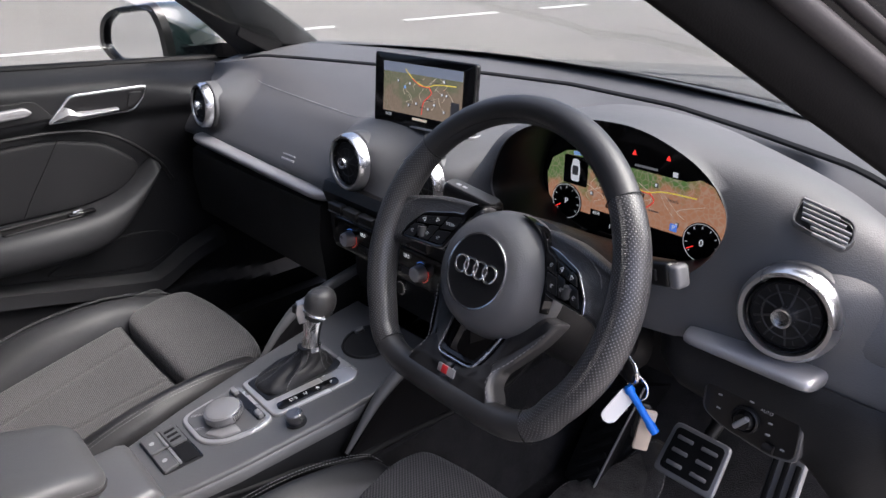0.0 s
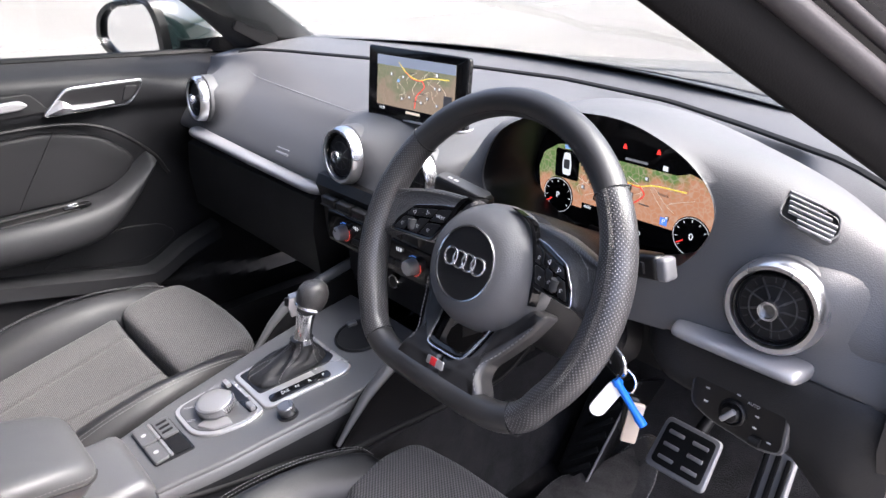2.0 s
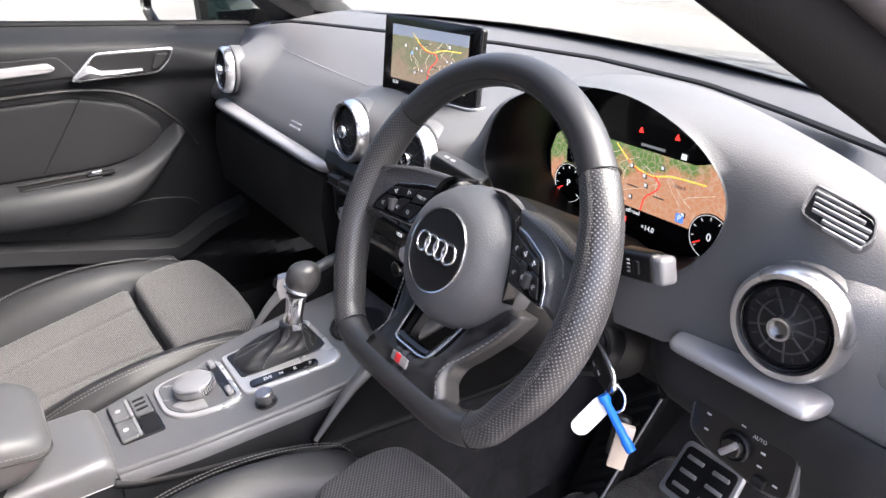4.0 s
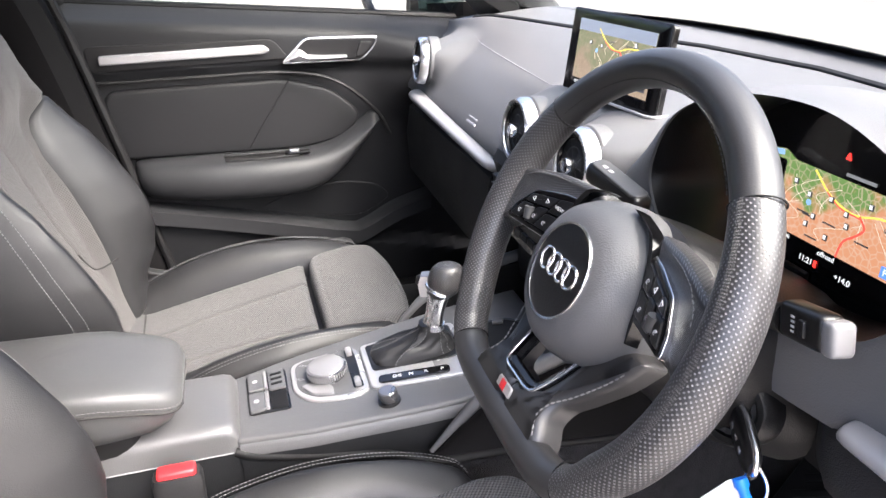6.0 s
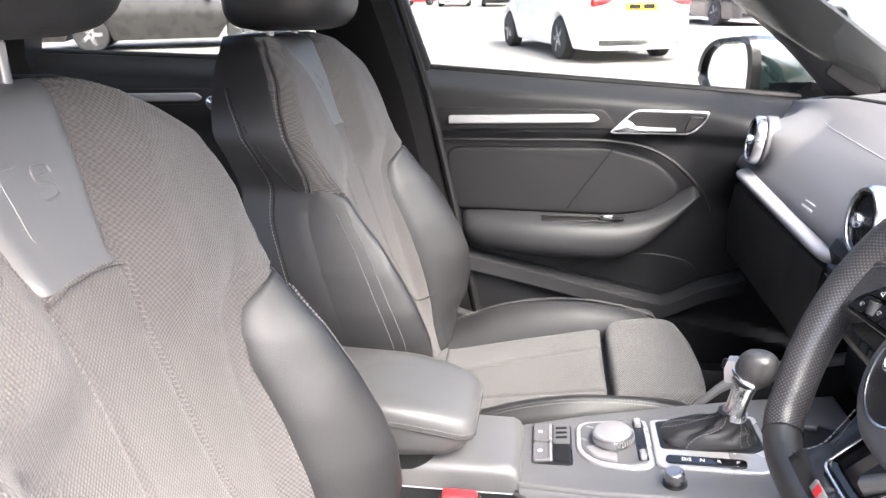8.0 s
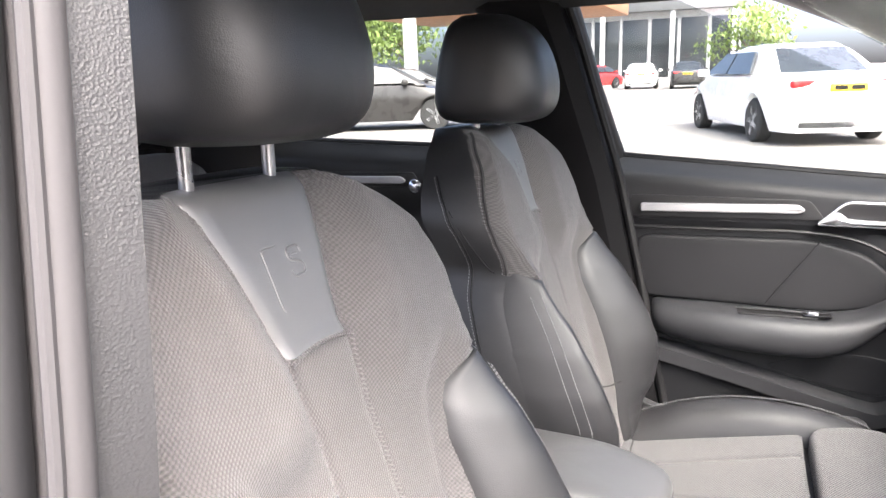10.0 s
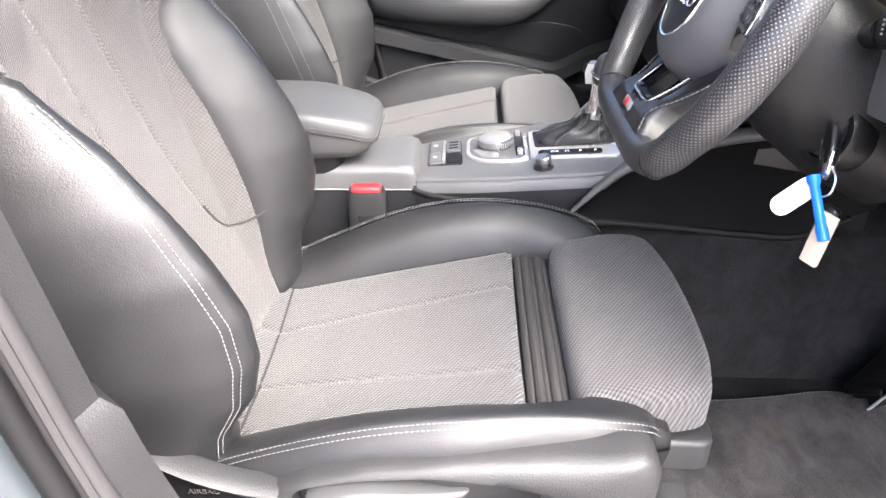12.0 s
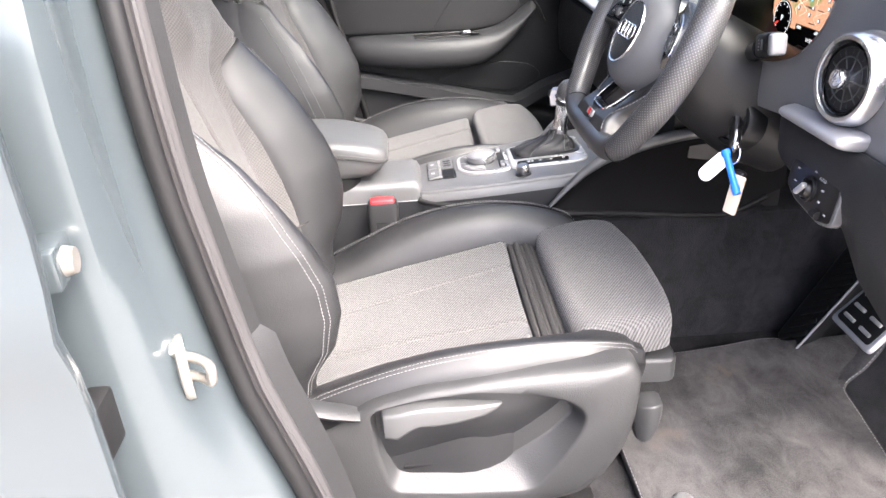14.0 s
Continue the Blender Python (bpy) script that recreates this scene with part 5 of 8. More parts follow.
part("edge", tube([tuple(FM @ Vector(p)) for p in ((0.022, -0.098, 0.001), (0.038, 0.01, 0.001), (0.055, 0.12, 0.001))], 0.0022, 6), M_SILVER, fo)
part("side", loft([[tuple(FM @ Vector(p)) for p in ((0.020, -0.098, -0.002), (0.053, 0.12, -0.002), (0.053, 0.12, -0.10), (0.020, -0.06, -0.06))], [tuple(FM @ Vector(p)) for p in ((0.010, -0.098, -0.002), (0.043, 0.12, -0.002), (0.043, 0.12, -0.10), (0.010, -0.06, -0.06))]]), M_SATIN, fo)

kt = thing("car_key", (0.45, 0.10, 0.70), "car key in the lock with blue, white and beige tags", "key")
kd = Vector((0.056, -0.024, -0.011)).normalized()
kn_ = kd.cross(Vector((0, 0, 1))).normalized()
kv = kn_.cross(kd)
fob_ring = lambda s, hh, ht: [tuple(Vector((0.410, 0.126, 0.775)) + kd * s + kv * (hh * y) + kn_ * (ht * x)) for x, y in rrect(2, 2, 0.7, 4)]
part("key_head", loft([fob_ring(*q) for q in ((0.0, 0.005, 0.003), (0.004, 0.006, 0.004), (0.012, 0.0115, 0.006), (0.022, 0.0140, 0.0066), (0.044, 0.0135, 0.0066), (0.056, 0.0115, 0.0058), (0.061, 0.007, 0.004))]), M_SATIN, kt, "black key head with rounded ends")
rim_ = [Vector((0.410, 0.126, 0.775)) + kd * s + kv * h for s, h in ((0.006, 0.008), (0.022, 0.0142), (0.044, 0.0138), (0.057, 0.0115), (0.0625, 0.003), (0.0625, -0.004), (0.057, -0.0115), (0.044, -0.0138), (0.022, -0.0142), (0.006, -0.008))]
part("key_trim", tube(spline([tuple(p) for p in rim_], 40), 0.0026, 10), M_CHROME, kt, "chrome edge of the key")
for s in (0.020, 0.032, 0.044):
    for sg in (-1, 1):
        part("key_symbol", moved(rbox(0.0046, 0.0005, 0.0030, 0.0), Matrix.Translation(Vector((0.410, 0.126, 0.775)) + kd * s + kn_ * (sg * 0.0067)) @ Matrix((kd, kn_, kv)).transposed().to_4x4()), M_GREYPRINT, kt)
part("key_ring", tube(spline([(0.466, 0.104, 0.767), (0.478, 0.104, 0.760), (0.480, 0.101, 0.748), (0.470, 0.096, 0.742), (0.460, 0.098, 0.750), (0.462, 0.102, 0.762)], 26, True), 0.0011, 6, closed=True), M_CHROME, kt)
part("blue_tag", tube([(0.463, 0.093, 0.757), (0.466, 0.0935, 0.753), (0.468, 0.094, 0.750), (0.488, 0.0975, 0.724), (0.490, 0.098, 0.721), (0.496, 0.099, 0.714)], [0.0052, 0.0056, 0.0038, 0.0040, 0.0050, 0.0046], 12), M_BLUE, kt, "blue plastic tag")
e0, e1 = Vector((0.466, 0.094, 0.751)), Vector((0.454, 0.073, 0.721))
axd = (e1 - e0).normalized()
nrm = axd.cross(Vector((0.75, -0.55, 0.35))).cross(axd).normalized()
TG = Matrix.Translation((e0 + e1) / 2) @ Matrix((axd, nrm.cross(axd), nrm)).transposed().to_4x4()
part("white_tag", moved(pad(rrect(0.044, 0.018, 0.0088), 0.0, 0.0016, 0.0006), TG), M_WHITETAG, kt, "white plastic tag")
part("beige_tag", moved(rbox(0.016, 0.006, 0.050, 0.002), at(0.481, 0.103, 0.707, 0, 8, 35)), M_BEIGE, kt, "beige tag")
part("spare_fob", moved(rbox(0.016, 0.010, 0.046, 0.004, 3), at(0.473, 0.108, 0.712, 0, 6, 30)), M_SATIN, kt, "black key fob")

# floor mats
mat_o = spline([(0.19, 0.012), (0.20, 0.09), (0.205, 0.17), (0.195, 0.26), (0.182, 0.34), (0.190, 0.382), (0.215, 0.398), (0.235, 0.44), (0.265, 0.49), (0.30, 0.49), (0.322, 0.45), (0.333, 0.412), (0.40, 0.400), (0.50, 0.385), (0.60, 0.36), (0.615, 0.20), (0.612, 0.04), (0.595, 0.012), (0.50, 0.010), (0.35, 0.010)], 130, True)
mat_z = lambda y: 0.280 + 0.9 * max(0.0, y - 0.41)
fm = thing("floor_mat", (0.40, 0.15, 0.272), "dusty dark velour floor mat with a stitched edge", "floor mat")
M_MAT = pile("dusty_mat_velour", (0.018, 0.018, 0.0188), (0.080, 0.0775, 0.078), (0.135, 0.108, 0.082))
part("mat", pad(mat_o, lambda x, y: mat_z(y), 0.012, 0.004, 4, 14), M_MAT, fm)
part("edge_stitching", stitches([(p[0], p[1], mat_z(p[1]) - 0.0004) for p in AR((0.39, 0.15)) + (AR(mat_o) - AR((0.39, 0.15))) * 0.985], 0.007, 0.005, 0.0009), M_STITCH, fm)

part("fixing_pin", moved(lathe([(0.0, 0.006), (0.010, 0.0055), (0.014, 0.003), (0.015, 0.0), (0.015, -0.004)], 24), at(0.545, 0.066, 0.281)), M_CONSOLE, fm, "grey round fixing pin")

# ---- steering wheel, in its own plane: x across, y up, z towards the driver ----
WM = Matrix.Translation((0.330, 0.0265, 0.872)) @ pose(0, 0, 0, 64.1, 0, 0)
sw_ = thing("steering_wheel", WM, "flat-bottomed black leather sports steering wheel", "steering wheel")
RIM = 0.163
def rim_point(a):
    """a: degrees clockwise from the top."""
    s, c = math.sin(radians(a)), math.cos(radians(a))
    return s * RIM, c * RIM
def rim_curve():
    pts = [rim_point(a) for a in range(-126, 127, 6)]
    pts += [(0.118, -0.117), (0.096, -0.131), (0.065, -0.137), (0.0, -0.138), (-0.065, -0.137), (-0.096, -0.131), (-0.118, -0.117)]
    return pts
RC = spline([(x, y, 0.0) for x, y in rim_curve()], 240, True)
def rim_part(i0, i1, rad, n=22):
    return tube(RC[i0:i1 + 1] if i1 < 240 else np.r_[RC[i0:], RC[:i1 - 240 + 1]], rad, n, squash=0.92)
step = 240 / 50
idx = lambda a: int(round((a + 126) / 6 * step))
bottom0 = idx(122)
part("rim_top", rim_part(idx(-52), idx(52), 0.0162), M_WHEEL, sw_, "smooth leather", local=True)
grip = lambda n: [0.0166 + 0.0022 * math.sin(math.pi * k / max(1, n - 1)) for k in range(n)]
LOW = (209, 232)                      # where the smooth bottom piece begins and ends along the rim
loop_ = np.r_[RC, RC]
for i0, i1 in ((LOW[1], 240 + idx(-52)), (idx(52), LOW[0])):
    part("rim_grip", tube(loop_[i0:i1 + 1], grip(i1 - i0 + 1), 24, squash=0.92), M_PERF, sw_, "perforated leather grip", local=True)
part("rim_bottom", rim_part(LOW[0], LOW[1], 0.0164), M_WHEEL, sw_, "smooth leather", local=True)
for i in (LOW[0], LOW[1], idx(-52), idx(52)):
    p, q = RC[i], RC[(i + 1) % 240]
    t = (q - p) / np.linalg.norm(q - p)
    nn = AR((-t[1], t[0], 0))
    part("rim_seam", tube([p + 0.0171 * (math.cos(w) * nn + 0.92 * math.sin(w) * AR((0, 0, 1))) for w in np.linspace(0, 2 * math.pi, 28, endpoint=False)], 0.0007, 5, closed=True), M_RUBBER, sw_, local=True)
inner_line = lambda a0, a1: [p - 0.0125 * AR((p[0], p[1], 0)) / np.linalg.norm(p[:2]) + AR((0, 0, 0.0105)) for p in RC[idx(a0):idx(a1)]]
for a0, a1, thread in ((-120, -66, M_STITCH), (66, 120, M_STITCH), (-50, 50, M_GREY)):
    part("rim_stitching", stitches(inner_line(a0, a1)), thread, sw_, local=True)
# hub
HC = at(0.003, -0.0076, -0.0215)
part("airbag_cover", moved(lathe([(0.0, 0.0405), (0.040, 0.0405), (0.049, 0.0385), (0.057, 0.032), (0.0635, 0.020), (0.0675, 0.005), (0.0685, -0.012), (0.066, -0.028), (0.05, -0.036)], 64), HC), M_DASH, sw_, "soft grained airbag cover", local=True)
part("emblem_ring", moved(lathe([(0.0372, 0.0400), (0.0375, 0.0420), (0.0390, 0.0424), (0.0400, 0.0400), (0.0398, 0.0385)], 64), HC), M_CHROME, sw_, "thin chrome circle", local=True)
em = part("emblem_plate", moved(lathe([(0.0, 0.0415), (0.0372, 0.0412), (0.0372, 0.039)], 56), HC), M_PLASTIC, sw_, local=True)
for k in range(4):
    part("emblem_hoop", moved(tube([(0.0088 * math.cos(w), 0.0088 * math.sin(w), 0.0) for w in np.linspace(0, 2 * math.pi, 32, endpoint=False)], 0.0013, 8, closed=True), HC @ at(-0.0195 + 0.0130 * k, 0.002, 0.0425)), M_CHROME, em, "chrome hoop", local=True)
# side spokes
def spoke_z(x):
    """The side spokes fall away towards the hub."""
    return 0.005 - 0.0205 * min(1.15, max(0.0, 1 - (abs(x) - 0.055) / 0.078))


key_at = lambda u, v: (1 - v) * ((1 - u) * AR((0.057, 0.0385)) + u * AR((0.110, 0.0245))) + v * ((1 - u) * AR((0.0765, -0.0025)) + u * AR((0.1285, -0.0055)))
for s in (-1, 1):
    o = rounded([(s * 0.040, 0.055), (s * 0.090, 0.0525), (s * 0.118, 0.046), (s * 0.140, 0.039), (s * 0.158, 0.036), (s * 0.160, 0.005), (s * 0.156, -0.024), (s * 0.145, -0.017), (s * 0.134, -0.0105), (s * 0.100, -0.008), (s * 0.050, -0.006)], 0.010)
    sp = part("side_spoke", pad(o, lambda x, y: spoke_z(x) + 0.003 * smooth01((y - 0.030) / 0.015), 0.022, 0.006, 4, 8), M_PERF, sw_, "perforated leather spoke", local=True)
    part("spoke_stitching", stitches([(s * x, y, spoke_z(x) + 0.0045) for x, y in ((0.078, 0.049), (0.10, 0.0465), (0.120, 0.041), (0.135, 0.032), (0.141, 0.02))], 0.005), M_STITCH, sp, local=True)
    pan = rounded([(s * 0.052, 0.0415), (s * 0.075, 0.0385), (s * 0.109, 0.0285), (s * 0.127, 0.007), (s * 0.132, -0.0085), (s * 0.100, -0.0070), (s * 0.0745, -0.0060)], 0.005)
    bz = part("switch_bezel", pad(pan, lambda x, y: spoke_z(x) + 0.0050, 0.012, 0.0012, 3, 6), M_CHROME, sw_, "chrome frame of the switches", local=True)
    c = AR(pan).mean(0)
    part("switch_panel", pad([tuple(c + (AR(p) - c) * 0.960) for p in pan], lambda x, y: spoke_z(x) + 0.0062, 0.008, 0.0012, 3, 6), M_GLOSSBLACK, bz, local=True)
    tilt = s * math.degrees(math.atan2(0.0205, 0.078))
    mark = lambda u, v, shape: moved(shape, at(s * key_at(u, v)[0], key_at(u, v)[1], spoke_z(key_at(u, v)[0]) + 0.0081, 0, -tilt, 0))
    for u0, u1, v0_, v1_ in ((0.03, 0.33, 0.06, 0.48), (0.03, 0.33, 0.54, 0.94), (0.37, 0.96, 0.06, 0.36), (0.37, 0.58, 0.42, 0.94), (0.72, 0.96, 0.42, 0.94)):
        poly = [tuple(key_at(u, v)) for u, v in ((u0, v0_), (u1, v0_), (u1, v1_), (u0, v1_))]
        k_ = part("switch_key", pad(rounded([(s * x, y) for x, y in poly], 0.002), lambda x, y: spoke_z(x) + 0.0078, 0.004, 0.0008, 3, 4), M_SATIN, bz, local=True)
        um, vm = (u0 + u1) / 2, (v0_ + v1_) / 2
        if v0_ < 0.1 and u0 > 0.3:
            for du in (-0.16, 0.16):
                d_ = 1 if du > 0 else -1
                part("symbol", mark(um + du, vm, tube([(s * d_ * 0.0022, 0, 0), (-s * d_ * 0.0016, 0.0022, 0), (-s * d_ * 0.0016, -0.0022, 0)], 0.00032, 5, closed=True)), M_WHITE, k_, local=True)
        elif s > 0 or u0 > 0.3 or v0_ > 0.5:
            part("symbol", mark(um, vm + 0.04, tube([(0.0019 * math.cos(a), 0.0017 * math.sin(a), 0) for a in np.linspace(0.4, 5.2, 12)], 0.0003, 5)), M_GREYPRINT, k_, local=True)
            part("symbol", mark(um, vm + 0.04, rbox(0.0020, 0.0005, 0.0004, 0)), M_GREYPRINT, k_, local=True)
        else:
            lettering("lettering", "VIEW", 0.0048, at(-key_at(um, vm)[0], key_at(um, vm)[1] - 0.0016, spoke_z(key_at(um, vm)[0]) + 0.0082, 0, -tilt, 0), M_WHITE, k_)
    kr = key_at(0.65, 0.68)
    part("scroll_wheel", moved(tube([(-0.0055, 0, 0), (0.0055, 0, 0)], 0.0050, 16), at(s * kr[0], kr[1], spoke_z(kr[0]) + 0.0064, 0, -tilt, s * 84)), M_LEVER, bz, "ribbed scroll wheel", local=True)
    part("spoke_trim", loft([[(s * (x - 0.003), y, z - 0.010), (s * (x - 0.003), y, z), (s * (x + 0.003), y, z + 0.001), (s * (x + 0.005), y, z - 0.010)] for x, y, z in spline([(0.020, 0.060, -0.006), (0.046, 0.052, -0.006), (0.058, 0.036, -0.007), (0.067, 0.012, -0.008), (0.070, -0.010, -0.010), (0.066, -0.026, -0.016)], 22)]), M_GLOSSBLACK, sw_, "gloss black edge between hub and switches", local=True)
# lower spoke: two legs that fall away to the hub, round an open window
leg_z = lambda y: lerp1(y, (-0.13, -0.112, -0.102, -0.085, -0.06, -0.03), (0.011, 0.0105, 0.005, -0.005, -0.016, -0.024))
for s in (-1, 1):
    leg = [(s * 0.040, -0.030), (s * 0.086, -0.030), (s * 0.076, -0.055), (s * 0.062, -0.080), (s * 0.052, -0.097), (s * 0.053, -0.108), (s * 0.064, -0.122), (s * 0.066, -0.138), (0.0, -0.142), (0.0, -0.1045), (s * 0.021, -0.1035), (s * 0.0275, -0.098), (s * 0.032, -0.080), (s * 0.037, -0.055)]
    lo = AR(rounded(leg, 0.006))
    part("lower_spoke", pad(lo, lambda x, y: leg_z(y), 0.026, 0.011, 8, 12), M_WHEEL, sw_, "leather lower spoke", local=True)
    part("spoke_stitching", stitches(spline([(s * x, y, leg_z(y) - 0.0004) for x, y in ((0.0790, -0.045), (0.0705, -0.062), (0.0580, -0.084), (0.0490, -0.097), (0.0500, -0.109), (0.0600, -0.122))], 40), 0.005, 0.0035, 0.0008), M_STITCH, sw_, local=True)
wt = [(sx * x, y, leg_z(y) + 0.0005) for sx, pts in ((-1, ((0.0365, -0.058), (0.0325, -0.078), (0.0285, -0.095), (0.0225, -0.1030))), (1, ((0.0, -0.1040), (0.0225, -0.1030), (0.0285, -0.095), (0.0325, -0.078), (0.0365, -0.058)))) for x, y in pts]
part("window_lining", tube([(x * 0.96, y + 0.001, z - 0.007) for x, y, z in spline(wt, 40)], 0.006, 8), M_GLOSSBLACK, sw_, "gloss black lining of the spoke window", local=True)
part("window_trim", tube(spline(wt, 40), 0.0013, 8), M_CHROME, sw_, local=True)
bd = part("badge", moved(rbox(0.025, 0.009, 0.003, 0.001), at(-0.001, -0.1165, 0.0108)), M_SILVER, sw_, "small silver and red badge", local=True)
part("badge_bar", moved(rbox(0.009, 0.0086, 0.0034, 0.0008), at(-0.003, -0.1165, 0.0109)), M_RED, bd, local=True)

# column shroud and stalks
col = thing("steering_column", (0.33, 0.14, 0.80), "black steering column shroud", "steering column")
ax = AR((0, math.cos(radians(25.9)), -math.sin(radians(25.9))))
hub0 = AR((0.330, 0.0265, 0.872))
rings = []
for d, w, h, dz in ((0.035, 0.050, 0.045, 0.0), (0.05, 0.062, 0.060, -0.002), (0.09, 0.078, 0.070, -0.012), (0.14, 0.085, 0.075, -0.02), (0.20, 0.090, 0.075, -0.02)):
    c = hub0 + ax * d + AR((0.012, 0, dz))
    rings.append([(c[0] + w * math.copysign(abs(math.cos(a)) ** 0.7, math.cos(a)), c[1] + 0.3 * h * math.sin(a), c[2] + h * math.copysign(abs(math.sin(a)) ** 0.8, math.sin(a))) for a in np.linspace(0, 2 * math.pi, 32, endpoint=False)])
part("shroud", loft(rings), M_PLASTIC, col)
IGM = Matrix.Translation((0.409, 0.126, 0.772)) @ pose(0, 0, 0, 72, 0, 18)
part("ignition_collar", moved(lathe([(0.0215, 0.002), (0.0225, 0.006), (0.0270, 0.006), (0.0300, 0.002), (0.0310, -0.02)], 36), IGM), M_PLASTIC, col)
part("ignition_ring", moved(lathe([(0.0, 0.001), (0.0150, 0.001), (0.0160, 0.004), (0.0200, 0.004), (0.0215, 0.0), (0.0215, -0.02)], 32), IGM), M_GREY, col, "grey ring of the ignition lock")
stalk = thing("wiper_stalk", (0.46, 0.13, 0.875), "black wiper stalk with a grey tip", "stalk")
part("arm", tube([(0.40, 0.135, 0.852), (0.425, 0.132, 0.862), (0.440, 0.130, 0.868)], [0.010, 0.010, 0.012], 12), M_SATIN, stalk)
SM = Matrix.Translation((0.462, 0.126, 0.876)) @ pose(0, 0, 0, 0, -14, -10) @ Matrix.Scale(0.84, 4)
part("paddle", moved(rbox(0.056, 0.022, 0.030, 0.006, 3), SM), M_SATIN, stalk)
part("tip", moved(rbox(0.016, 0.021, 0.028, 0.005, 3), SM @ at(0.034, 0, -0.001)), surface("pale_grey_plastic", (0.17, 0.17, 0.175), 0.4, grain=900, bump=0.1), stalk, "grey end cap")
part("slider", moved(rbox(0.008, 0.004, 0.014, 0.0015), SM @ at(0.008, -0.012, 0.0)), M_PLASTIC, stalk)
for k in range(4):
    part("symbol", moved(rbox(0.0045, 0.0006, 0.0018, 0.0), SM @ at(-0.006, -0.0112, 0.006 - 0.004 * k)), M_WHITE, stalk)
stalk2 = thing("indicator_stalk", (0.19, 0.13, 0.88), "black indicator stalk with a bright edge", "stalk")
SN = at(0.200, 0.128, 0.882, 0, 10, 6)
part("paddle", moved(rbox(0.086, 0.024, 0.024, 0.008, 3), SN), M_SATIN, stalk2)
part("top_trim", moved(pad(rrect(0.078, 0.020, 0.008), 0.0125, 0.004, 0.0015), SN), M_LEVER, stalk2, "grey top of the stalk")
for dx in (-0.022, -0.012):
    part("symbol", moved(rbox(0.006, 0.004, 0.0006, 0), SN @ at(dx, -0.002, 0.0129)), M_GREYPRINT, stalk2)
# ---- front seats ----
def back_y(z):
    """The middle line of the backrest's face."""
    return lerp1(z, (0.43, 0.47, 0.62, 0.80, 0.92, 1.0, 1.05, 1.075), (-0.438, -0.452, -0.500, -0.556, -0.596, -0.627, -0.652, -0.675))


def back_w(z):
    return lerp1(z, (0.43, 0.50, 0.60, 0.70, 0.76, 0.80, 0.835, 0.858, 0.870, 0.885, 0.91, 0.94, 0.97, 1.0, 1.03, 1.052, 1.066), (0.225, 0.24, 0.256, 0.258, 0.252, 0.243, 0.232, 0.223, 0.218, 0.223, 0.234, 0.239, 0.229, 0.209, 0.176, 0.140, 0.105))


def back_edge(z):
    """Half-width of the cloth on the backrest; it reaches the silhouette on the shoulder wings."""
    if z > 0.868:
        return back_w(z) - 0.002
    return lerp1(z, (0.45, 0.60, 0.72, 0.78, 0.81, 0.835, 0.852, 0.862, 0.868), (0.120, 0.128, 0.134, 0.138, 0.146, 0.160, 0.181, 0.203, 0.220))


def panel_w(z):
    """Half-width of the smooth shoulder panel."""
    return lerp1(z, (0.90, 0.922, 0.96, 1.0, 1.03, 1.06), (0.046, 0.048, 0.058, 0.070, 0.080, 0.088))


BULK = {-1: 1.0, 1: 1.0}
CREST = {-1: 0.62, 1: 0.62}          # how far out the ridge of each side bolster lies


def back_face(x, z):
    w, a = back_w(z), abs(x)
    e = min(w - 0.004, lerp1(z, (0.45, 0.60, 0.72, 0.80, 0.86, 0.905), (0.120, 0.128, 0.138, 0.155, 0.180, 0.205)))
    b = lerp1(z, (0.45, 0.50, 0.525, 0.565, 0.613, 0.657, 0.70, 0.75, 0.80, 0.83, 0.852, 0.868, 0.885, 0.91), (0.018, 0.030, 0.045, 0.085, 0.113, 0.124, 0.120, 0.106, 0.086, 0.068, 0.050, 0.034, 0.014, 0.003))
    sd = -1 if x < 0 else 1
    b *= BULK[sd]
    c = CREST[sd]
    s = (a - (e - 0.03)) / max(0.02, (w - e + 0.03))
    y = back_y(z) + 0.010 * min(1.0, a / 0.13) ** 2
    if s > 0:
        k = smooth01((z - 0.84) / 0.04)
        y += b * math.sin(min(1.0, s / c) * math.pi / 2) ** 1.4
        y -= (b + 0.03) * ((1 - k) * max(0.0, (s - c + 0.04) / (1.04 - c)) ** 1.8 + k * max(0.0, (s - 0.72) / 0.28) ** 2.2)
    # padded shoulder wings either side of the sunken panel
    k = smooth01((z - 0.82) / 0.08) * (1 - 0.5 * smooth01((z - 1.0) / 0.06))
    p = panel_w(z)
    y += 0.028 * k * smooth01((a - p + 0.004) / 0.05)
    y -= 0.006 * smooth01((z - 0.915) / 0.02) * (1 - smooth01((a - p) / 0.006))
    return y
def face_patch(x0, x1, z0, z1, nx, nz, off, dip=None, taper=3.0):
    def f(u, v):
        z = z0 + v * (z1 - z0)
        a, b = x0(z), x1(z)
        x = a + u * (b - a)
        edge = min(u, 1 - u, v * 3, (1 - v) * taper)
        y = back_face(x, z) + off * min(1.0, edge * 9) ** 0.5 - 0.004
        if dip:
            y -= dip(x, z)
        return x, y, z
    return sheet(f, np.linspace(0, 1, nx), np.linspace(0, 1, nz), 0.012, (0, -1, 0))


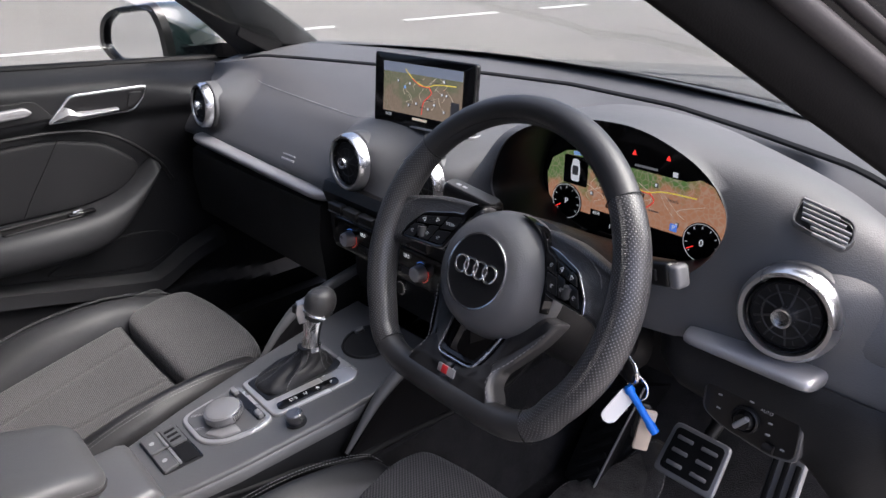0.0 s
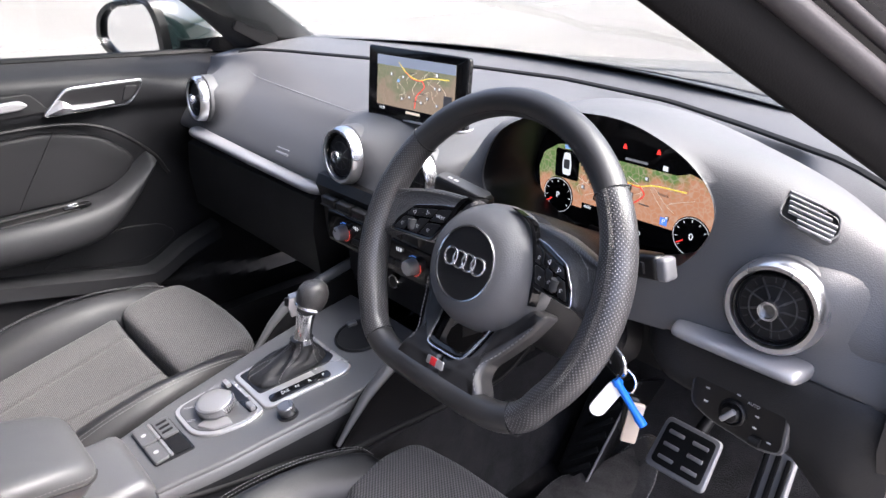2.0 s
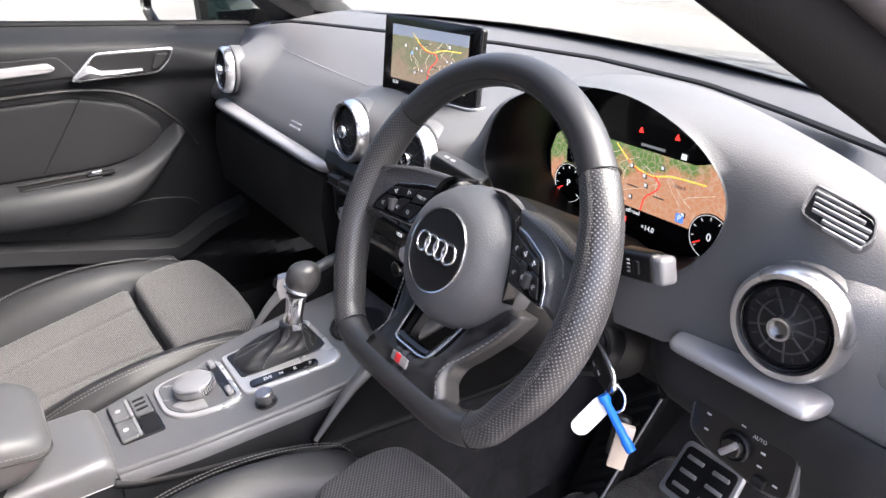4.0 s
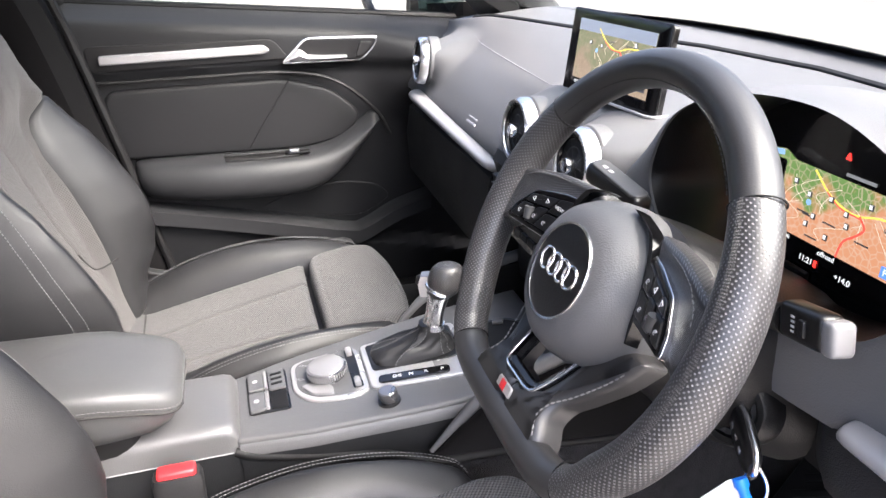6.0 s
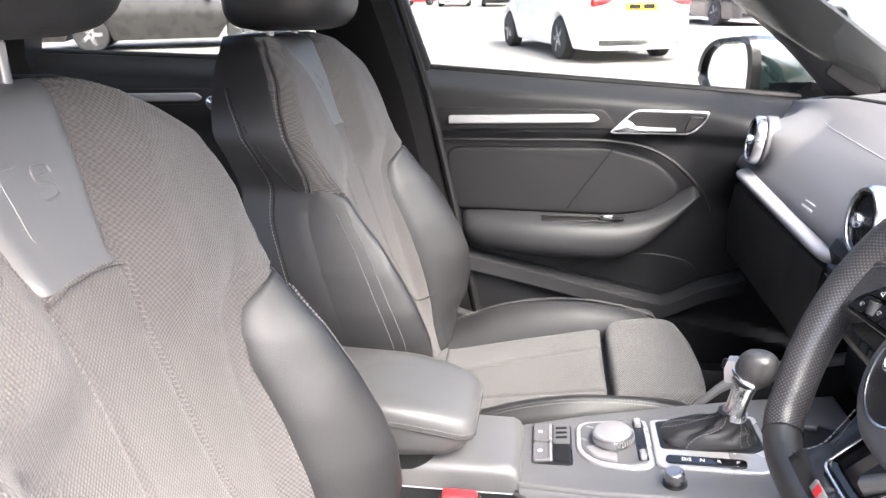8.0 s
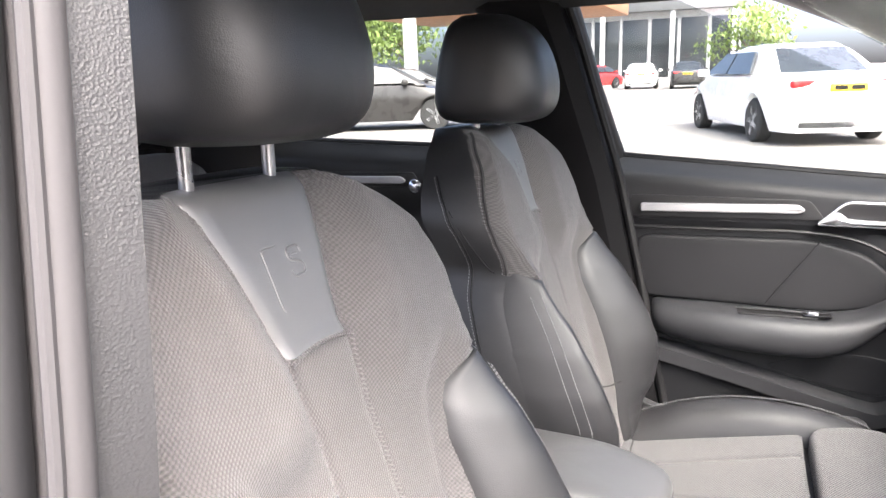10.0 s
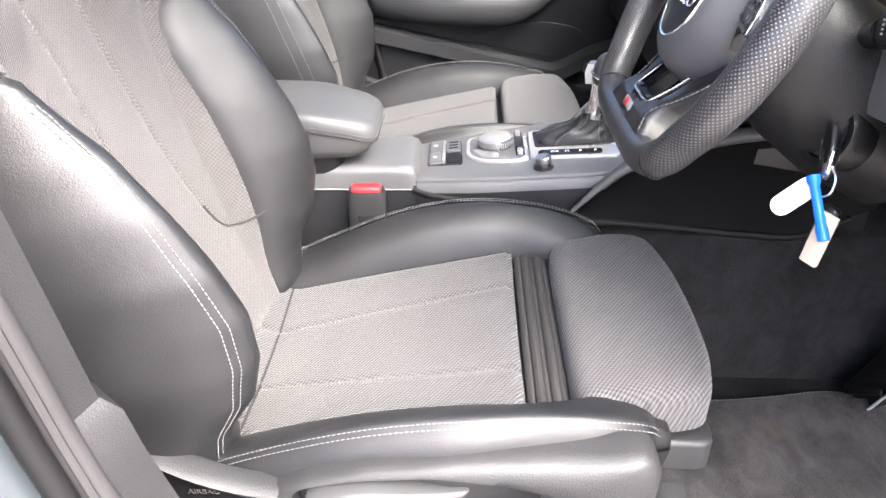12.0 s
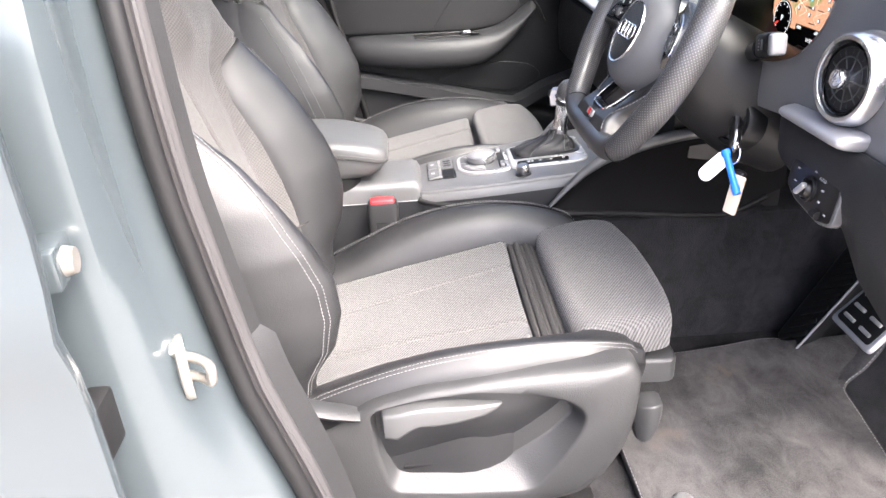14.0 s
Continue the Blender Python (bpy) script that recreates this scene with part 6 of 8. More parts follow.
def seat(cx, out, reach, label):
    """out: +1 or -1, the side of the door; reach: how far the thigh rest is drawn out."""
    BULK[out], BULK[-out] = (1.0, 0.80) if out > 0 else (0.80, 0.74)
    CREST[out], CREST[-out] = (0.62, 0.62) if out > 0 else (0.74, 0.82)
    B = Vector((cx, -0.25, 0.27))
    s = thing("front_seat", B, label, "car seat", "front seats")
    T = Matrix.Translation((cx, 0, 0))
    tall = 0.0 if out > 0 else 0.014

    def P(name, shape, mat, lab="", parent=None, angle=45):
        v, f, u = shape
        v = [(p[0], p[1], p[2] + tall * (smooth01((p[2] - 0.80) / 0.24) if p[2] < 1.09 else -1.0)) for p in v]
        return part(name, moved((v, f, u), T), mat, parent or s, lab, angle=angle)
    # cushion
    zc = lambda y: lerp1(y, (-0.50, -0.44, -0.30, -0.13, -0.06, 0.06), (0.440, 0.449, 0.478, 0.510, 0.525, 0.535))
    seam = lambda x, y: 0.0035 * math.exp(-((abs(x) - (0.080 - 0.03 * (-0.13 - y) / 0.32)) / 0.004) ** 2)
    P("cushion_base", pad(rounded([(-0.215, -0.50), (0.215, -0.50), (0.225, -0.2), (0.17, -0.055), (-0.17, -0.055), (-0.225, -0.2)], 0.04), lambda x, y: zc(y) - 0.018, 0.11, 0.02), M_LEATHER)
    def insert(u, v):
        y = -0.466 + v * 0.336
        w = 0.138 + 0.012 * v
        x = (2 * u - 1) * w
        e = min(1.0, min(u, 1 - u) * 2 * w / 0.008, (1 - v) * 0.336 / 0.008)
        return x, y, zc(y) + 0.010 * (abs(x) / 0.14) ** 2 - seam(x, y) - 0.007 * (1 - math.sqrt(1 - (1 - e) ** 2)) + 0.030 * max(0.0, (0.16 - v) / 0.16) ** 1.6
    ins = P("cushion_insert", sheet(insert, np.linspace(0, 1, 91), np.linspace(0, 1, 41), 0.03, (0, 0, -1)), M_CLOTH, "dark grey woven cloth")
    for sd in (-1, 1):
        P("insert_seam", stitches([(sd * (0.080 - 0.03 * k), -0.13 - 0.32 * k, zc(-0.13 - 0.32 * k) - 0.0022 + 0.010 * ((0.080 - 0.03 * k) / 0.14) ** 2 + 0.030 * max(0.0, (0.16 - (0.336 - 0.32 * k) / 0.336) / 0.16) ** 1.6) for k in np.linspace(0.03, 0.86, 16)], 0.0052, 0.0044, 0.0011), M_RIB, "", ins)
    P("rear_seam", tube([tuple(AR(insert(u, 0.125)) + AR((0, 0, -0.0006))) for u in np.linspace(0.02, 0.98, 30)], 0.0018, 6), M_CLOTH_DARK, "", ins)
    # thigh rest, and the pleated gusset behind it
    d = reach
    ext = rounded([(-0.152, -0.123 + d), (-0.160, -0.04 + d), (-0.150, 0.006 + d), (-0.08, 0.024 + d), (0, 0.028 + d), (0.08, 0.024 + d), (0.150, 0.006 + d), (0.160, -0.04 + d), (0.152, -0.123 + d)], 0.028, 6)
    P("thigh_rest", pad(ext, lambda x, y: 0.531 + 0.012 * math.sin(max(0, min(1, (y + 0.123 - d) / 0.11)) * math.pi / 2) - 0.35 * max(0, y - d + 0.02) ** 1.6 + 0.006 * (x / 0.15) ** 2, 0.050, 0.018, 5, 10), M_CLOTH, "dark grey woven cloth")
    P("thigh_rest_tray", pad(rounded([(-0.155, -0.10 + d), (0.155, -0.10 + d), (0.160, 0.016 + d), (-0.160, 0.016 + d)], 0.02), 0.486, 0.035, 0.006), M_GREY, "grey plastic tray")
    if reach > 0.01:
        for k in range(5):
            P("gusset_pleat", tube([(x, -0.122 + 0.008 * k, 0.506 + 0.004 * (k % 2)) for x in np.linspace(-0.150, 0.150, 12)], 0.0052, 8), M_CLOTH_DARK)
    # side bolsters of the cushion
    for sd in (-1, 1):
        top = [(-0.48, 0.462, 0.185), (-0.44, 0.497, 0.190), (-0.37, 0.530, 0.195), (-0.28, 0.556, 0.196), (-0.19, 0.566, 0.194), (-0.10, 0.562, 0.186), (-0.03, 0.547, 0.174), (-0.008, 0.530, 0.164)]
        if sd == out:
            top = [(y, z - 0.012, x) for y, z, x in top]
        else:
            top = [(y, z - lerp1(y, (-0.48, -0.37, -0.22, -0.1), (0.022, 0.022, 0.004, 0.0)), x) for y, z, x in top]
        R = []
        for y, z, x in [tuple(q) for q in spline(top, 30)]:
            xi = lerp1(y, (-0.46, -0.128, -0.02), (0.138, 0.148, 0.130))
            xo = lerp1(y, (-0.48, -0.2, -0.05, 0.0), (0.225, 0.228, 0.205, 0.180))
            zi = zc(y) - 0.004
            R.append([(sd * q[0], q[1], q[2]) for q in spline([(xi, y, zi - 0.03), (xi + 0.002, y, zi + 0.006), (xi + 0.4 * (x - xi), y, zi + 0.72 * (z - zi)), (x, y, z), (x + 0.45 * (xo - x), y, z - 0.006), (xo - 0.004, y, z - 0.028), (xo, y, zc(y) - 0.03), (xo - 0.02, y, zc(y) - 0.09), (xi + 0.02, y, zc(y) - 0.09)], 36, True)])
        c0, c1 = AR(R[0]).mean(0), AR(R[-1]).mean(0)
        R = [c0 + (AR(R[0]) - c0) * 0.5 + AR((0, -0.012, 0))] + R + [c1 + (AR(R[-1]) - c1) * 0.86 + AR((0, 0.010, 0)), c1 + (AR(R[-1]) - c1) * 0.55 + AR((0, 0.015, -0.002))]
        b = P("seat_bolster", loft(R), M_LEATHER, "smooth black leather side")
        line = [(sd * (x + 0.30 * 0.04), y, z + 0.0012) for y, z, x in [tuple(q) for q in spline(top, 60)]]
        P("bolster_stitching", join(stitches(line[3:]), stitches([(p[0] + sd * 0.007, p[1], p[2] - 0.001) for p in line[3:]])), M_STITCH, "", b)
    # backrest
    rings = []
    for z in np.linspace(0.43, 1.064, 56):
        w, th = back_w(z), lerp1(z, (0.43, 0.7, 0.95, 1.078), (0.12, 0.11, 0.085, 0.05))
        xs = np.linspace(-w, w, 33)
        front = [(x, back_face(x, z) - 0.006, z) for x in xs]
        rear = [(x, back_face(0.0, z) - th - 0.012 * (1 - (x / (w + 1e-6)) ** 2), z) for x in xs[::-1] * 0.97]
        rings.append(front + rear)
    P("backrest_shell", loft(rings), M_LEATHER, "black leather back and sides")
    # two seams run from the panel's corners down to a hook that meets the side
    st_x = lambda z: lerp1(z, (0.585, 0.60, 0.62, 0.66, 0.70, 0.77, 0.855, 0.905, 0.925, 1.05), (0.092, 0.078, 0.067, 0.056, 0.048, 0.042, 0.040, 0.045, 0.050, 0.088))
    stripe = lambda x, z: 0.0032 * math.exp(-((abs(x) - st_x(z)) / 0.0035) ** 2) * smooth01((z - 0.575) / 0.02)
    P("backrest_cloth", face_patch(lambda z: -back_edge(z), back_edge, 0.455, 1.0625, 71, 91, 0.008, stripe), M_CLOTH_UP, "dark grey woven cloth")
    for sd in (-1, 1):
        ribs = []
        for z in np.arange(0.612, 0.918, 0.0046):
            x = sd * (st_x(z) + 0.004)
            k = 0.55 + 0.45 * math.sin((z - 0.6) * 9.0)
            ribs.append(tube([(x - sd * 0.0034, back_face(x, z) + 0.0012, z + 0.0016), (x, back_face(x, z) + 0.0034, z), (x + sd * 0.006 * k, back_face(x, z) + 0.0030, z - 0.0030 * k)], [0.0004, 0.0011, 0.0005], 5))
        P("seam_ribs", join(*ribs), M_RIB, "raised pale threads along the seam")
        hook = spline([(sd * st_x(0.625), 0.625), (sd * 0.075, 0.602), (sd * 0.090, 0.586), (sd * 0.110, 0.580), (sd * 0.132, 0.584)], 30)
        P("seam_hook", tube([(x, back_face(x, z) + 0.0030, z) for x, z in hook], 0.0016, 6), M_CLOTH_DARK)
    panel = P("shoulder_panel", face_patch(lambda z: -panel_w(z), panel_w, 0.918, 1.0635, 31, 31, 0.013), M_PANELSHEEN, "smooth dark leather panel, coloured paler for its sheen, with an embossed mark")
    low_edge = [(x, back_face(x, 0.918) + 0.0055, 0.918 + 0.006 * (1 - (x / 0.048) ** 2)) for x in np.linspace(-0.047, 0.047, 20)]
    P("panel_seam", tube(low_edge, 0.0020, 8), M_CLOTH_UP, "", panel)
    emb = lambda pts, r: P("embossed_line", tube([(q[0], back_face(q[0], q[1]) + 0.0084, q[1]) for q in spline(pts, 36)], r, 8), M_PANELSHEEN, "", panel)
    emb([(0.004, 1.008), (0.022, 1.008), (0.026, 1.004), (0.026, 0.980), (0.026, 0.962), (0.024, 0.957)], 0.0012)
    emb([(-0.026, 0.998), (-0.024, 1.004), (-0.010, 1.004), (-0.006, 0.999), (-0.008, 0.994), (-0.020, 0.991), (-0.024, 0.987), (-0.022, 0.981), (-0.008, 0.980), (-0.004, 0.985)], 0.0016)
    emb([(-0.020, 0.998), (-0.011, 0.998), (-0.012, 0.994)], 0.0012)
    for sd in (-1, 1):
        # piping along the edge of the wing
        wing = [(sd * (back_w(z) - 0.0015), back_face(sd * (back_w(z) - 0.0015), z) + 0.001, z) for z in np.linspace(0.868, 1.058, 40)]
        P("wing_piping", tube(wing, 0.0024, 8), M_CLOTH_DARK, "piped edge of the shoulder wing")
        P("wing_stitching", stitches([(x + sd * 0.001, y - 0.006, z) for x, y, z in wing], r=0.0006), M_STITCH)
        f0 = (lambda z: back_edge(z) - 0.002) if sd > 0 else (lambda z: -back_w(z) + 0.004)
        f1 = (lambda z: back_w(z) - 0.004) if sd > 0 else (lambda z: -back_edge(z) + 0.002)
        bb = P("back_bolster", face_patch(f0, f1, 0.462, 0.872, 21, 60, 0.013, None, 0.6), M_LEATHER, "smooth black leather side")
        crest = lambda z: back_edge(z) - 0.03 + (CREST[sd] + 0.10) * (back_w(z) - back_edge(z) + 0.03)
        ln = [(sd * crest(z), back_face(sd * crest(z), z) + 0.0100, z) for z in np.linspace(0.48, 0.845, 60)]
        P("bolster_stitching", join(stitches(ln, r=0.0007), stitches([(p[0] - sd * 0.004, back_face(p[0] - sd * 0.004, p[2]) + 0.0103, p[2]) for p in ln], r=0.0006)), M_STITCH, "", bb)
        # seams on the flank, between the front edge and the back
        def flank(z, f):
            w = back_w(z)
            th = lerp1(z, (0.43, 0.7, 0.95, 1.078), (0.12, 0.11, 0.085, 0.05))
            y0, y1 = back_face(w, z) if sd > 0 else back_face(-w, z), back_face(0.0, z) - th
            return sd * (w * (1 - 0.03 * f) + 0.0006), y0 - 0.006 + f * (y1 - y0), z
        sline = [flank(z, lerp1(z, (0.50, 0.56, 0.62, 0.75, 0.88, 0.96, 1.0), (0.10, 0.22, 0.30, 0.36, 0.40, 0.52, 0.66))) for z in np.linspace(0.50, 1.0, 60)]
        P("side_seam", tube(sline, 0.0016, 6), M_RUBBER)
        P("side_stitching", stitches([(p[0] + sd * 0.0006, p[1] - 0.005, p[2]) for p in sline], r=0.0006), M_STITCH)
        wl = spline([flank(z, f) for z, f in ((0.870, 0.0), (0.874, 0.10), (0.890, 0.24), (0.92, 0.36), (0.955, 0.47))], 30)
        P("wing_seam", tube(wl, 0.0014, 6), M_RUBBER)
    # head restraint
    hr = []
    for z, w, y0, y1 in ((1.098, 0.070, -0.705, -0.60), (1.106, 0.094, -0.735, -0.575), (1.128, 0.108, -0.748, -0.558), (1.17, 0.111, -0.745, -0.556), (1.22, 0.107, -0.735, -0.572), (1.255, 0.094, -0.722, -0.598), (1.27, 0.07, -0.705, -0.625)):
        c, dpt = (y0 + y1) / 2, (y1 - y0) / 2
        hr.append([(w * math.copysign(abs(math.cos(a)) ** 0.55, math.cos(a)), c + dpt * math.copysign(abs(math.sin(a)) ** 0.7, math.sin(a)) * (1 - 0.25 * abs(math.cos(a)) ** 3), z) for a in np.linspace(0, 2 * math.pi, 44, endpoint=False)])
    hr = [[tuple(spline([hr[j][i] for j in range(7)], 20)[k]) for i in range(44)] for k in range(20)]
    head = P("head_restraint", loft(hr), M_LEATHER, "black leather head restraint")
    for sd in (-1, 1):
        P("post", tube([(sd * 0.056, -0.672, 1.00), (sd * 0.056, -0.672, 1.12)], 0.0062, 14), M_KNOBSIDE, "dull chrome post", head)
        P("post_collar", moved(lathe([(0.007, 0.008), (0.013, 0.007), (0.016, 0.0), (0.016, -0.012)], 20), at(sd * 0.056, -0.672, 1.038)), M_SATIN, "", head)
    # moulded side trim with lever on the door side
    cc = AR((-0.215, 0.455))
    tt = np.linspace(0, 2 * math.pi, 200, endpoint=False)

    def polar(poly, r):
        """An outline as seen from the middle of the recess, at even angles."""
        q = AR(rounded(poly, r, 8)) - cc
        q = np.r_[q, q[:1]]
        fine = np.concatenate([np.linspace(q[i], q[i + 1], 12, endpoint=False) for i in range(len(q) - 1)])
        an = np.arctan2(fine[:, 1], fine[:, 0]) % (2 * math.pi)
        o = np.argsort(an)
        rad = np.interp(tt, an[o], np.linalg.norm(fine, axis=1)[o], period=2 * math.pi)
        return np.stack([cc[0] + rad * np.cos(tt), cc[1] + rad * np.sin(tt)], 1)

    edge = polar([(-0.455, 0.452), (-0.40, 0.474), (-0.372, 0.492), (-0.335, 0.510), (-0.28, 0.524), (-0.203, 0.531), (-0.136, 0.533), (-0.073, 0.532), (-0.026, 0.536), (-0.013, 0.512), (-0.016, 0.456), (-0.027, 0.407), (-0.05, 0.364), (-0.080, 0.334), (-0.146, 0.319), (-0.345, 0.321), (-0.43, 0.345), (-0.47, 0.40)], 0.012)
    lipo = polar([(-0.345, 0.502), (-0.288, 0.515), (-0.219, 0.520), (-0.150, 0.511), (-0.106, 0.495), (-0.084, 0.474), (-0.090, 0.448), (-0.116, 0.402), (-0.150, 0.360), (-0.238, 0.364), (-0.324, 0.374), (-0.336, 0.438)], 0.012)
    deep = polar([(-0.336, 0.497), (-0.288, 0.510), (-0.219, 0.515), (-0.150, 0.506), (-0.110, 0.490), (-0.093, 0.462), (-0.125, 0.429), (-0.170, 0.397), (-0.255, 0.396), (-0.312, 0.392), (-0.326, 0.42)], 0.006)
    even = lambda p: sum(np.roll(p, k, 0) for k in range(-2, 3)) / 5
    lipo, deep = even(lipo), even(deep)
    lay = lambda pts, x: [(out * (0.228 + x), float(p[0]), float(p[1])) for p in pts]
    mixp = lambda k: lipo + (edge - lipo) * k
    body = [lay(edge, -0.035), lay(edge, -0.012), lay(mixp(0.93), 0.000), lay(mixp(0.75), 0.006), lay(mixp(0.4), 0.011), lay(mixp(0.07), 0.012), lay(mixp(0.02), 0.011), lay(lipo, 0.008), lay(deep + (lipo - deep) * 0.10, -0.013), lay(deep, -0.0145), lay(cc + (deep - cc) * 0.96, -0.0155)]
    shell = P("side_trim", loft(body), M_GREY, "grey moulded plastic side with a recess", None, 50)
    P("recess_floor", loft([lay(cc + (deep - cc) * 0.99, -0.020), lay(cc + (deep - cc) * 0.97, -0.0148), lay(cc + (deep - cc) * 0.5, -0.0152), lay(cc + (deep - cc) * 0.02, -0.0154)]), M_GREY, "darker floor of the recess", shell)
    P("guide_groove", moved(rbox(0.002, 0.006, 0.070, 0.001), at(out * 0.2135, -0.203, 0.466, -4, 0, 0)), M_RUBBER, "", shell)
    lv = []
    for y, z0, z1, dx in ((-0.331, 0.480, 0.498, 0.018), (-0.327, 0.468, 0.504, 0.026), (-0.312, 0.468, 0.507, 0.030), (-0.296, 0.478, 0.509, 0.028), (-0.285, 0.482, 0.510, 0.027), (-0.268, 0.479, 0.509, 0.025), (-0.24, 0.478, 0.504, 0.020), (-0.208, 0.480, 0.499, 0.013), (-0.192, 0.485, 0.497, 0.007), (-0.186, 0.489, 0.495, 0.002)):
        lv.append([(out * (0.228 + q[0]), y, q[1]) for q in rounded([(-0.012, z0), (dx, z0 + 0.004), (dx * 0.9, z1), (-0.012, z1)], 0.005, 4)])
    P("height_lever", loft(lv), M_LEVER, "grey seat height lever, coloured paler for side light", shell)
    P("lever_hub", moved(lathe([(0.0, 0.020), (0.022, 0.018), (0.026, 0.0)], 24), at(out * 0.206, -0.298, 0.462, 0, out * 90, 0)), M_GREY, "", shell)
    P("slot", moved(rbox(0.010, 0.058, 0.010, 0.004), at(out * 0.2175, -0.283, 0.397, 3, 0, 0)), M_RUBBER, "", shell)
    arm_ = spline([(-0.485, 0.548, 0.002), (-0.455, 0.526, 0.0035), (-0.425, 0.508, 0.0045), (-0.39, 0.495, 0.0055), (-0.355, 0.489, 0.004)], 16)
    P("airbag_arm", loft([[(out * (0.216 + q[0]), y, z + 0.004 + q[1]) for q in rounded([(0.0, -w), (0.024, -w), (0.028, w * 0.3), (0.018, w), (0.0, w)], 0.003, 3)] for y, z, w in [tuple(q) for q in arm_]]), M_GREY, "grey arm over the airbag flap")
    P("airbag_flap", loft([[(out * (0.214 + dx), y, z) for y, z in ((-0.50, 0.43), (-0.45, 0.448), (-0.372, 0.486), (-0.372, 0.498), (-0.41, 0.507), (-0.45, 0.527), (-0.50, 0.557))] for dx in (0.0, 0.012, 0.016)]), M_PLASTIC, "black flap marked airbag")
    if out > 0:
        lettering("lettering", "AIRBAG", 0.0085, s.matrix_basis.inverted() @ Matrix.Translation((cx + 0.2315, -0.425, 0.489)) @ Matrix(((0, 0, 1, 0), (1, 0, 0, 0), (0, 1, 0, 0), (0, 0, 0, 1))), M_CONSOLE, s)
    for sx in (-0.19, 0.19):
        rail = P("seat_rail", moved(rbox(0.03, 0.43, 0.022, 0.004), at(sx, -0.27, 0.280)), M_RUBBER)
        P("rail_end", moved(rbox(0.020, 0.060, 0.008, 0.002), at(sx + 0.010 * out, -0.085, 0.283)), M_ALU, "bright steel rail end", rail)
    P("seat_frame", moved(rbox(0.38, 0.40, 0.09, 0.02), at(0, -0.25, 0.36)), M_RUBBER)
    if out > 0:
        P("slide_grip", loft([[(0.19 + q[0], y, q[1]) for q in rounded([(-0.02, z0), (w, z0 + 0.003), (w, z1), (-0.02, z1 + 0.003)], 0.003, 4)] for y, z0, z1, w in ((-0.010, 0.418, 0.430, 0.0), (-0.004, 0.384, 0.440, 0.003), (0.004, 0.382, 0.443, 0.010), (0.012, 0.388, 0.444, 0.011), (0.021, 0.400, 0.444, 0.008), (0.027, 0.418, 0.440, 0.002))], cap=True), M_GREY, "grey seat adjuster grip")
    return s


driver = seat(0.338, 1, 0.040, "driver's sports seat in dark woven cloth and black leather")
passenger = seat(-0.352, -1, 0.002, "passenger's sports seat in dark woven cloth and black leather")

# rear bench: cushion, two backs and head restraints
rb = thing("rear_bench", (0, -1.25, 0.27), "dark cloth rear bench seat", "bench seat")
part("bench_cushion", moved(pad(rrect(1.30, 0.50, 0.05), lambda x, y: 0.50 + 0.02 * math.cos(x * 5), 0.20, 0.03), at(0, -1.10, 0)), M_CLOTH, rb)
for x0, x1 in ((-0.66, -0.02), (-0.015, 0.66)):
    rows = []
    for k in np.linspace(0, 1, 14):
        z, y = 0.47 + 0.53 * k, -1.30 - 0.28 * k
        r = 0.05 * max(0.0, (k - 0.85) / 0.15) ** 2
        rows.append([(x, y + 0.03 * math.cos((x - (x0 + x1) / 2) * 4.0) - r * 0.6, z) for x in np.linspace(x0 + r, x1 - r, 15)] + [(x, y - 0.10 + r * 0.4, z) for x in np.linspace(x1 - r, x0 + r, 15)])
    part("bench_back", loft(rows), M_CLOTH_UP, rb, angle=60)
for x in (-0.36, 0.36):
    hd = part("rear_headrest", moved(loft([[(w * math.copysign(abs(math.cos(a)) ** 0.6, math.cos(a)), d * math.sin(a), z) for a in np.linspace(0, 2 * math.pi, 28, endpoint=False)] for z, w, d in ((0.0, 0.09, 0.03), (0.02, 0.118, 0.048), (0.08, 0.122, 0.052), (0.13, 0.11, 0.045), (0.15, 0.08, 0.028))]), at(x, -1.60, 1.015)), M_LEATHER, rb)

# ---- centre console ----

con = thing("centre_console", (0, -0.15, 0.27), "black centre console with silver gear surround", "centre console")
CPL = Matrix.Translation((0, 0, 0.597)) @ pose(0, 0, 0, math.degrees(math.atan(0.13)), 0, 0)   # console plane, origin at y = 0
CZ = lambda y: 0.597 + 0.13 * y
c_half = lambda y: lerp1(y, (-0.30, -0.265, -0.18, -0.06, 0.0, 0.06, 0.15), (0.058, 0.062, 0.082, 0.100, 0.107, 0.112, 0.116))
top = [(c_half(y), y * 1.0084) for y in np.linspace(-0.266, 0.15, 24)]
top = rounded([(-x - 0.010 * min(1.0, -y / 0.27 if y < 0 else 0), y) for x, y in top] + top[::-1], 0.005)
part("top_panel", moved(pad(top, 0.0, 0.02, 0.005), CPL), M_CONSOLE, con)
flank, side = [], []
for y in np.linspace(-0.262, 0.05, 16):
    w, z = c_half(y), CZ(y)
    flank.append([(w - 0.012, y, z - 0.004), (w - 0.001, y, z - 0.005), (w + 0.0025, y, z - 0.010), (w + 0.0045, y, z - 0.021), (w - 0.012, y, z - 0.021)])
    side.append([(w + 0.0035, y, z - 0.0205), (w + 0.009, y, z - 0.05), (w + 0.015, y, 0.42), (w + 0.03, y, 0.30), (-w - 0.03, y, 0.30), (-w - 0.015, y, 0.42), (-w - 0.009, y, z - 0.05), (-w - 0.0035, y, z - 0.0205)])
for s in (1, -1):
    part("flank", loft([[(s * x, y, z) for x, y, z in r] for r in flank]), M_CONSOLE, con, angle=60)
part("body", loft(side), M_DOOR, con, "black grained console body", angle=50)
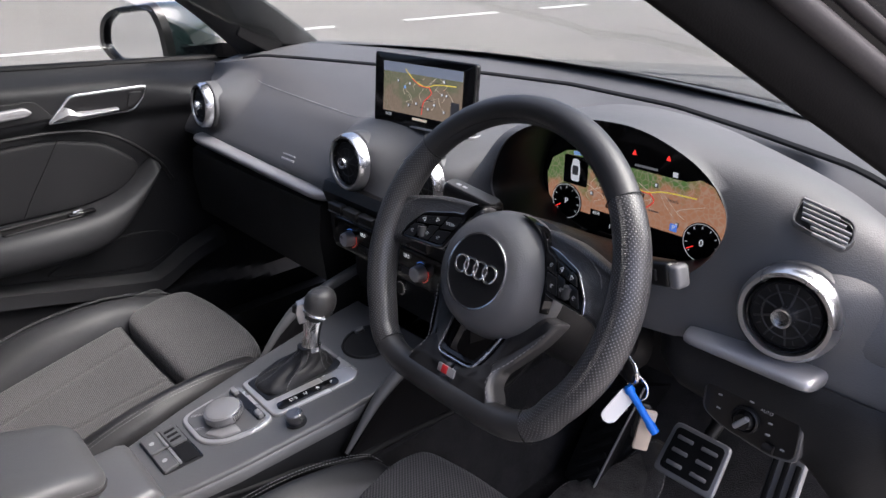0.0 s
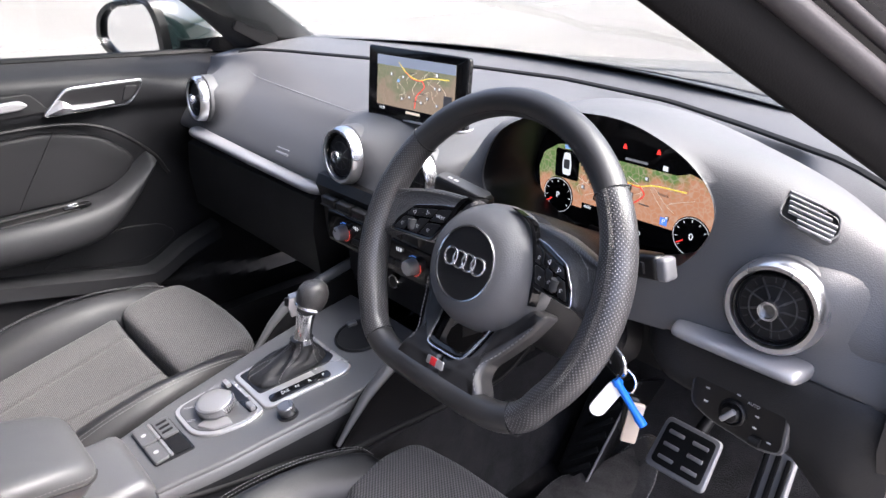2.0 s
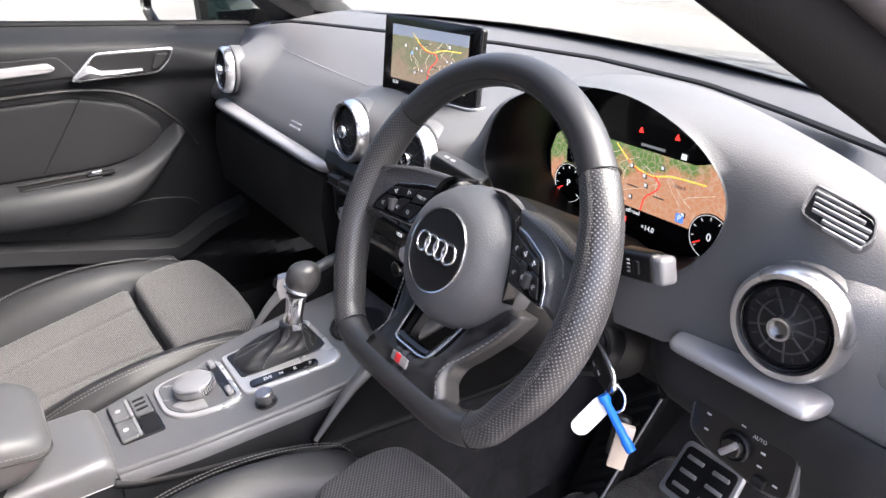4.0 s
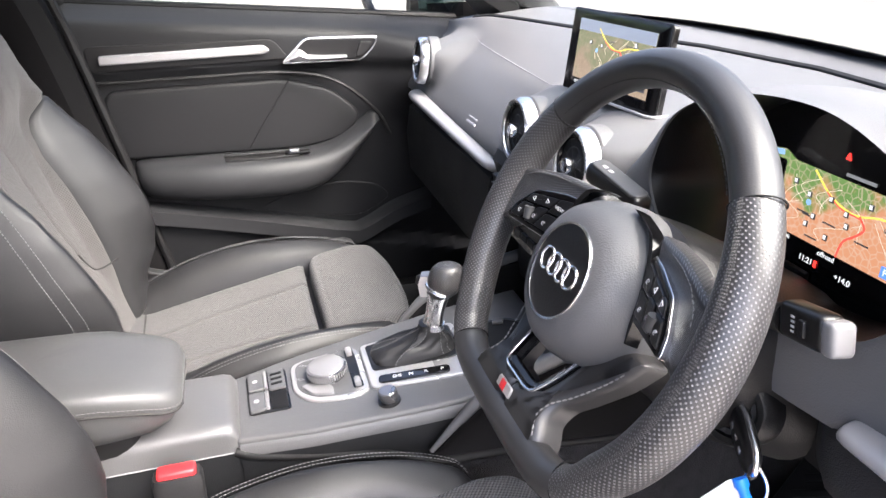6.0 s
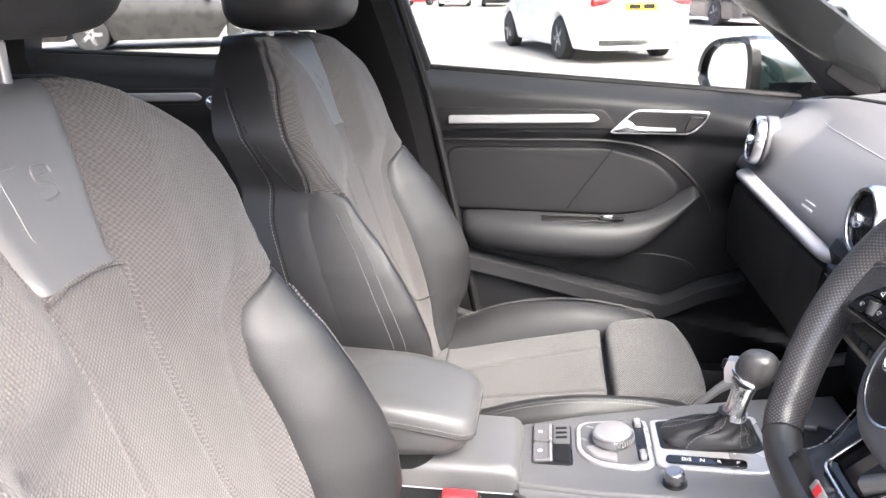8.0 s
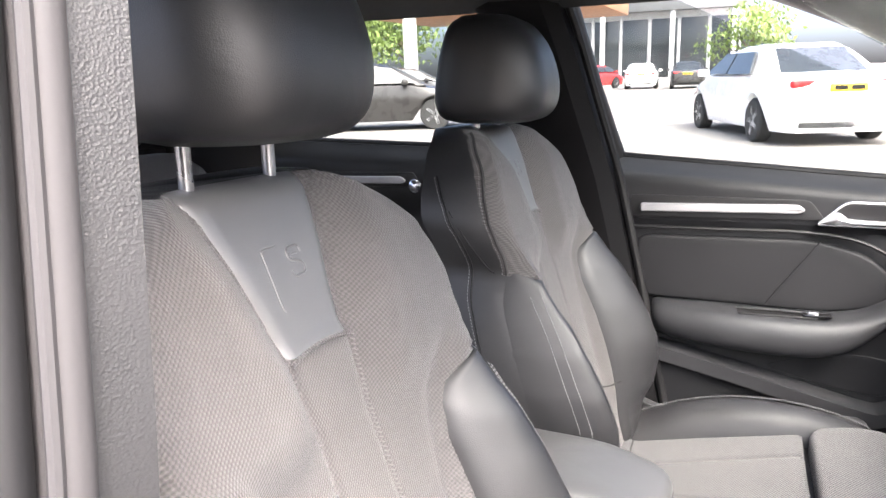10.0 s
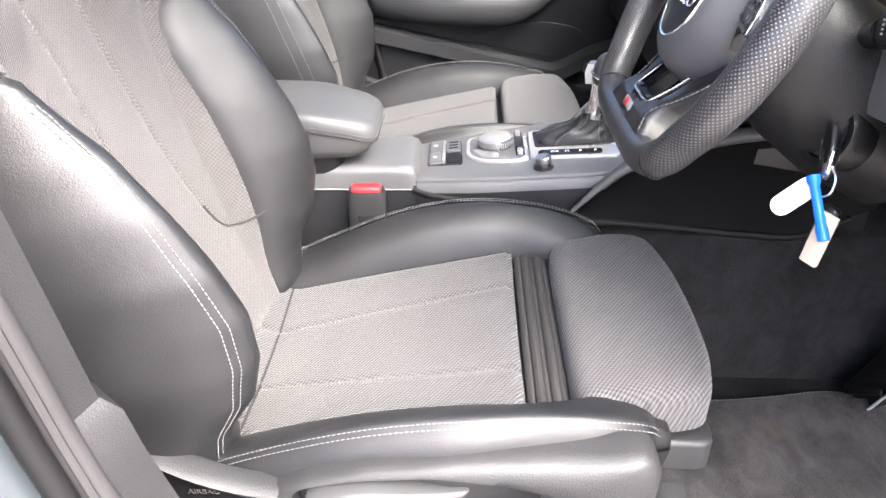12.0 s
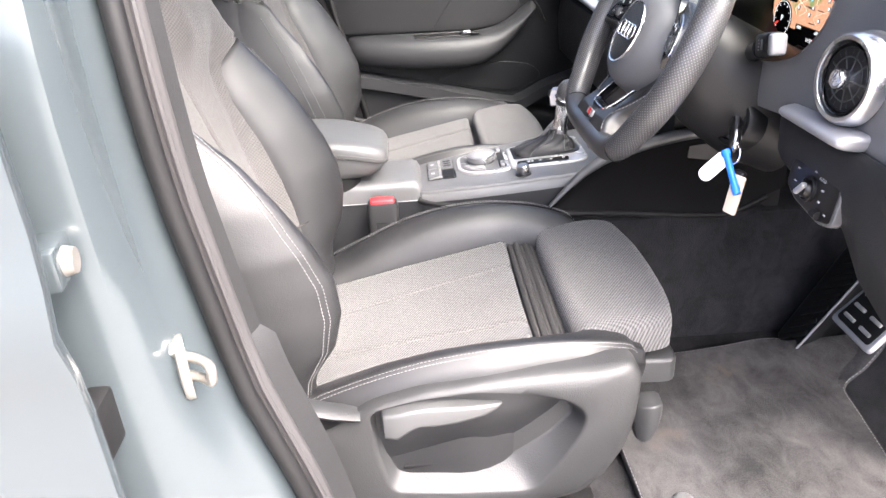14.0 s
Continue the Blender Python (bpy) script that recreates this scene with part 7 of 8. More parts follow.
part("rear_body", loft([[(s * w, y, z) for s, w, z in ((1, 0.0605, 0.546), (1, 0.068, 0.50), (1, 0.090, 0.30), (-1, 0.090, 0.30), (-1, 0.076, 0.50), (-1, 0.0685, 0.546))] for y in (-0.62, -0.40, -0.262)]), M_DOOR, con, "black grained console body")
# knee sides: hollow panels that climb from the console to the dashboard, under a rounded ridge
k_top = lambda y: lerp1(y, (-0.045, -0.02, 0.01, 0.043, 0.11, 0.165, 0.26, 0.36), (0.545, 0.572, 0.603, 0.626, 0.646, 0.657, 0.668, 0.672))
k_low = lambda y: lerp1(y, (-0.045, 0.08, 0.20, 0.265, 0.36), (0.540, 0.532, 0.520, 0.518, 0.560))
KY = np.linspace(-0.045, 0.36, 40)
for s in (-1, 1):
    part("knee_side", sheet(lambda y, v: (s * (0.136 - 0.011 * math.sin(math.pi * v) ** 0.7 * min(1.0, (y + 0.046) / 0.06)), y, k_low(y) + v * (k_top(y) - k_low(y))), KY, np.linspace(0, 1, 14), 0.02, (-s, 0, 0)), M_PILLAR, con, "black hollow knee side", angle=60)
    part("knee_ridge", tube([(s * 0.130, y, k_top(y) + 0.003) for y in KY], [0.003 + 0.007 * min(1.0, k / 8) for k in range(40)], 12), M_CONSOLE, con, angle=60)
    part("knee_lip", tube(spline([(s * 0.062, -0.268, 0.547), (s * 0.068, -0.245, 0.541), (s * 0.078, -0.205, 0.538), (s * 0.104, -0.10, 0.536)] + [(s * 0.134, y, k_low(y) - 0.004) for y in KY[::6]], 40), 0.006, 10), M_RUBBER, con, angle=60)
part("dash_knee_wall", loft([[(x, y, z) for y, z in ((0.36, 0.50), (0.16, 0.64), (0.16, 0.70), (0.36, 0.70))] for x in (-0.120, 0.120)]), M_RUBBER, con)
step_ = []
for y, dz, k in ((-0.258, -0.030, 0.99), (-0.262, -0.012, 0.995), (-0.267, -0.004, 1.0), (-0.276, 0.0, 1.0), (-0.30, 0.0, 1.0), (-0.42, 0.0, 1.02), (-0.62, 0.0, 1.04)):
    step_.append([tuple(p) for p in spline([(sx * x * k - 0.004, y, max(0.545, z + dz)) for sx, x, z in ((1, 0.0655, 0.545), (1, 0.0645, 0.562), (1, 0.0625, 0.573), (1, 0.057, 0.579), (1, 0.046, 0.5815), (1, 0.015, 0.583), (-1, 0.015, 0.583), (-1, 0.046, 0.5815), (-1, 0.057, 0.579), (-1, 0.0625, 0.573), (-1, 0.0645, 0.562), (-1, 0.0655, 0.545))], 44)])
part("rear_step", loft(step_), M_CONSOLE, con, "smooth raised rear of the console", angle=60)
for s in (1, -1):
    part("body_seam", tube([(s * 0.0680 - 0.004, -0.60, 0.5455), (s * 0.0668 - 0.004, -0.42, 0.5455), (s * 0.0655 - 0.004, -0.270, 0.5455)], 0.0008, 6), M_SHINE, con, "fine bright seam")
# silver gear surround
gp = rounded([(-0.063, -0.096), (0.040, -0.098), (0.063, 0.022), (0.052, 0.038), (-0.062, 0.038)], 0.010)
gs = thing("gear_selector", (0, -0.02, 0.60), "automatic gear selector with leather boot and silver surround", "gear lever")
part("surround", moved(pad(gp, 0.004, 0.010, 0.0025), CPL), M_SURROUND, gs, "satin silver surround")
part("boot_well", moved(pad(rounded([(-0.056, -0.089), (0.006, -0.089), (0.024, 0.016), (0.016, 0.031), (-0.055, 0.031)], 0.006), 0.0052, 0.004, 0.001), CPL), M_SATIN, gs)
boot = []
for k, (cx_, cy_, w, d, h) in enumerate(((-0.020, -0.029, 0.034, 0.057, 0.004), (-0.020, -0.028, 0.032, 0.053, 0.011), (-0.018, -0.020, 0.027, 0.042, 0.018), (-0.014, -0.010, 0.0205, 0.028, 0.025), (-0.010, -0.005, 0.0152, 0.018, 0.033), (-0.0085, -0.003, 0.0130, 0.0138, 0.040), (-0.0085, -0.003, 0.0126, 0.0130, 0.046))):
    ring = []
    for a in np.linspace(0, 2 * math.pi, 64, endpoint=False):
        fold = 0.045 * math.sin(5 * a + 1.4 * k) + 0.035 * math.sin(9 * a - 2.1 * k)
        f = 1 + fold * math.sin(math.pi * k / 6)
        ca, sa = math.cos(a), math.sin(a)
        ring.append((cx_ + w * f * math.copysign(abs(ca) ** 0.65, ca) + 0.10 * d * sa * (1 - k / 6), cy_ + d * f * math.copysign(abs(sa) ** 0.65, sa), h + 0.0025 * math.sin(7 * a + 2.0 * k) * math.sin(math.pi * k / 6)))
    boot.append(ring)
boot = [[tuple(spline([boot[j][i] for j in range(7)], 26)[k]) for i in range(64)] for k in range(26)]
bt = part("boot", moved(loft(boot), CPL), M_LEATHER, gs, "black leather boot with grey stitching")
part("boot_stitching", join(*[stitches([tuple(CPL @ Vector(boot[k][i])) for k in range(1, 25)], 0.0045, 0.0032, 0.0007) for i in (5, 8, 44, 47, 24, 60)]), M_STITCH, bt)
KB = Vector((-0.006, 0.004, 0.655))
part("neck", tube([(-0.008, -0.004, 0.640), (-0.007, -0.002, 0.650), (-0.005, 0.000, 0.664), (-0.002, 0.002, 0.680), (0.001, 0.003, 0.694)], [0.0140, 0.0122, 0.0124, 0.0140, 0.0190], 24), M_CHROME, gs, "chrome neck")
part("neck_collar", tube([(-0.0085, -0.004, 0.634), (-0.0078, -0.003, 0.642)], [0.0150, 0.0146], 24), M_CHROME, gs)
kn = []
for z, wx, wy, dy in ((0.690, 0.016, 0.018, 0.0), (0.696, 0.0215, 0.024, 0.003), (0.706, 0.0252, 0.029, 0.006), (0.717, 0.0255, 0.0295, 0.008), (0.727, 0.0225, 0.026, 0.009), (0.734, 0.0155, 0.018, 0.009), (0.737, 0.004, 0.005, 0.009)):
    kn.append([(0.010 + 0.80 * wx * math.cos(a), 0.003 + 0.9 * dy + 0.80 * wy * math.sin(a), 0.713 + (z - 0.713) * 0.94 - 0.003) for a in np.linspace(0, 2 * math.pi, 36, endpoint=False)])
M_KNOB = perforated("perforated_knob_leather", (0.020, 0.020, 0.021), 0.0036)
part("knob", loft([[tuple(spline([kn[j][i] for j in range(7)], 24)[k]) for i in range(36)] for k in range(24)]), M_KNOB, gs, "perforated leather knob")
part("knob_face", loft([[(-0.010 + 0.8 * dx, -0.012 + 0.9 * dy, 0.688 + dz) for dx, dy, dz in sec] for sec in ([(0.000, -0.008, 0.000), (0.016, -0.012, -0.002), (0.018, 0.000, -0.002), (0.002, 0.004, 0.000)], [(-0.003, -0.008, 0.016), (0.013, -0.014, 0.014), (0.017, 0.002, 0.014), (0.000, 0.006, 0.016)], [(-0.001, -0.005, 0.027), (0.012, -0.010, 0.025), (0.016, 0.004, 0.026), (0.002, 0.006, 0.028)])]), M_KNOBSIDE, gs, "chrome face of the knob")
part("release_button", moved(rbox(0.010, 0.008, 0.013, 0.003, 3), at(-0.008, -0.020, 0.705, -12, 0, 30)), M_SATIN, gs)
part("knob_trim", tube([(0.010 + 0.0212 * math.cos(a), 0.009 + 0.0242 * math.sin(a), 0.697 + 0.009 * math.sin(a + 3.6)) for a in np.linspace(2.3, 6.0, 28)], 0.0026, 8), M_CHROME, gs)
gl = part("gate_strip", moved(pad(rrect(0.0165, 0.092, 0.006), 0.006, 0.004, 0.001), CPL @ at(0.037, -0.041, 0, 0, 0, -11)), M_GLOSSBLACK, gs, "black strip with gear letters")
for t_, yy in (("P", 0.036), ("R", 0.015), ("N", -0.004), ("D/S", -0.022)):
    lettering("gear_letter", t_, 0.008, root_of(gs).matrix_basis.inverted() @ CPL @ at(0.037, -0.041, 0.0063, 0, 0, -11) @ at(0, yy, 0, 0, 0, 90), M_WHITE, gl)

# rotary controller
mm = thing("rotary_controller", (-0.03, -0.14, 0.57), "round silver control knob in a silver frame", "control knob")
MC = (-0.0115, -0.1455)
mo_ = rounded([(-0.064, -0.192), (0.004, -0.193), (0.032, -0.172), (0.045, -0.127), (0.042, -0.100), (-0.066, -0.098)], 0.020, 8)
part("frame", moved(pad(mo_, 0.0042, 0.010, 0.0022), CPL), M_SURROUND, mm, "satin silver frame")
part("key_field", moved(pad(rounded([(-0.058, -0.186), (0.002, -0.187), (0.027, -0.168), (0.039, -0.127), (0.036, -0.106), (-0.060, -0.104)], 0.017, 8), 0.0056, 0.004, 0.001), CPL), M_CONSOLE, mm)
part("toggle_channel", moved(pad(rrect(0.088, 0.013, 0.003, cx=-0.012, cy=-0.112), 0.0062, 0.003, 0.0005), CPL), M_SATIN, mm)
part("shortcut_key", moved(pad(rounded([(0.000, -0.182), (0.024, -0.169), (0.034, -0.144), (0.017, -0.143), (-0.004, -0.162)], 0.004), 0.0085, 0.006, 0.002), CPL), M_KNOBCAP, mm, "bright shortcut key")
part("knob", moved(lathe([(0.0, 0.021), (0.0235, 0.021), (0.0254, 0.0204), (0.0262, 0.0185), (0.0264, 0.0115), (0.0252, 0.0095), (0.0225, 0.008), (0.0225, 0.004)], 60), CPL @ at(*MC, 0)), M_KNOBSIDE, mm, "knurled metal rim")
for k in range(48):
    a = 2 * math.pi * k / 48
    part("knurl", moved(rbox(0.0008, 0.0014, 0.0065, 0.0), CPL @ at(MC[0] + 0.0263 * math.cos(a), MC[1] + 0.0263 * math.sin(a), 0.0150, 0, 0, math.degrees(a))), M_KNOBCAP, mm)
part("touch_cap", moved(lathe([(0.0, 0.0222), (0.0218, 0.0222), (0.0230, 0.0216), (0.0238, 0.0208)], 60), CPL @ at(*MC, 0)), M_KNOBCAP, mm)
for nm, x, y in (("key_toggle", -0.048, -0.112), ("key_toggle", 0.024, -0.112)):
    part(nm, moved(rbox(0.016, 0.008, 0.008, 0.002), CPL @ at(x, y, 0.0085)), M_KNOBCAP, mm)
for t_, x, y in (("MENU", -0.046, -0.172), ("BACK", -0.018, -0.182)):
    lettering("lettering", t_, 0.0058, mm.matrix_basis.inverted() @ CPL @ at(x, y, 0.0060, 0, 0, 60), M_GREYPRINT, mm)
vol = thing("volume_knob", (0.052, -0.08, 0.585), "small knurled silver volume knob", "control knob")
part("knob", moved(lathe([(0.0, 0.017), (0.010, 0.017), (0.0115, 0.0155), (0.012, 0.008), (0.0105, 0.006), (0.0105, 0.0)], 32), CPL @ at(0.070, -0.082, 0)), M_KNOBSIDE, vol)
part("collar", moved(lathe([(0.010, 0.003), (0.014, 0.002), (0.015, -0.002)], 28), CPL @ at(0.070, -0.082, 0)), M_SATIN, vol)

# parking brake switches
eb = thing("parking_brake_switches", (-0.05, -0.23, 0.545), "black brake switches with bright edges", "switch")
part("well", moved(pad(rounded([(-0.066, -0.2515), (0.022, -0.2505), (0.030, -0.198), (-0.062, -0.199)], 0.006), 0.0012, 0.004, 0.0008), CPL), M_SATIN, eb)
for x in (-0.0435, 0.0005):
    k_ = part("switch", moved(pad(rounded([(x - 0.020, -0.249), (x + 0.0205, -0.249), (x + 0.0205, -0.2285), (x - 0.0185, -0.2285)], 0.004), 0.0050, 0.006, 0.0015), CPL), M_CONSOLE, eb)
    part("switch_edge", moved(rbox(0.038, 0.0042, 0.005, 0.0012), CPL @ at(x + 0.001, -0.2262, 0.0030)), M_KNOBCAP, k_, "bright edge")
    part("symbol", moved(lathe([(0.0024, 0.0), (0.0034, 0.0002), (0.0034, -0.001)], 16), CPL @ at(x + 0.001, -0.2395, 0.0054)), M_GREYPRINT, k_)
part("blank_panel", moved(pad(rounded([(-0.061, -0.2225), (-0.018, -0.2225), (-0.016, -0.201), (-0.059, -0.201)], 0.003), 0.0044, 0.005, 0.001), CPL), M_CONSOLE, eb)
for k in range(3):
    part("blank_rib", moved(rbox(0.0048, 0.015, 0.004, 0.001), CPL @ at(-0.050 + 0.011 * k, -0.212, 0.0034)), M_RUBBER, eb)
part("slot", moved(pad(rounded([(-0.013, -0.2225), (0.022, -0.2225), (0.026, -0.201), (-0.012, -0.201)], 0.003), 0.0026, 0.003, 0.0005), CPL), M_RUBBER, eb)
# armrest
ar = thing("armrest", (0, -0.44, 0.58), "black leatherette centre armrest with grey stitching", "armrest")
ao = AR(rounded([(-0.062, -0.318), (0.070, -0.318), (0.081, -0.40), (0.082, -0.60), (-0.074, -0.60), (-0.072, -0.40)], 0.026, 8))
belt_z = lambda y: lerp1(y, (-0.60, -0.45, -0.40, -0.36, -0.318), (0.652, 0.650, 0.645, 0.636, 0.624))
mid_a = AR((0.004, -0.47))
level = lambda k, rise, crown=0.0: [(x, y, belt_z(y) + rise - 0.5 * (x - 0.004) ** 2 + crown) for x, y in (mid_a + (ao - mid_a) * k)]
part("lid", loft([level(0.985, -0.006), level(1.0, 0.0), level(1.008, 0.006), level(0.998, 0.013), level(0.972, 0.0185), level(0.93, 0.0215), level(0.82, 0.0235), level(0.6, 0.0245), level(0.3, 0.025), level(0.02, 0.025)]), M_ARMREST, ar, "padded lid", angle=60)
under = lambda k, m, back: [(x, y - back * smooth01((y + 0.42) / 0.10), belt_z(y) * (1 - m) + m * 0.598 - 0.5 * (x - 0.004) ** 2) for x, y in (mid_a + (ao - mid_a) * k)]
part("lid_base", loft([under(0.86, 1.0, 0.020), under(0.92, 0.92, 0.012), under(0.965, 0.65, 0.006), under(0.990, 0.25, 0.001), under(0.992, 0.0, 0.0)]), M_ARMREST, ar, angle=60)
belt_ = spline([tuple(p) for p in ao], 160, True)
rim_z = lambda p: belt_z(p[1]) - 0.5 * (p[0] - 0.004) ** 2
part("lid_piping", tube([(*(mid_a + (p - mid_a) * 1.0), rim_z(p) - 0.002) for p in belt_], 0.0019, 6, closed=True), M_CLOTH_DARK, ar)
part("lid_stitching", stitches([(*(mid_a + (p - mid_a) * 1.008), rim_z(p) + 0.0045) for p in belt_]), M_STITCH, ar)
part("lid_neck", pad([tuple(mid_a + (p - mid_a) * 0.80 - AR((0, 0.02))) for p in ao], 0.600, 0.03, 0.004), M_RUBBER, ar)
# seat belt buckles
def buckle(x, first=None):
    if first:
        return copy_thing(first, Matrix.Translation((x, -0.331, 0.445)))
    b = thing("belt_buckle", (x, -0.331, 0.472), "black seat belt buckle with a red button", "belt buckle", "front belt buckles")
    T = Matrix.Translation((x, -0.331, 0.472))
    part("housing", moved(loft([[(dx * w, dy * d, z) for dx, dy in rrect(2, 2, 0.5)] for z, w, d in ((0.0, 0.010, 0.022), (0.02, 0.013, 0.026), (0.085, 0.014, 0.027), (0.092, 0.0125, 0.025))]), T), M_TRIM, b)
    rbn = part("button", moved(rbox(0.019, 0.042, 0.014, 0.004, 3), T @ at(0.0, 0.0, 0.092)), M_RED, b, "red release button")
    part("face_mark", moved(rbox(0.002, 0.026, 0.026, 0.001), T @ at(0.0135, 0.0, 0.045)), M_RUBBER, b)
    return b
b0 = buckle(0.100)
buckle(-0.100, b0)

# cup holder before the gear lever, and the start button above it
cup = thing("cup_holder", (0.006, 0.098, 0.61), "black round cup holder in the console", "cup holder")
CUP = CPL @ at(0.004, 0.090, 0.0) @ Matrix.Scale(1.1, 4)
part("rim", moved(lathe([(0.0335, -0.002), (0.0345, 0.003), (0.0370, 0.0035), (0.0385, 0.001)], 40), CUP), M_SATIN, cup)
part("well", moved(lathe([(0.0340, 0.0020), (0.0330, 0.0012), (0.0, 0.0010)], 40), CUP), M_RUBBER, cup)
part("clip", moved(rbox(0.010, 0.014, 0.006, 0.002), CUP @ at(-0.030, 0.006, 0.004, 0, 0, -20)), M_CONSOLE, cup)
stb = thing("start_button", (0.014, 0.150, 0.684), "round black start button with a bright ring", "button")
SB = Matrix.Translation((0.014, 0.1535, 0.684)) @ pose(0, 0, 0, 84, 0, 0)
part("cap", moved(lathe([(0.0, 0.006), (0.0085, 0.006), (0.0095, 0.004), (0.0095, -0.01)], 28), SB), M_SATIN, stb)
part("ring", moved(lathe([(0.0095, 0.003), (0.0100, 0.005), (0.0112, 0.005), (0.0122, 0.002), (0.0122, -0.01)], 32), SB), M_CHROME, stb, "bright ring")

# ---- outside: bonnet, then a car park that falls gently away ----
piece("bonnet", sheet(lambda x, y: (x, y, 0.946 - 0.16 * (y - 0.64) ** 1.0 - 0.06 * (x / 0.7) ** 2 - 0.05 * max(0, y - 1.3) ** 2), np.linspace(-0.72, 0.72, 13), np.linspace(0.64, 1.75, 12), 0.03, (0, 0, -1)), M_PAINT, "grey-blue bonnet beyond the windscreen", "bonnet", kind="structure")
wp = thing("windscreen_wiper", (0.1, 0.62, 0.95), "black wiper resting at the foot of the windscreen", "wiper")
part("blade", tube([(0.50, 0.540, 0.930), (0.25, 0.595, 0.943), (-0.05, 0.615, 0.946)], 0.004, 8), M_RUBBER, wp)
part("arm", tube([(0.52, 0.58, 0.925), (0.40, 0.585, 0.940), (0.22, 0.60, 0.947)], 0.0045, 8), M_SATIN, wp)
piece("scuttle", loft([[(x, y - 0.16 * (x / 0.7) ** 2, z) for y, z in ((0.56, 0.90), (0.56, 0.930), (0.64, 0.925), (0.65, 0.88))] for x in np.linspace(-0.68, 0.68, 11)]), M_RUBBER, "black scuttle below the windscreen", "scuttle", kind="structure")

OUT = Matrix.Translation((0.8, 0, 0)) @ pose(0, 0, 0, 0, 1.5, 0) @ Matrix.Translation((-0.8, 0, 0))
M_TARMAC = surface("pale_worn_tarmac", (0.228, 0.214, 0.198), 0.9, grain=160, bump=0.4, dist=0.004, vary=0.12, big=0.6)
M_LINE = surface("white_road_paint", (0.74, 0.73, 0.70), 0.7, grain=60, bump=0.2, dist=0.002, vary=0.1, big=3)
gsh = sheet(lambda x, y: (x, y, 0.0), np.r_[-400, -80, np.linspace(-30, 20, 14), 80, 400], np.r_[-400, -80, np.linspace(-30, 30, 14), 80, 400], 0.05, (0, 0, -1))
piece("ground", moved(gsh, OUT), M_TARMAC, "pale worn tarmac of a car park", "car park", kind="structure")
# bay markings: a broken line and bay ends
L0, L1 = AR((-7.25, -0.10)), AR((-4.75, 10.0))
dirn = (L1 - L0) / np.linalg.norm(L1 - L0)
for a_, b_ in ((0.0, 1.95), (3.75, 4.35), (5.2, 6.45), (7.1, 7.8), (8.6, 9.8)):
    c_ = L0 + dirn * (a_ + b_) / 2
    piece("bay_line", moved(rbox(0.11, b_ - a_, 0.008, 0.0), OUT @ at(c_[0], c_[1], 0.002, 0, 0, -math.degrees(math.atan2(dirn[0], dirn[1])))), M_LINE, "white painted bay marking on tarmac", "road marking", "bay markings", "structure")
for y in (-14.5, -5.0, -2.5, 2.6, 5.2):
    piece("bay_line", moved(rbox(4.8, 0.10, 0.008, 0.0), OUT @ at(-13.5, y, 0.002, 0, 0, 20)), M_LINE, "white painted bay marking on tarmac", "road marking", "bay markings", "structure")
M_KERB = surface("grey_kerb", (0.34, 0.33, 0.31), 0.9, grain=60, bump=0.4, dist=0.004)
piece("kerb", moved(rbox(30.0, 0.15, 0.26, 0.02), OUT @ at(3.0, 9.0, 0.0, 0, 0, -8)), M_KERB, "grey concrete kerb along the car park", "kerb", kind="structure")

# parked cars
M_TYRE = surface("tyre_rubber", (0.02, 0.02, 0.02), 0.8, grain=80, bump=0.3)
# dark wheel discs coloured light grey, haze painted in
M_HAZEDISC = surface("haze_grey_wheel_disc", (0.26, 0.255, 0.25), 0.6, 0.3, grain=80, bump=0.1)
M_RIMS = surface("alloy_rim", (0.62, 0.62, 0.63), 0.3, 0.5, grain=300, bump=0.0)
M_CARGLASS = surface("dark_car_glass", (0.03, 0.035, 0.04), 0.06, grain=20, bump=0.0)
M_TAIL = surface("red_lamp_lens", (0.55, 0.02, 0.02), 0.2, grain=20, bump=0.0)
M_PLATE = surface("yellow_plate", (0.80, 0.52, 0.03), 0.5, grain=50, bump=0.0)


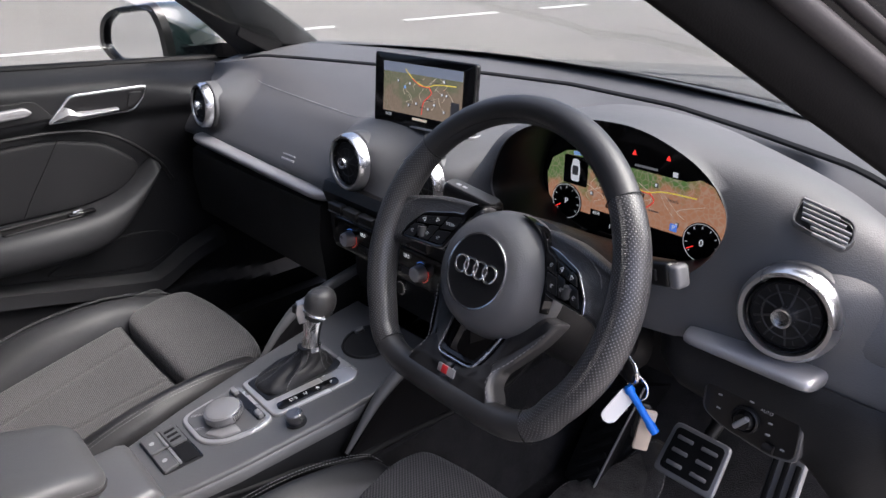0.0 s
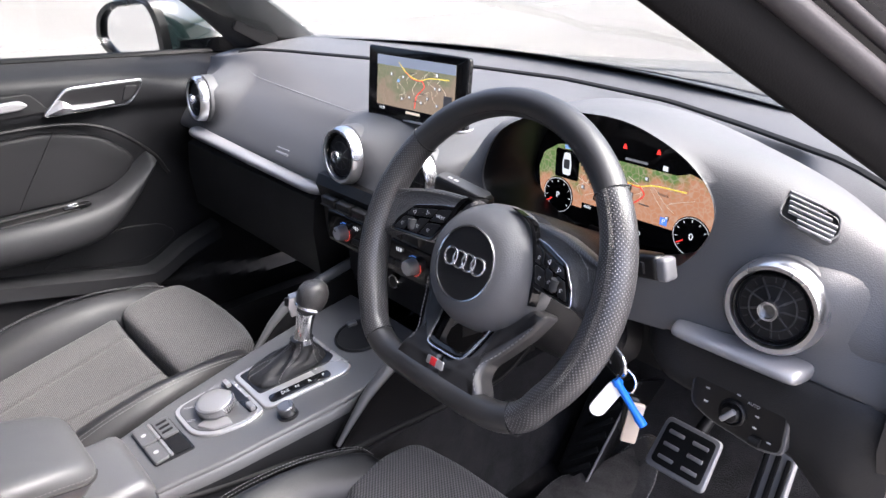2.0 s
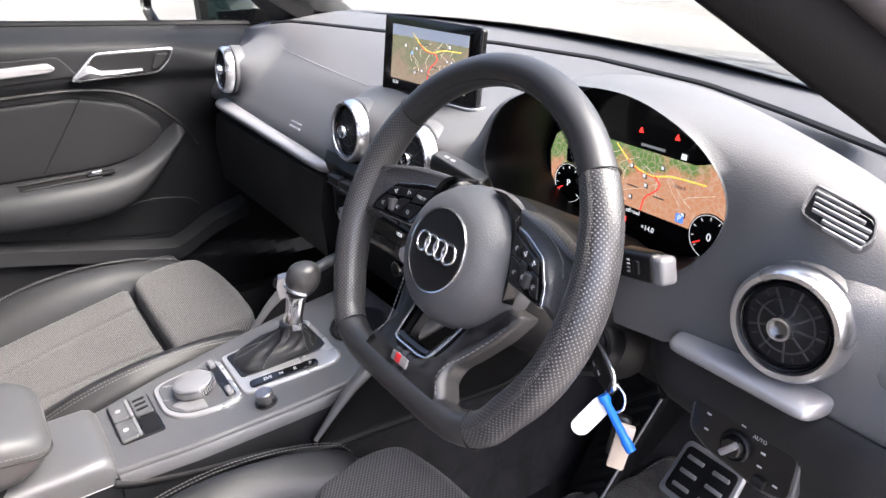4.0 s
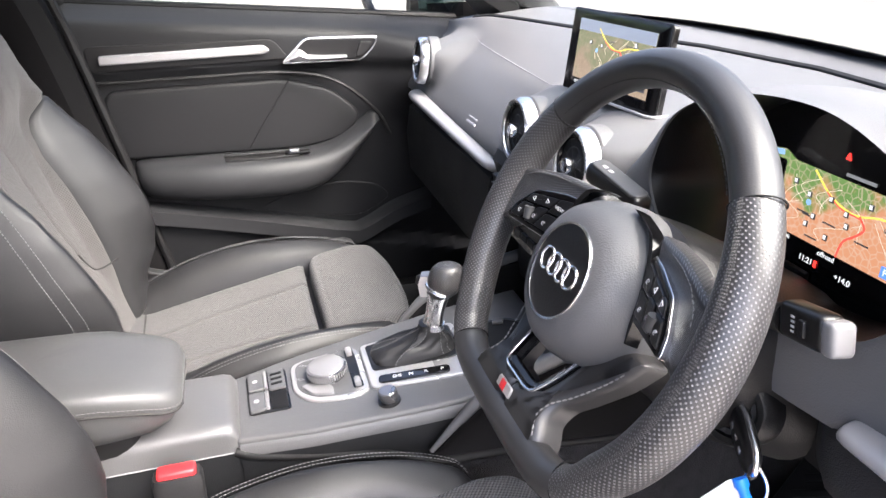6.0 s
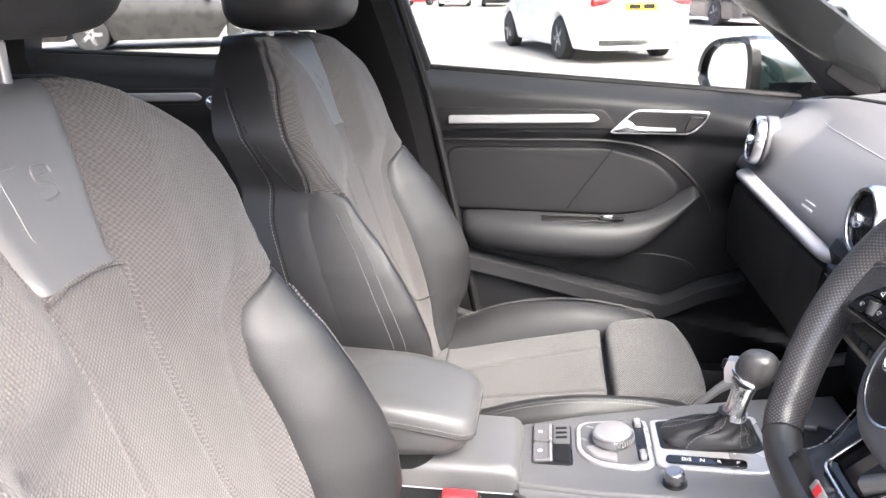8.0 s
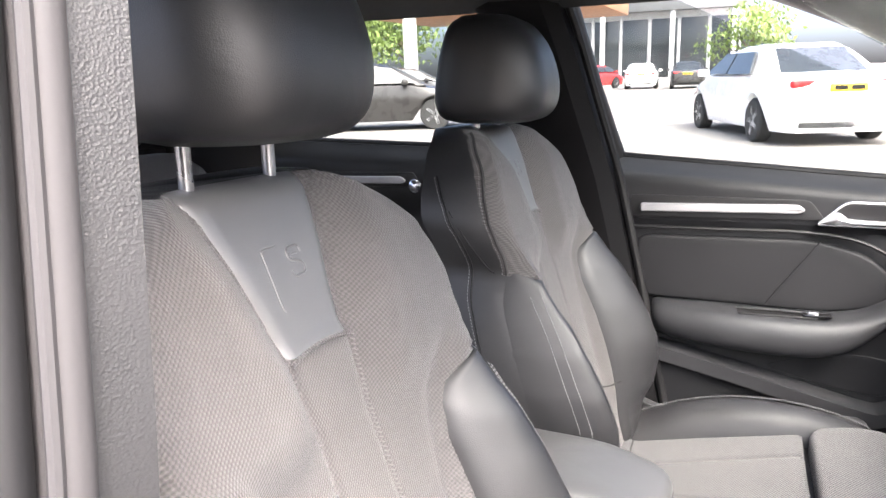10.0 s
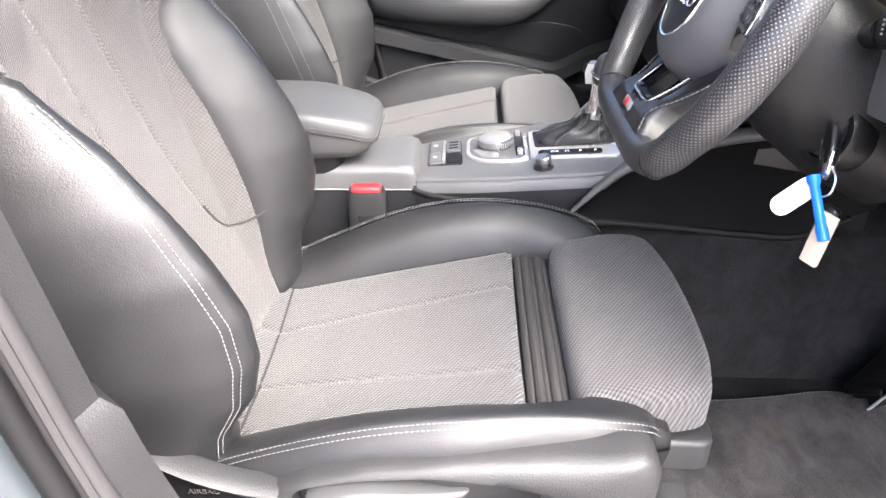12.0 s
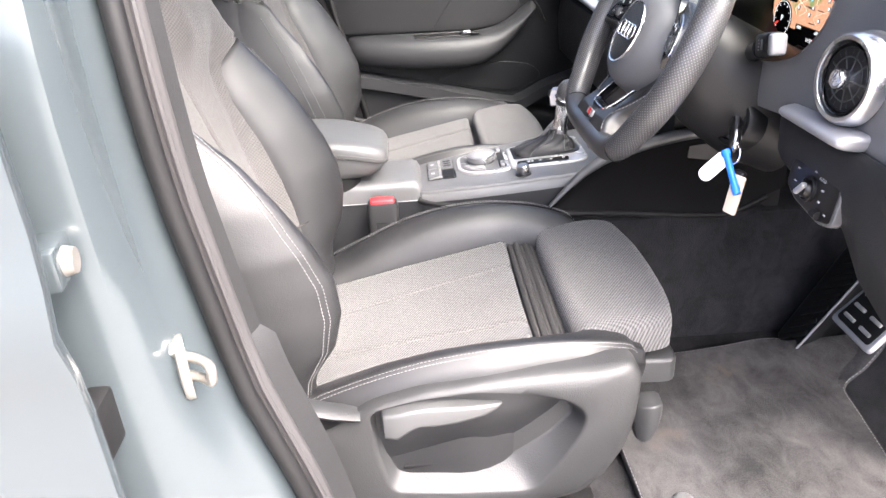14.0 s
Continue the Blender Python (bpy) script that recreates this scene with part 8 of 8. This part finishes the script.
def parked_car(m, paint, label, L=4.75, W=0.92, H=1.43, estate=False, group=""):
    """A car along +x, its base at the origin."""
    c = thing("parked_car", m, label, "car", group)
    h = L / 2
    top = lambda x: lerp1(x, (-h, -h + 0.05, -h + 0.5, 0.9, h - 0.35, h), (0.80, 0.93, 1.0, 0.98, 0.80, 0.55))
    low = lambda x: 0.20
    wid = lambda x: lerp1(x, (-h, -h + 0.12, -h + 0.7, h - 0.9, h - 0.15, h), (0.72, 0.84, W, W, 0.82, 0.62))
    rings = []
    for x in np.r_[np.linspace(-h, -h + 0.3, 5), np.linspace(-h + 0.5, h - 0.5, 26), np.linspace(h - 0.3, h, 5)]:
        w, t, b = wid(x), top(x), low(x)
        for xc in (-h + 1.0, h - 0.9):
            if abs(x - xc) < 0.36:
                b = max(b, 0.02 + math.sqrt(max(0, 0.36 ** 2 - (x - xc) ** 2)) + 0.30)
        mid = max(b + 0.05, 0.55)
        rings.append([(x, w * 0.93, b), (x, w, mid), (x, w * 0.985, (mid + t) / 2), (x, w * 0.94, t - 0.03), (x, w * 0.80, t + 0.005), (x, 0, t + 0.02), (x, -w * 0.80, t + 0.005), (x, -w * 0.94, t - 0.03), (x, -w * 0.985, (mid + t) / 2), (x, -w, mid), (x, -w * 0.93, b), (x, 0, b)])
    part("body", loft(rings), paint, c, local=True, angle=30)
    tail = -h + (0.18 if estate else 0.75)
    gx = [(tail, 0.99), (tail + (0.35 if estate else 0.75), H - 0.03), (-0.2, H), (0.45, H - 0.05), (1.30, 0.97)]
    R = []
    for x, z in [tuple(q) for q in spline(gx, 24)]:
        k = (z - 0.95) / (H - 0.95)
        w = W * 0.92 - 0.22 * max(0, k)
        R.append([(x, W * 0.90, 0.94), (x, w, max(0.95, z - 0.06)), (x, w * 0.8, max(0.951, z)), (x, -w * 0.8, max(0.951, z)), (x, -w, max(0.95, z - 0.06)), (x, -W * 0.90, 0.94)])
    part("roof", loft(R), paint, c, local=True, angle=30)
    for s in (-1, 1):
        for x0, x1, x2, x3 in ((tail + 0.55, -0.02, -0.02, tail + 0.85), (0.05, 1.08, 0.55, 0.05)):
            P4 = [(x0, s * (W * 0.925), 1.0), (x1, s * (W * 0.925), 1.0), (x2, s * (W * 0.74), H - 0.10), (x3, s * (W * 0.74), H - 0.10)]
            o = AR((0, s * 0.035, 0))
            w_ = part("side_window", loft([[tuple(AR(p) + o) for p in P4], [tuple(AR(p)) for p in P4]]), M_CARGLASS, c, local=True)
        part("mirror", moved(rbox(0.14, 0.20, 0.13, 0.04, 2), at(0.85, s * (W + 0.10), 1.02)), paint, c, local=True)
        part("tail_lamp", moved(rbox(0.10, 0.38, 0.10, 0.03, 2), at(-h + 0.055, s * 0.58, 0.86, 0, 0, s * 14)), M_TAIL, c, "red tail lamp", local=True)
        part("exhaust_trim", moved(rbox(0.05, 0.26, 0.07, 0.02, 2), at(-h + 0.08, s * 0.52, 0.31)), M_SILVER, c, local=True)
        part("headlamp", moved(rbox(0.16, 0.34, 0.10, 0.03, 2), at(h - 0.16, s * 0.62, 0.64, 0, 0, -s * 22)), M_CHROME, c, local=True)
    part("rear_window", loft([[(tail + 0.06, y, 1.0) for y in (-0.62, 0.62)] + [(tail + (0.30 if estate else 0.62), y, H - 0.08) for y in (0.50, -0.50)], [(tail + 0.03, y, 1.01) for y in (-0.62, 0.62)] + [(tail + (0.27 if estate else 0.59), y, H - 0.06) for y in (0.50, -0.50)]]), M_CARGLASS, c, local=True)
    part("windscreen", loft([[(1.25, y, 0.99) for y in (-0.68, 0.68)] + [(0.56, y, H - 0.08) for y in (0.54, -0.54)], [(1.28, y, 1.0) for y in (-0.68, 0.68)] + [(0.59, y, H - 0.06) for y in (0.54, -0.54)]]), M_CARGLASS, c, local=True)
    part("rear_bumper", moved(rbox(0.12, 1.35, 0.17, 0.04, 2), at(-h + 0.06, 0, 0.30)), M_RUBBER, c, local=True)
    pl = part("number_plate", moved(rbox(0.02, 0.50, 0.11, 0.008), at(-h - 0.005, 0, 0.80)), M_PLATE, c, "yellow plate", local=True)
    for k in range(2):
        part("plate_bar", moved(rbox(0.01, 0.17, 0.06, 0.0), at(-h - 0.013, -0.11 + 0.22 * k, 0.80)), M_RUBBER, pl, local=True)
    for xc in (-h + 1.0, h - 0.9):
        for s in (-1, 1):
            wm = at(xc, s * (W - 0.12), 0.325, 90, 0, 0)
            wh = part("wheel", moved(lathe([(0.22, -0.11), (0.30, -0.11), (0.325, -0.085), (0.325, 0.085), (0.30, 0.11), (0.22, 0.11)], 32), wm), M_TYRE, c, local=True)
            part("rim", moved(lathe([(0.235, -0.105), (0.225, -0.08), (0.06, -0.06), (0.06, 0.06), (0.225, 0.08), (0.235, 0.105)], 28), wm), M_HAZEDISC, wh, local=True)
            for k in range(5):
                for t_ in (-1, 1):
                    part("spoke", moved(rbox(0.20, 0.085, 0.02, 0.006, 1), wm @ pose(0, 0, 0, 0, 0, 72 * k) @ at(0.12, 0, t_ * 0.100)), M_RIMS, wh, local=True)
    return c


def put(x, y, heading):
    return OUT @ at(x, y, 0.0, 0, 0, heading)


PW = surface("white_car_paint", (0.78, 0.78, 0.78), 0.2, grain=900, bump=0.0, coat=0.6)
PS = surface("warm_grey_car_paint", (0.030, 0.0285, 0.0275), 0.3, 0.3, grain=900, bump=0.0, coat=0.2)
PD = surface("black_car_paint", (0.015, 0.015, 0.017), 0.2, grain=900, bump=0.0, coat=0.6)
PR = surface("red_car_paint", (0.45, 0.03, 0.03), 0.25, grain=900, bump=0.0, coat=0.5)
parked_car(put(-12.75, 0.25, 199), PW, "white saloon car parked with its tail towards us")
parked_car(put(-13.95, -8.15, 114), PS, "warm grey estate car with silver wheels parked side on", estate=True)
wcar = parked_car(put(-11.6, 5.6, 196), PW, "white hatchback car parked beside the saloon", L=4.2, H=1.46, estate=True)
parked_car(put(-22.0, 4.6, 196), PD, "black car parked behind the white cars", L=4.4, estate=True)
parked_car(put(-20.5, 8.6, 190), PD, "black car parked at the edge of the car park", L=4.5)
parked_car(put(-46.0, -9.2, 150), PR, "small red car far across the car park", L=4.0, estate=True)
parked_car(put(-44.0, -6.0, 185), PW, "white car parked before the showroom", L=4.4, estate=True)
parked_car(put(-43.0, -3.4, 185), PS, "grey car parked before the showroom", L=4.4)
parked_car(put(-40.0, -9.8, 160), PS, "grey car parked before the showroom", L=4.4)
parked_car(put(-24.0, -12.0, 112), PD, "black car parked behind the grey estate", L=4.5)

# showroom with glass front
M_CLAD = surface("pale_cladding", (0.55, 0.56, 0.57), 0.5, grain=30, bump=0.1, dist=0.003)
M_DARKCLAD = surface("dark_fascia", (0.10, 0.105, 0.11), 0.5, grain=30, bump=0.1, dist=0.003)
sh = thing("showroom", put(-62, -9.0, 0), "flat-roofed car showroom with a tall glass front", "building")
part("wall", moved(rbox(10, 16, 6.5, 0.02), at(-5.4, 0, 3.25)), M_CLAD, sh, local=True)
part("fascia", moved(rbox(1.2, 17, 1.3, 0.02), at(0.2, 0, 6.2)), M_DARKCLAD, sh, local=True)
for k in range(7):
    w_ = part("window", moved(rbox(0.10, 2.0, 4.6, 0.01), at(-0.33, -6.9 + 2.3 * k, 2.7)), M_CARGLASS, sh, local=True)
    part("mullion", moved(rbox(0.16, 0.10, 5.2, 0.01), at(-0.28, -5.75 + 2.3 * k, 2.8)), M_CLAD, w_, local=True)
for y in (-7.6, -2.5, 3.0, 7.6):
    part("column", moved(rbox(0.35, 0.35, 5.6, 0.02), at(0.5, y, 2.8)), M_CLAD, sh, local=True)
cn = thing("canopy", put(-26, -12.6, 0), "pale canopy on a white column, with a rust-coloured edge", "canopy")
part("column", moved(rbox(0.42, 0.42, 3.6, 0.03), at(0, 0, 1.8)), M_CLAD, cn, local=True)
part("roof_edge", moved(rbox(6, 9, 0.5, 0.03), at(-3, 3.0, 3.6)), surface("rust_edge", (0.35, 0.18, 0.10), 0.7, grain=30, bump=0.2), cn, local=True)

# trees and shrubs beyond
M_BARK = surface("bark", (0.10, 0.075, 0.055), 0.9, grain=40, bump=0.8, dist=0.01)
def leaves(name, col):
    s = Mat(name)
    g = s.t.nodes.new("ShaderNodeNewGeometry")
    s.link(s.mixed(g.outputs["Random Per Island"], tuple(c * 0.6 for c in col), tuple(c * 1.5 for c in col)), s.b.inputs["Base Color"])
    s.b.inputs["Roughness"].default_value = 0.6
    return s.m
M_LEAF = leaves("fresh_leaves", (0.11, 0.16, 0.035))


def tree(m, height, spread, seed, n=1500):
    rnd = random.Random(seed)
    t = thing("tree", m, "leafy green tree beyond the car park", "tree", "trees beyond the car park")
    trunk = [tube([(0, 0, 0), (0.03, 0.02, height * 0.25), (-0.02, 0.05, height * 0.5), (0, 0, height * 0.8)], [0.16, 0.12, 0.08, 0.03], 8)]
    tips = []
    for k in range(9):
        a, z = rnd.uniform(0, 6.28), height * rnd.uniform(0.28, 0.62)
        e = (spread * rnd.uniform(0.5, 0.9) * math.cos(a), spread * rnd.uniform(0.5, 0.9) * math.sin(a), z + height * rnd.uniform(0.12, 0.3))
        trunk.append(tube([(0, 0, z), (e[0] * 0.5, e[1] * 0.5, z + (e[2] - z) * 0.6), e], [0.06, 0.04, 0.015], 6))
        tips.append(e)
    tips.append((0, 0, height * 0.85))
    part("trunk", join(*trunk), M_BARK, t, local=True)
    V, F = [], []
    for k in range(n):
        c = rnd.choice(tips)
        r = spread * 0.48
        p = Vector((rnd.gauss(0, 1), rnd.gauss(0, 1), rnd.gauss(0, 0.8))) * r * 0.55 + Vector(c)
        q = Euler((rnd.uniform(0, 6), rnd.uniform(0, 6), rnd.uniform(0, 6))).to_matrix()
        s = rnd.uniform(0.09, 0.20)
        o = len(V)
        V += [tuple(p + q @ Vector(w) * s) for w in ((-1, 0, 0), (0, -0.5, 0.1), (1, 0, 0), (0, 0.5, 0.1))]
        F += [(o, o + 1, o + 2), (o, o + 2, o + 3)]
    cr = part("crown", (V, F, [(0, 0, 0)] * len(V)), M_LEAF, t, local=True)
    cr["kind"] = "stuff"
    return t


tree(put(-46, -0.2, 0), 4.6, 2.2, 1)
for k, (x, y, h, s) in enumerate(((-34, -16.5, 5.0, 2.6), (-33, -19.5, 5.5, 2.8), (-36, -22.5, 5.2, 2.8), (-32, -25.5, 5.6, 2.8), (-38, -13.0, 4.6, 2.4))):
    tree(put(x, y, 0), h, s, 10 + k)
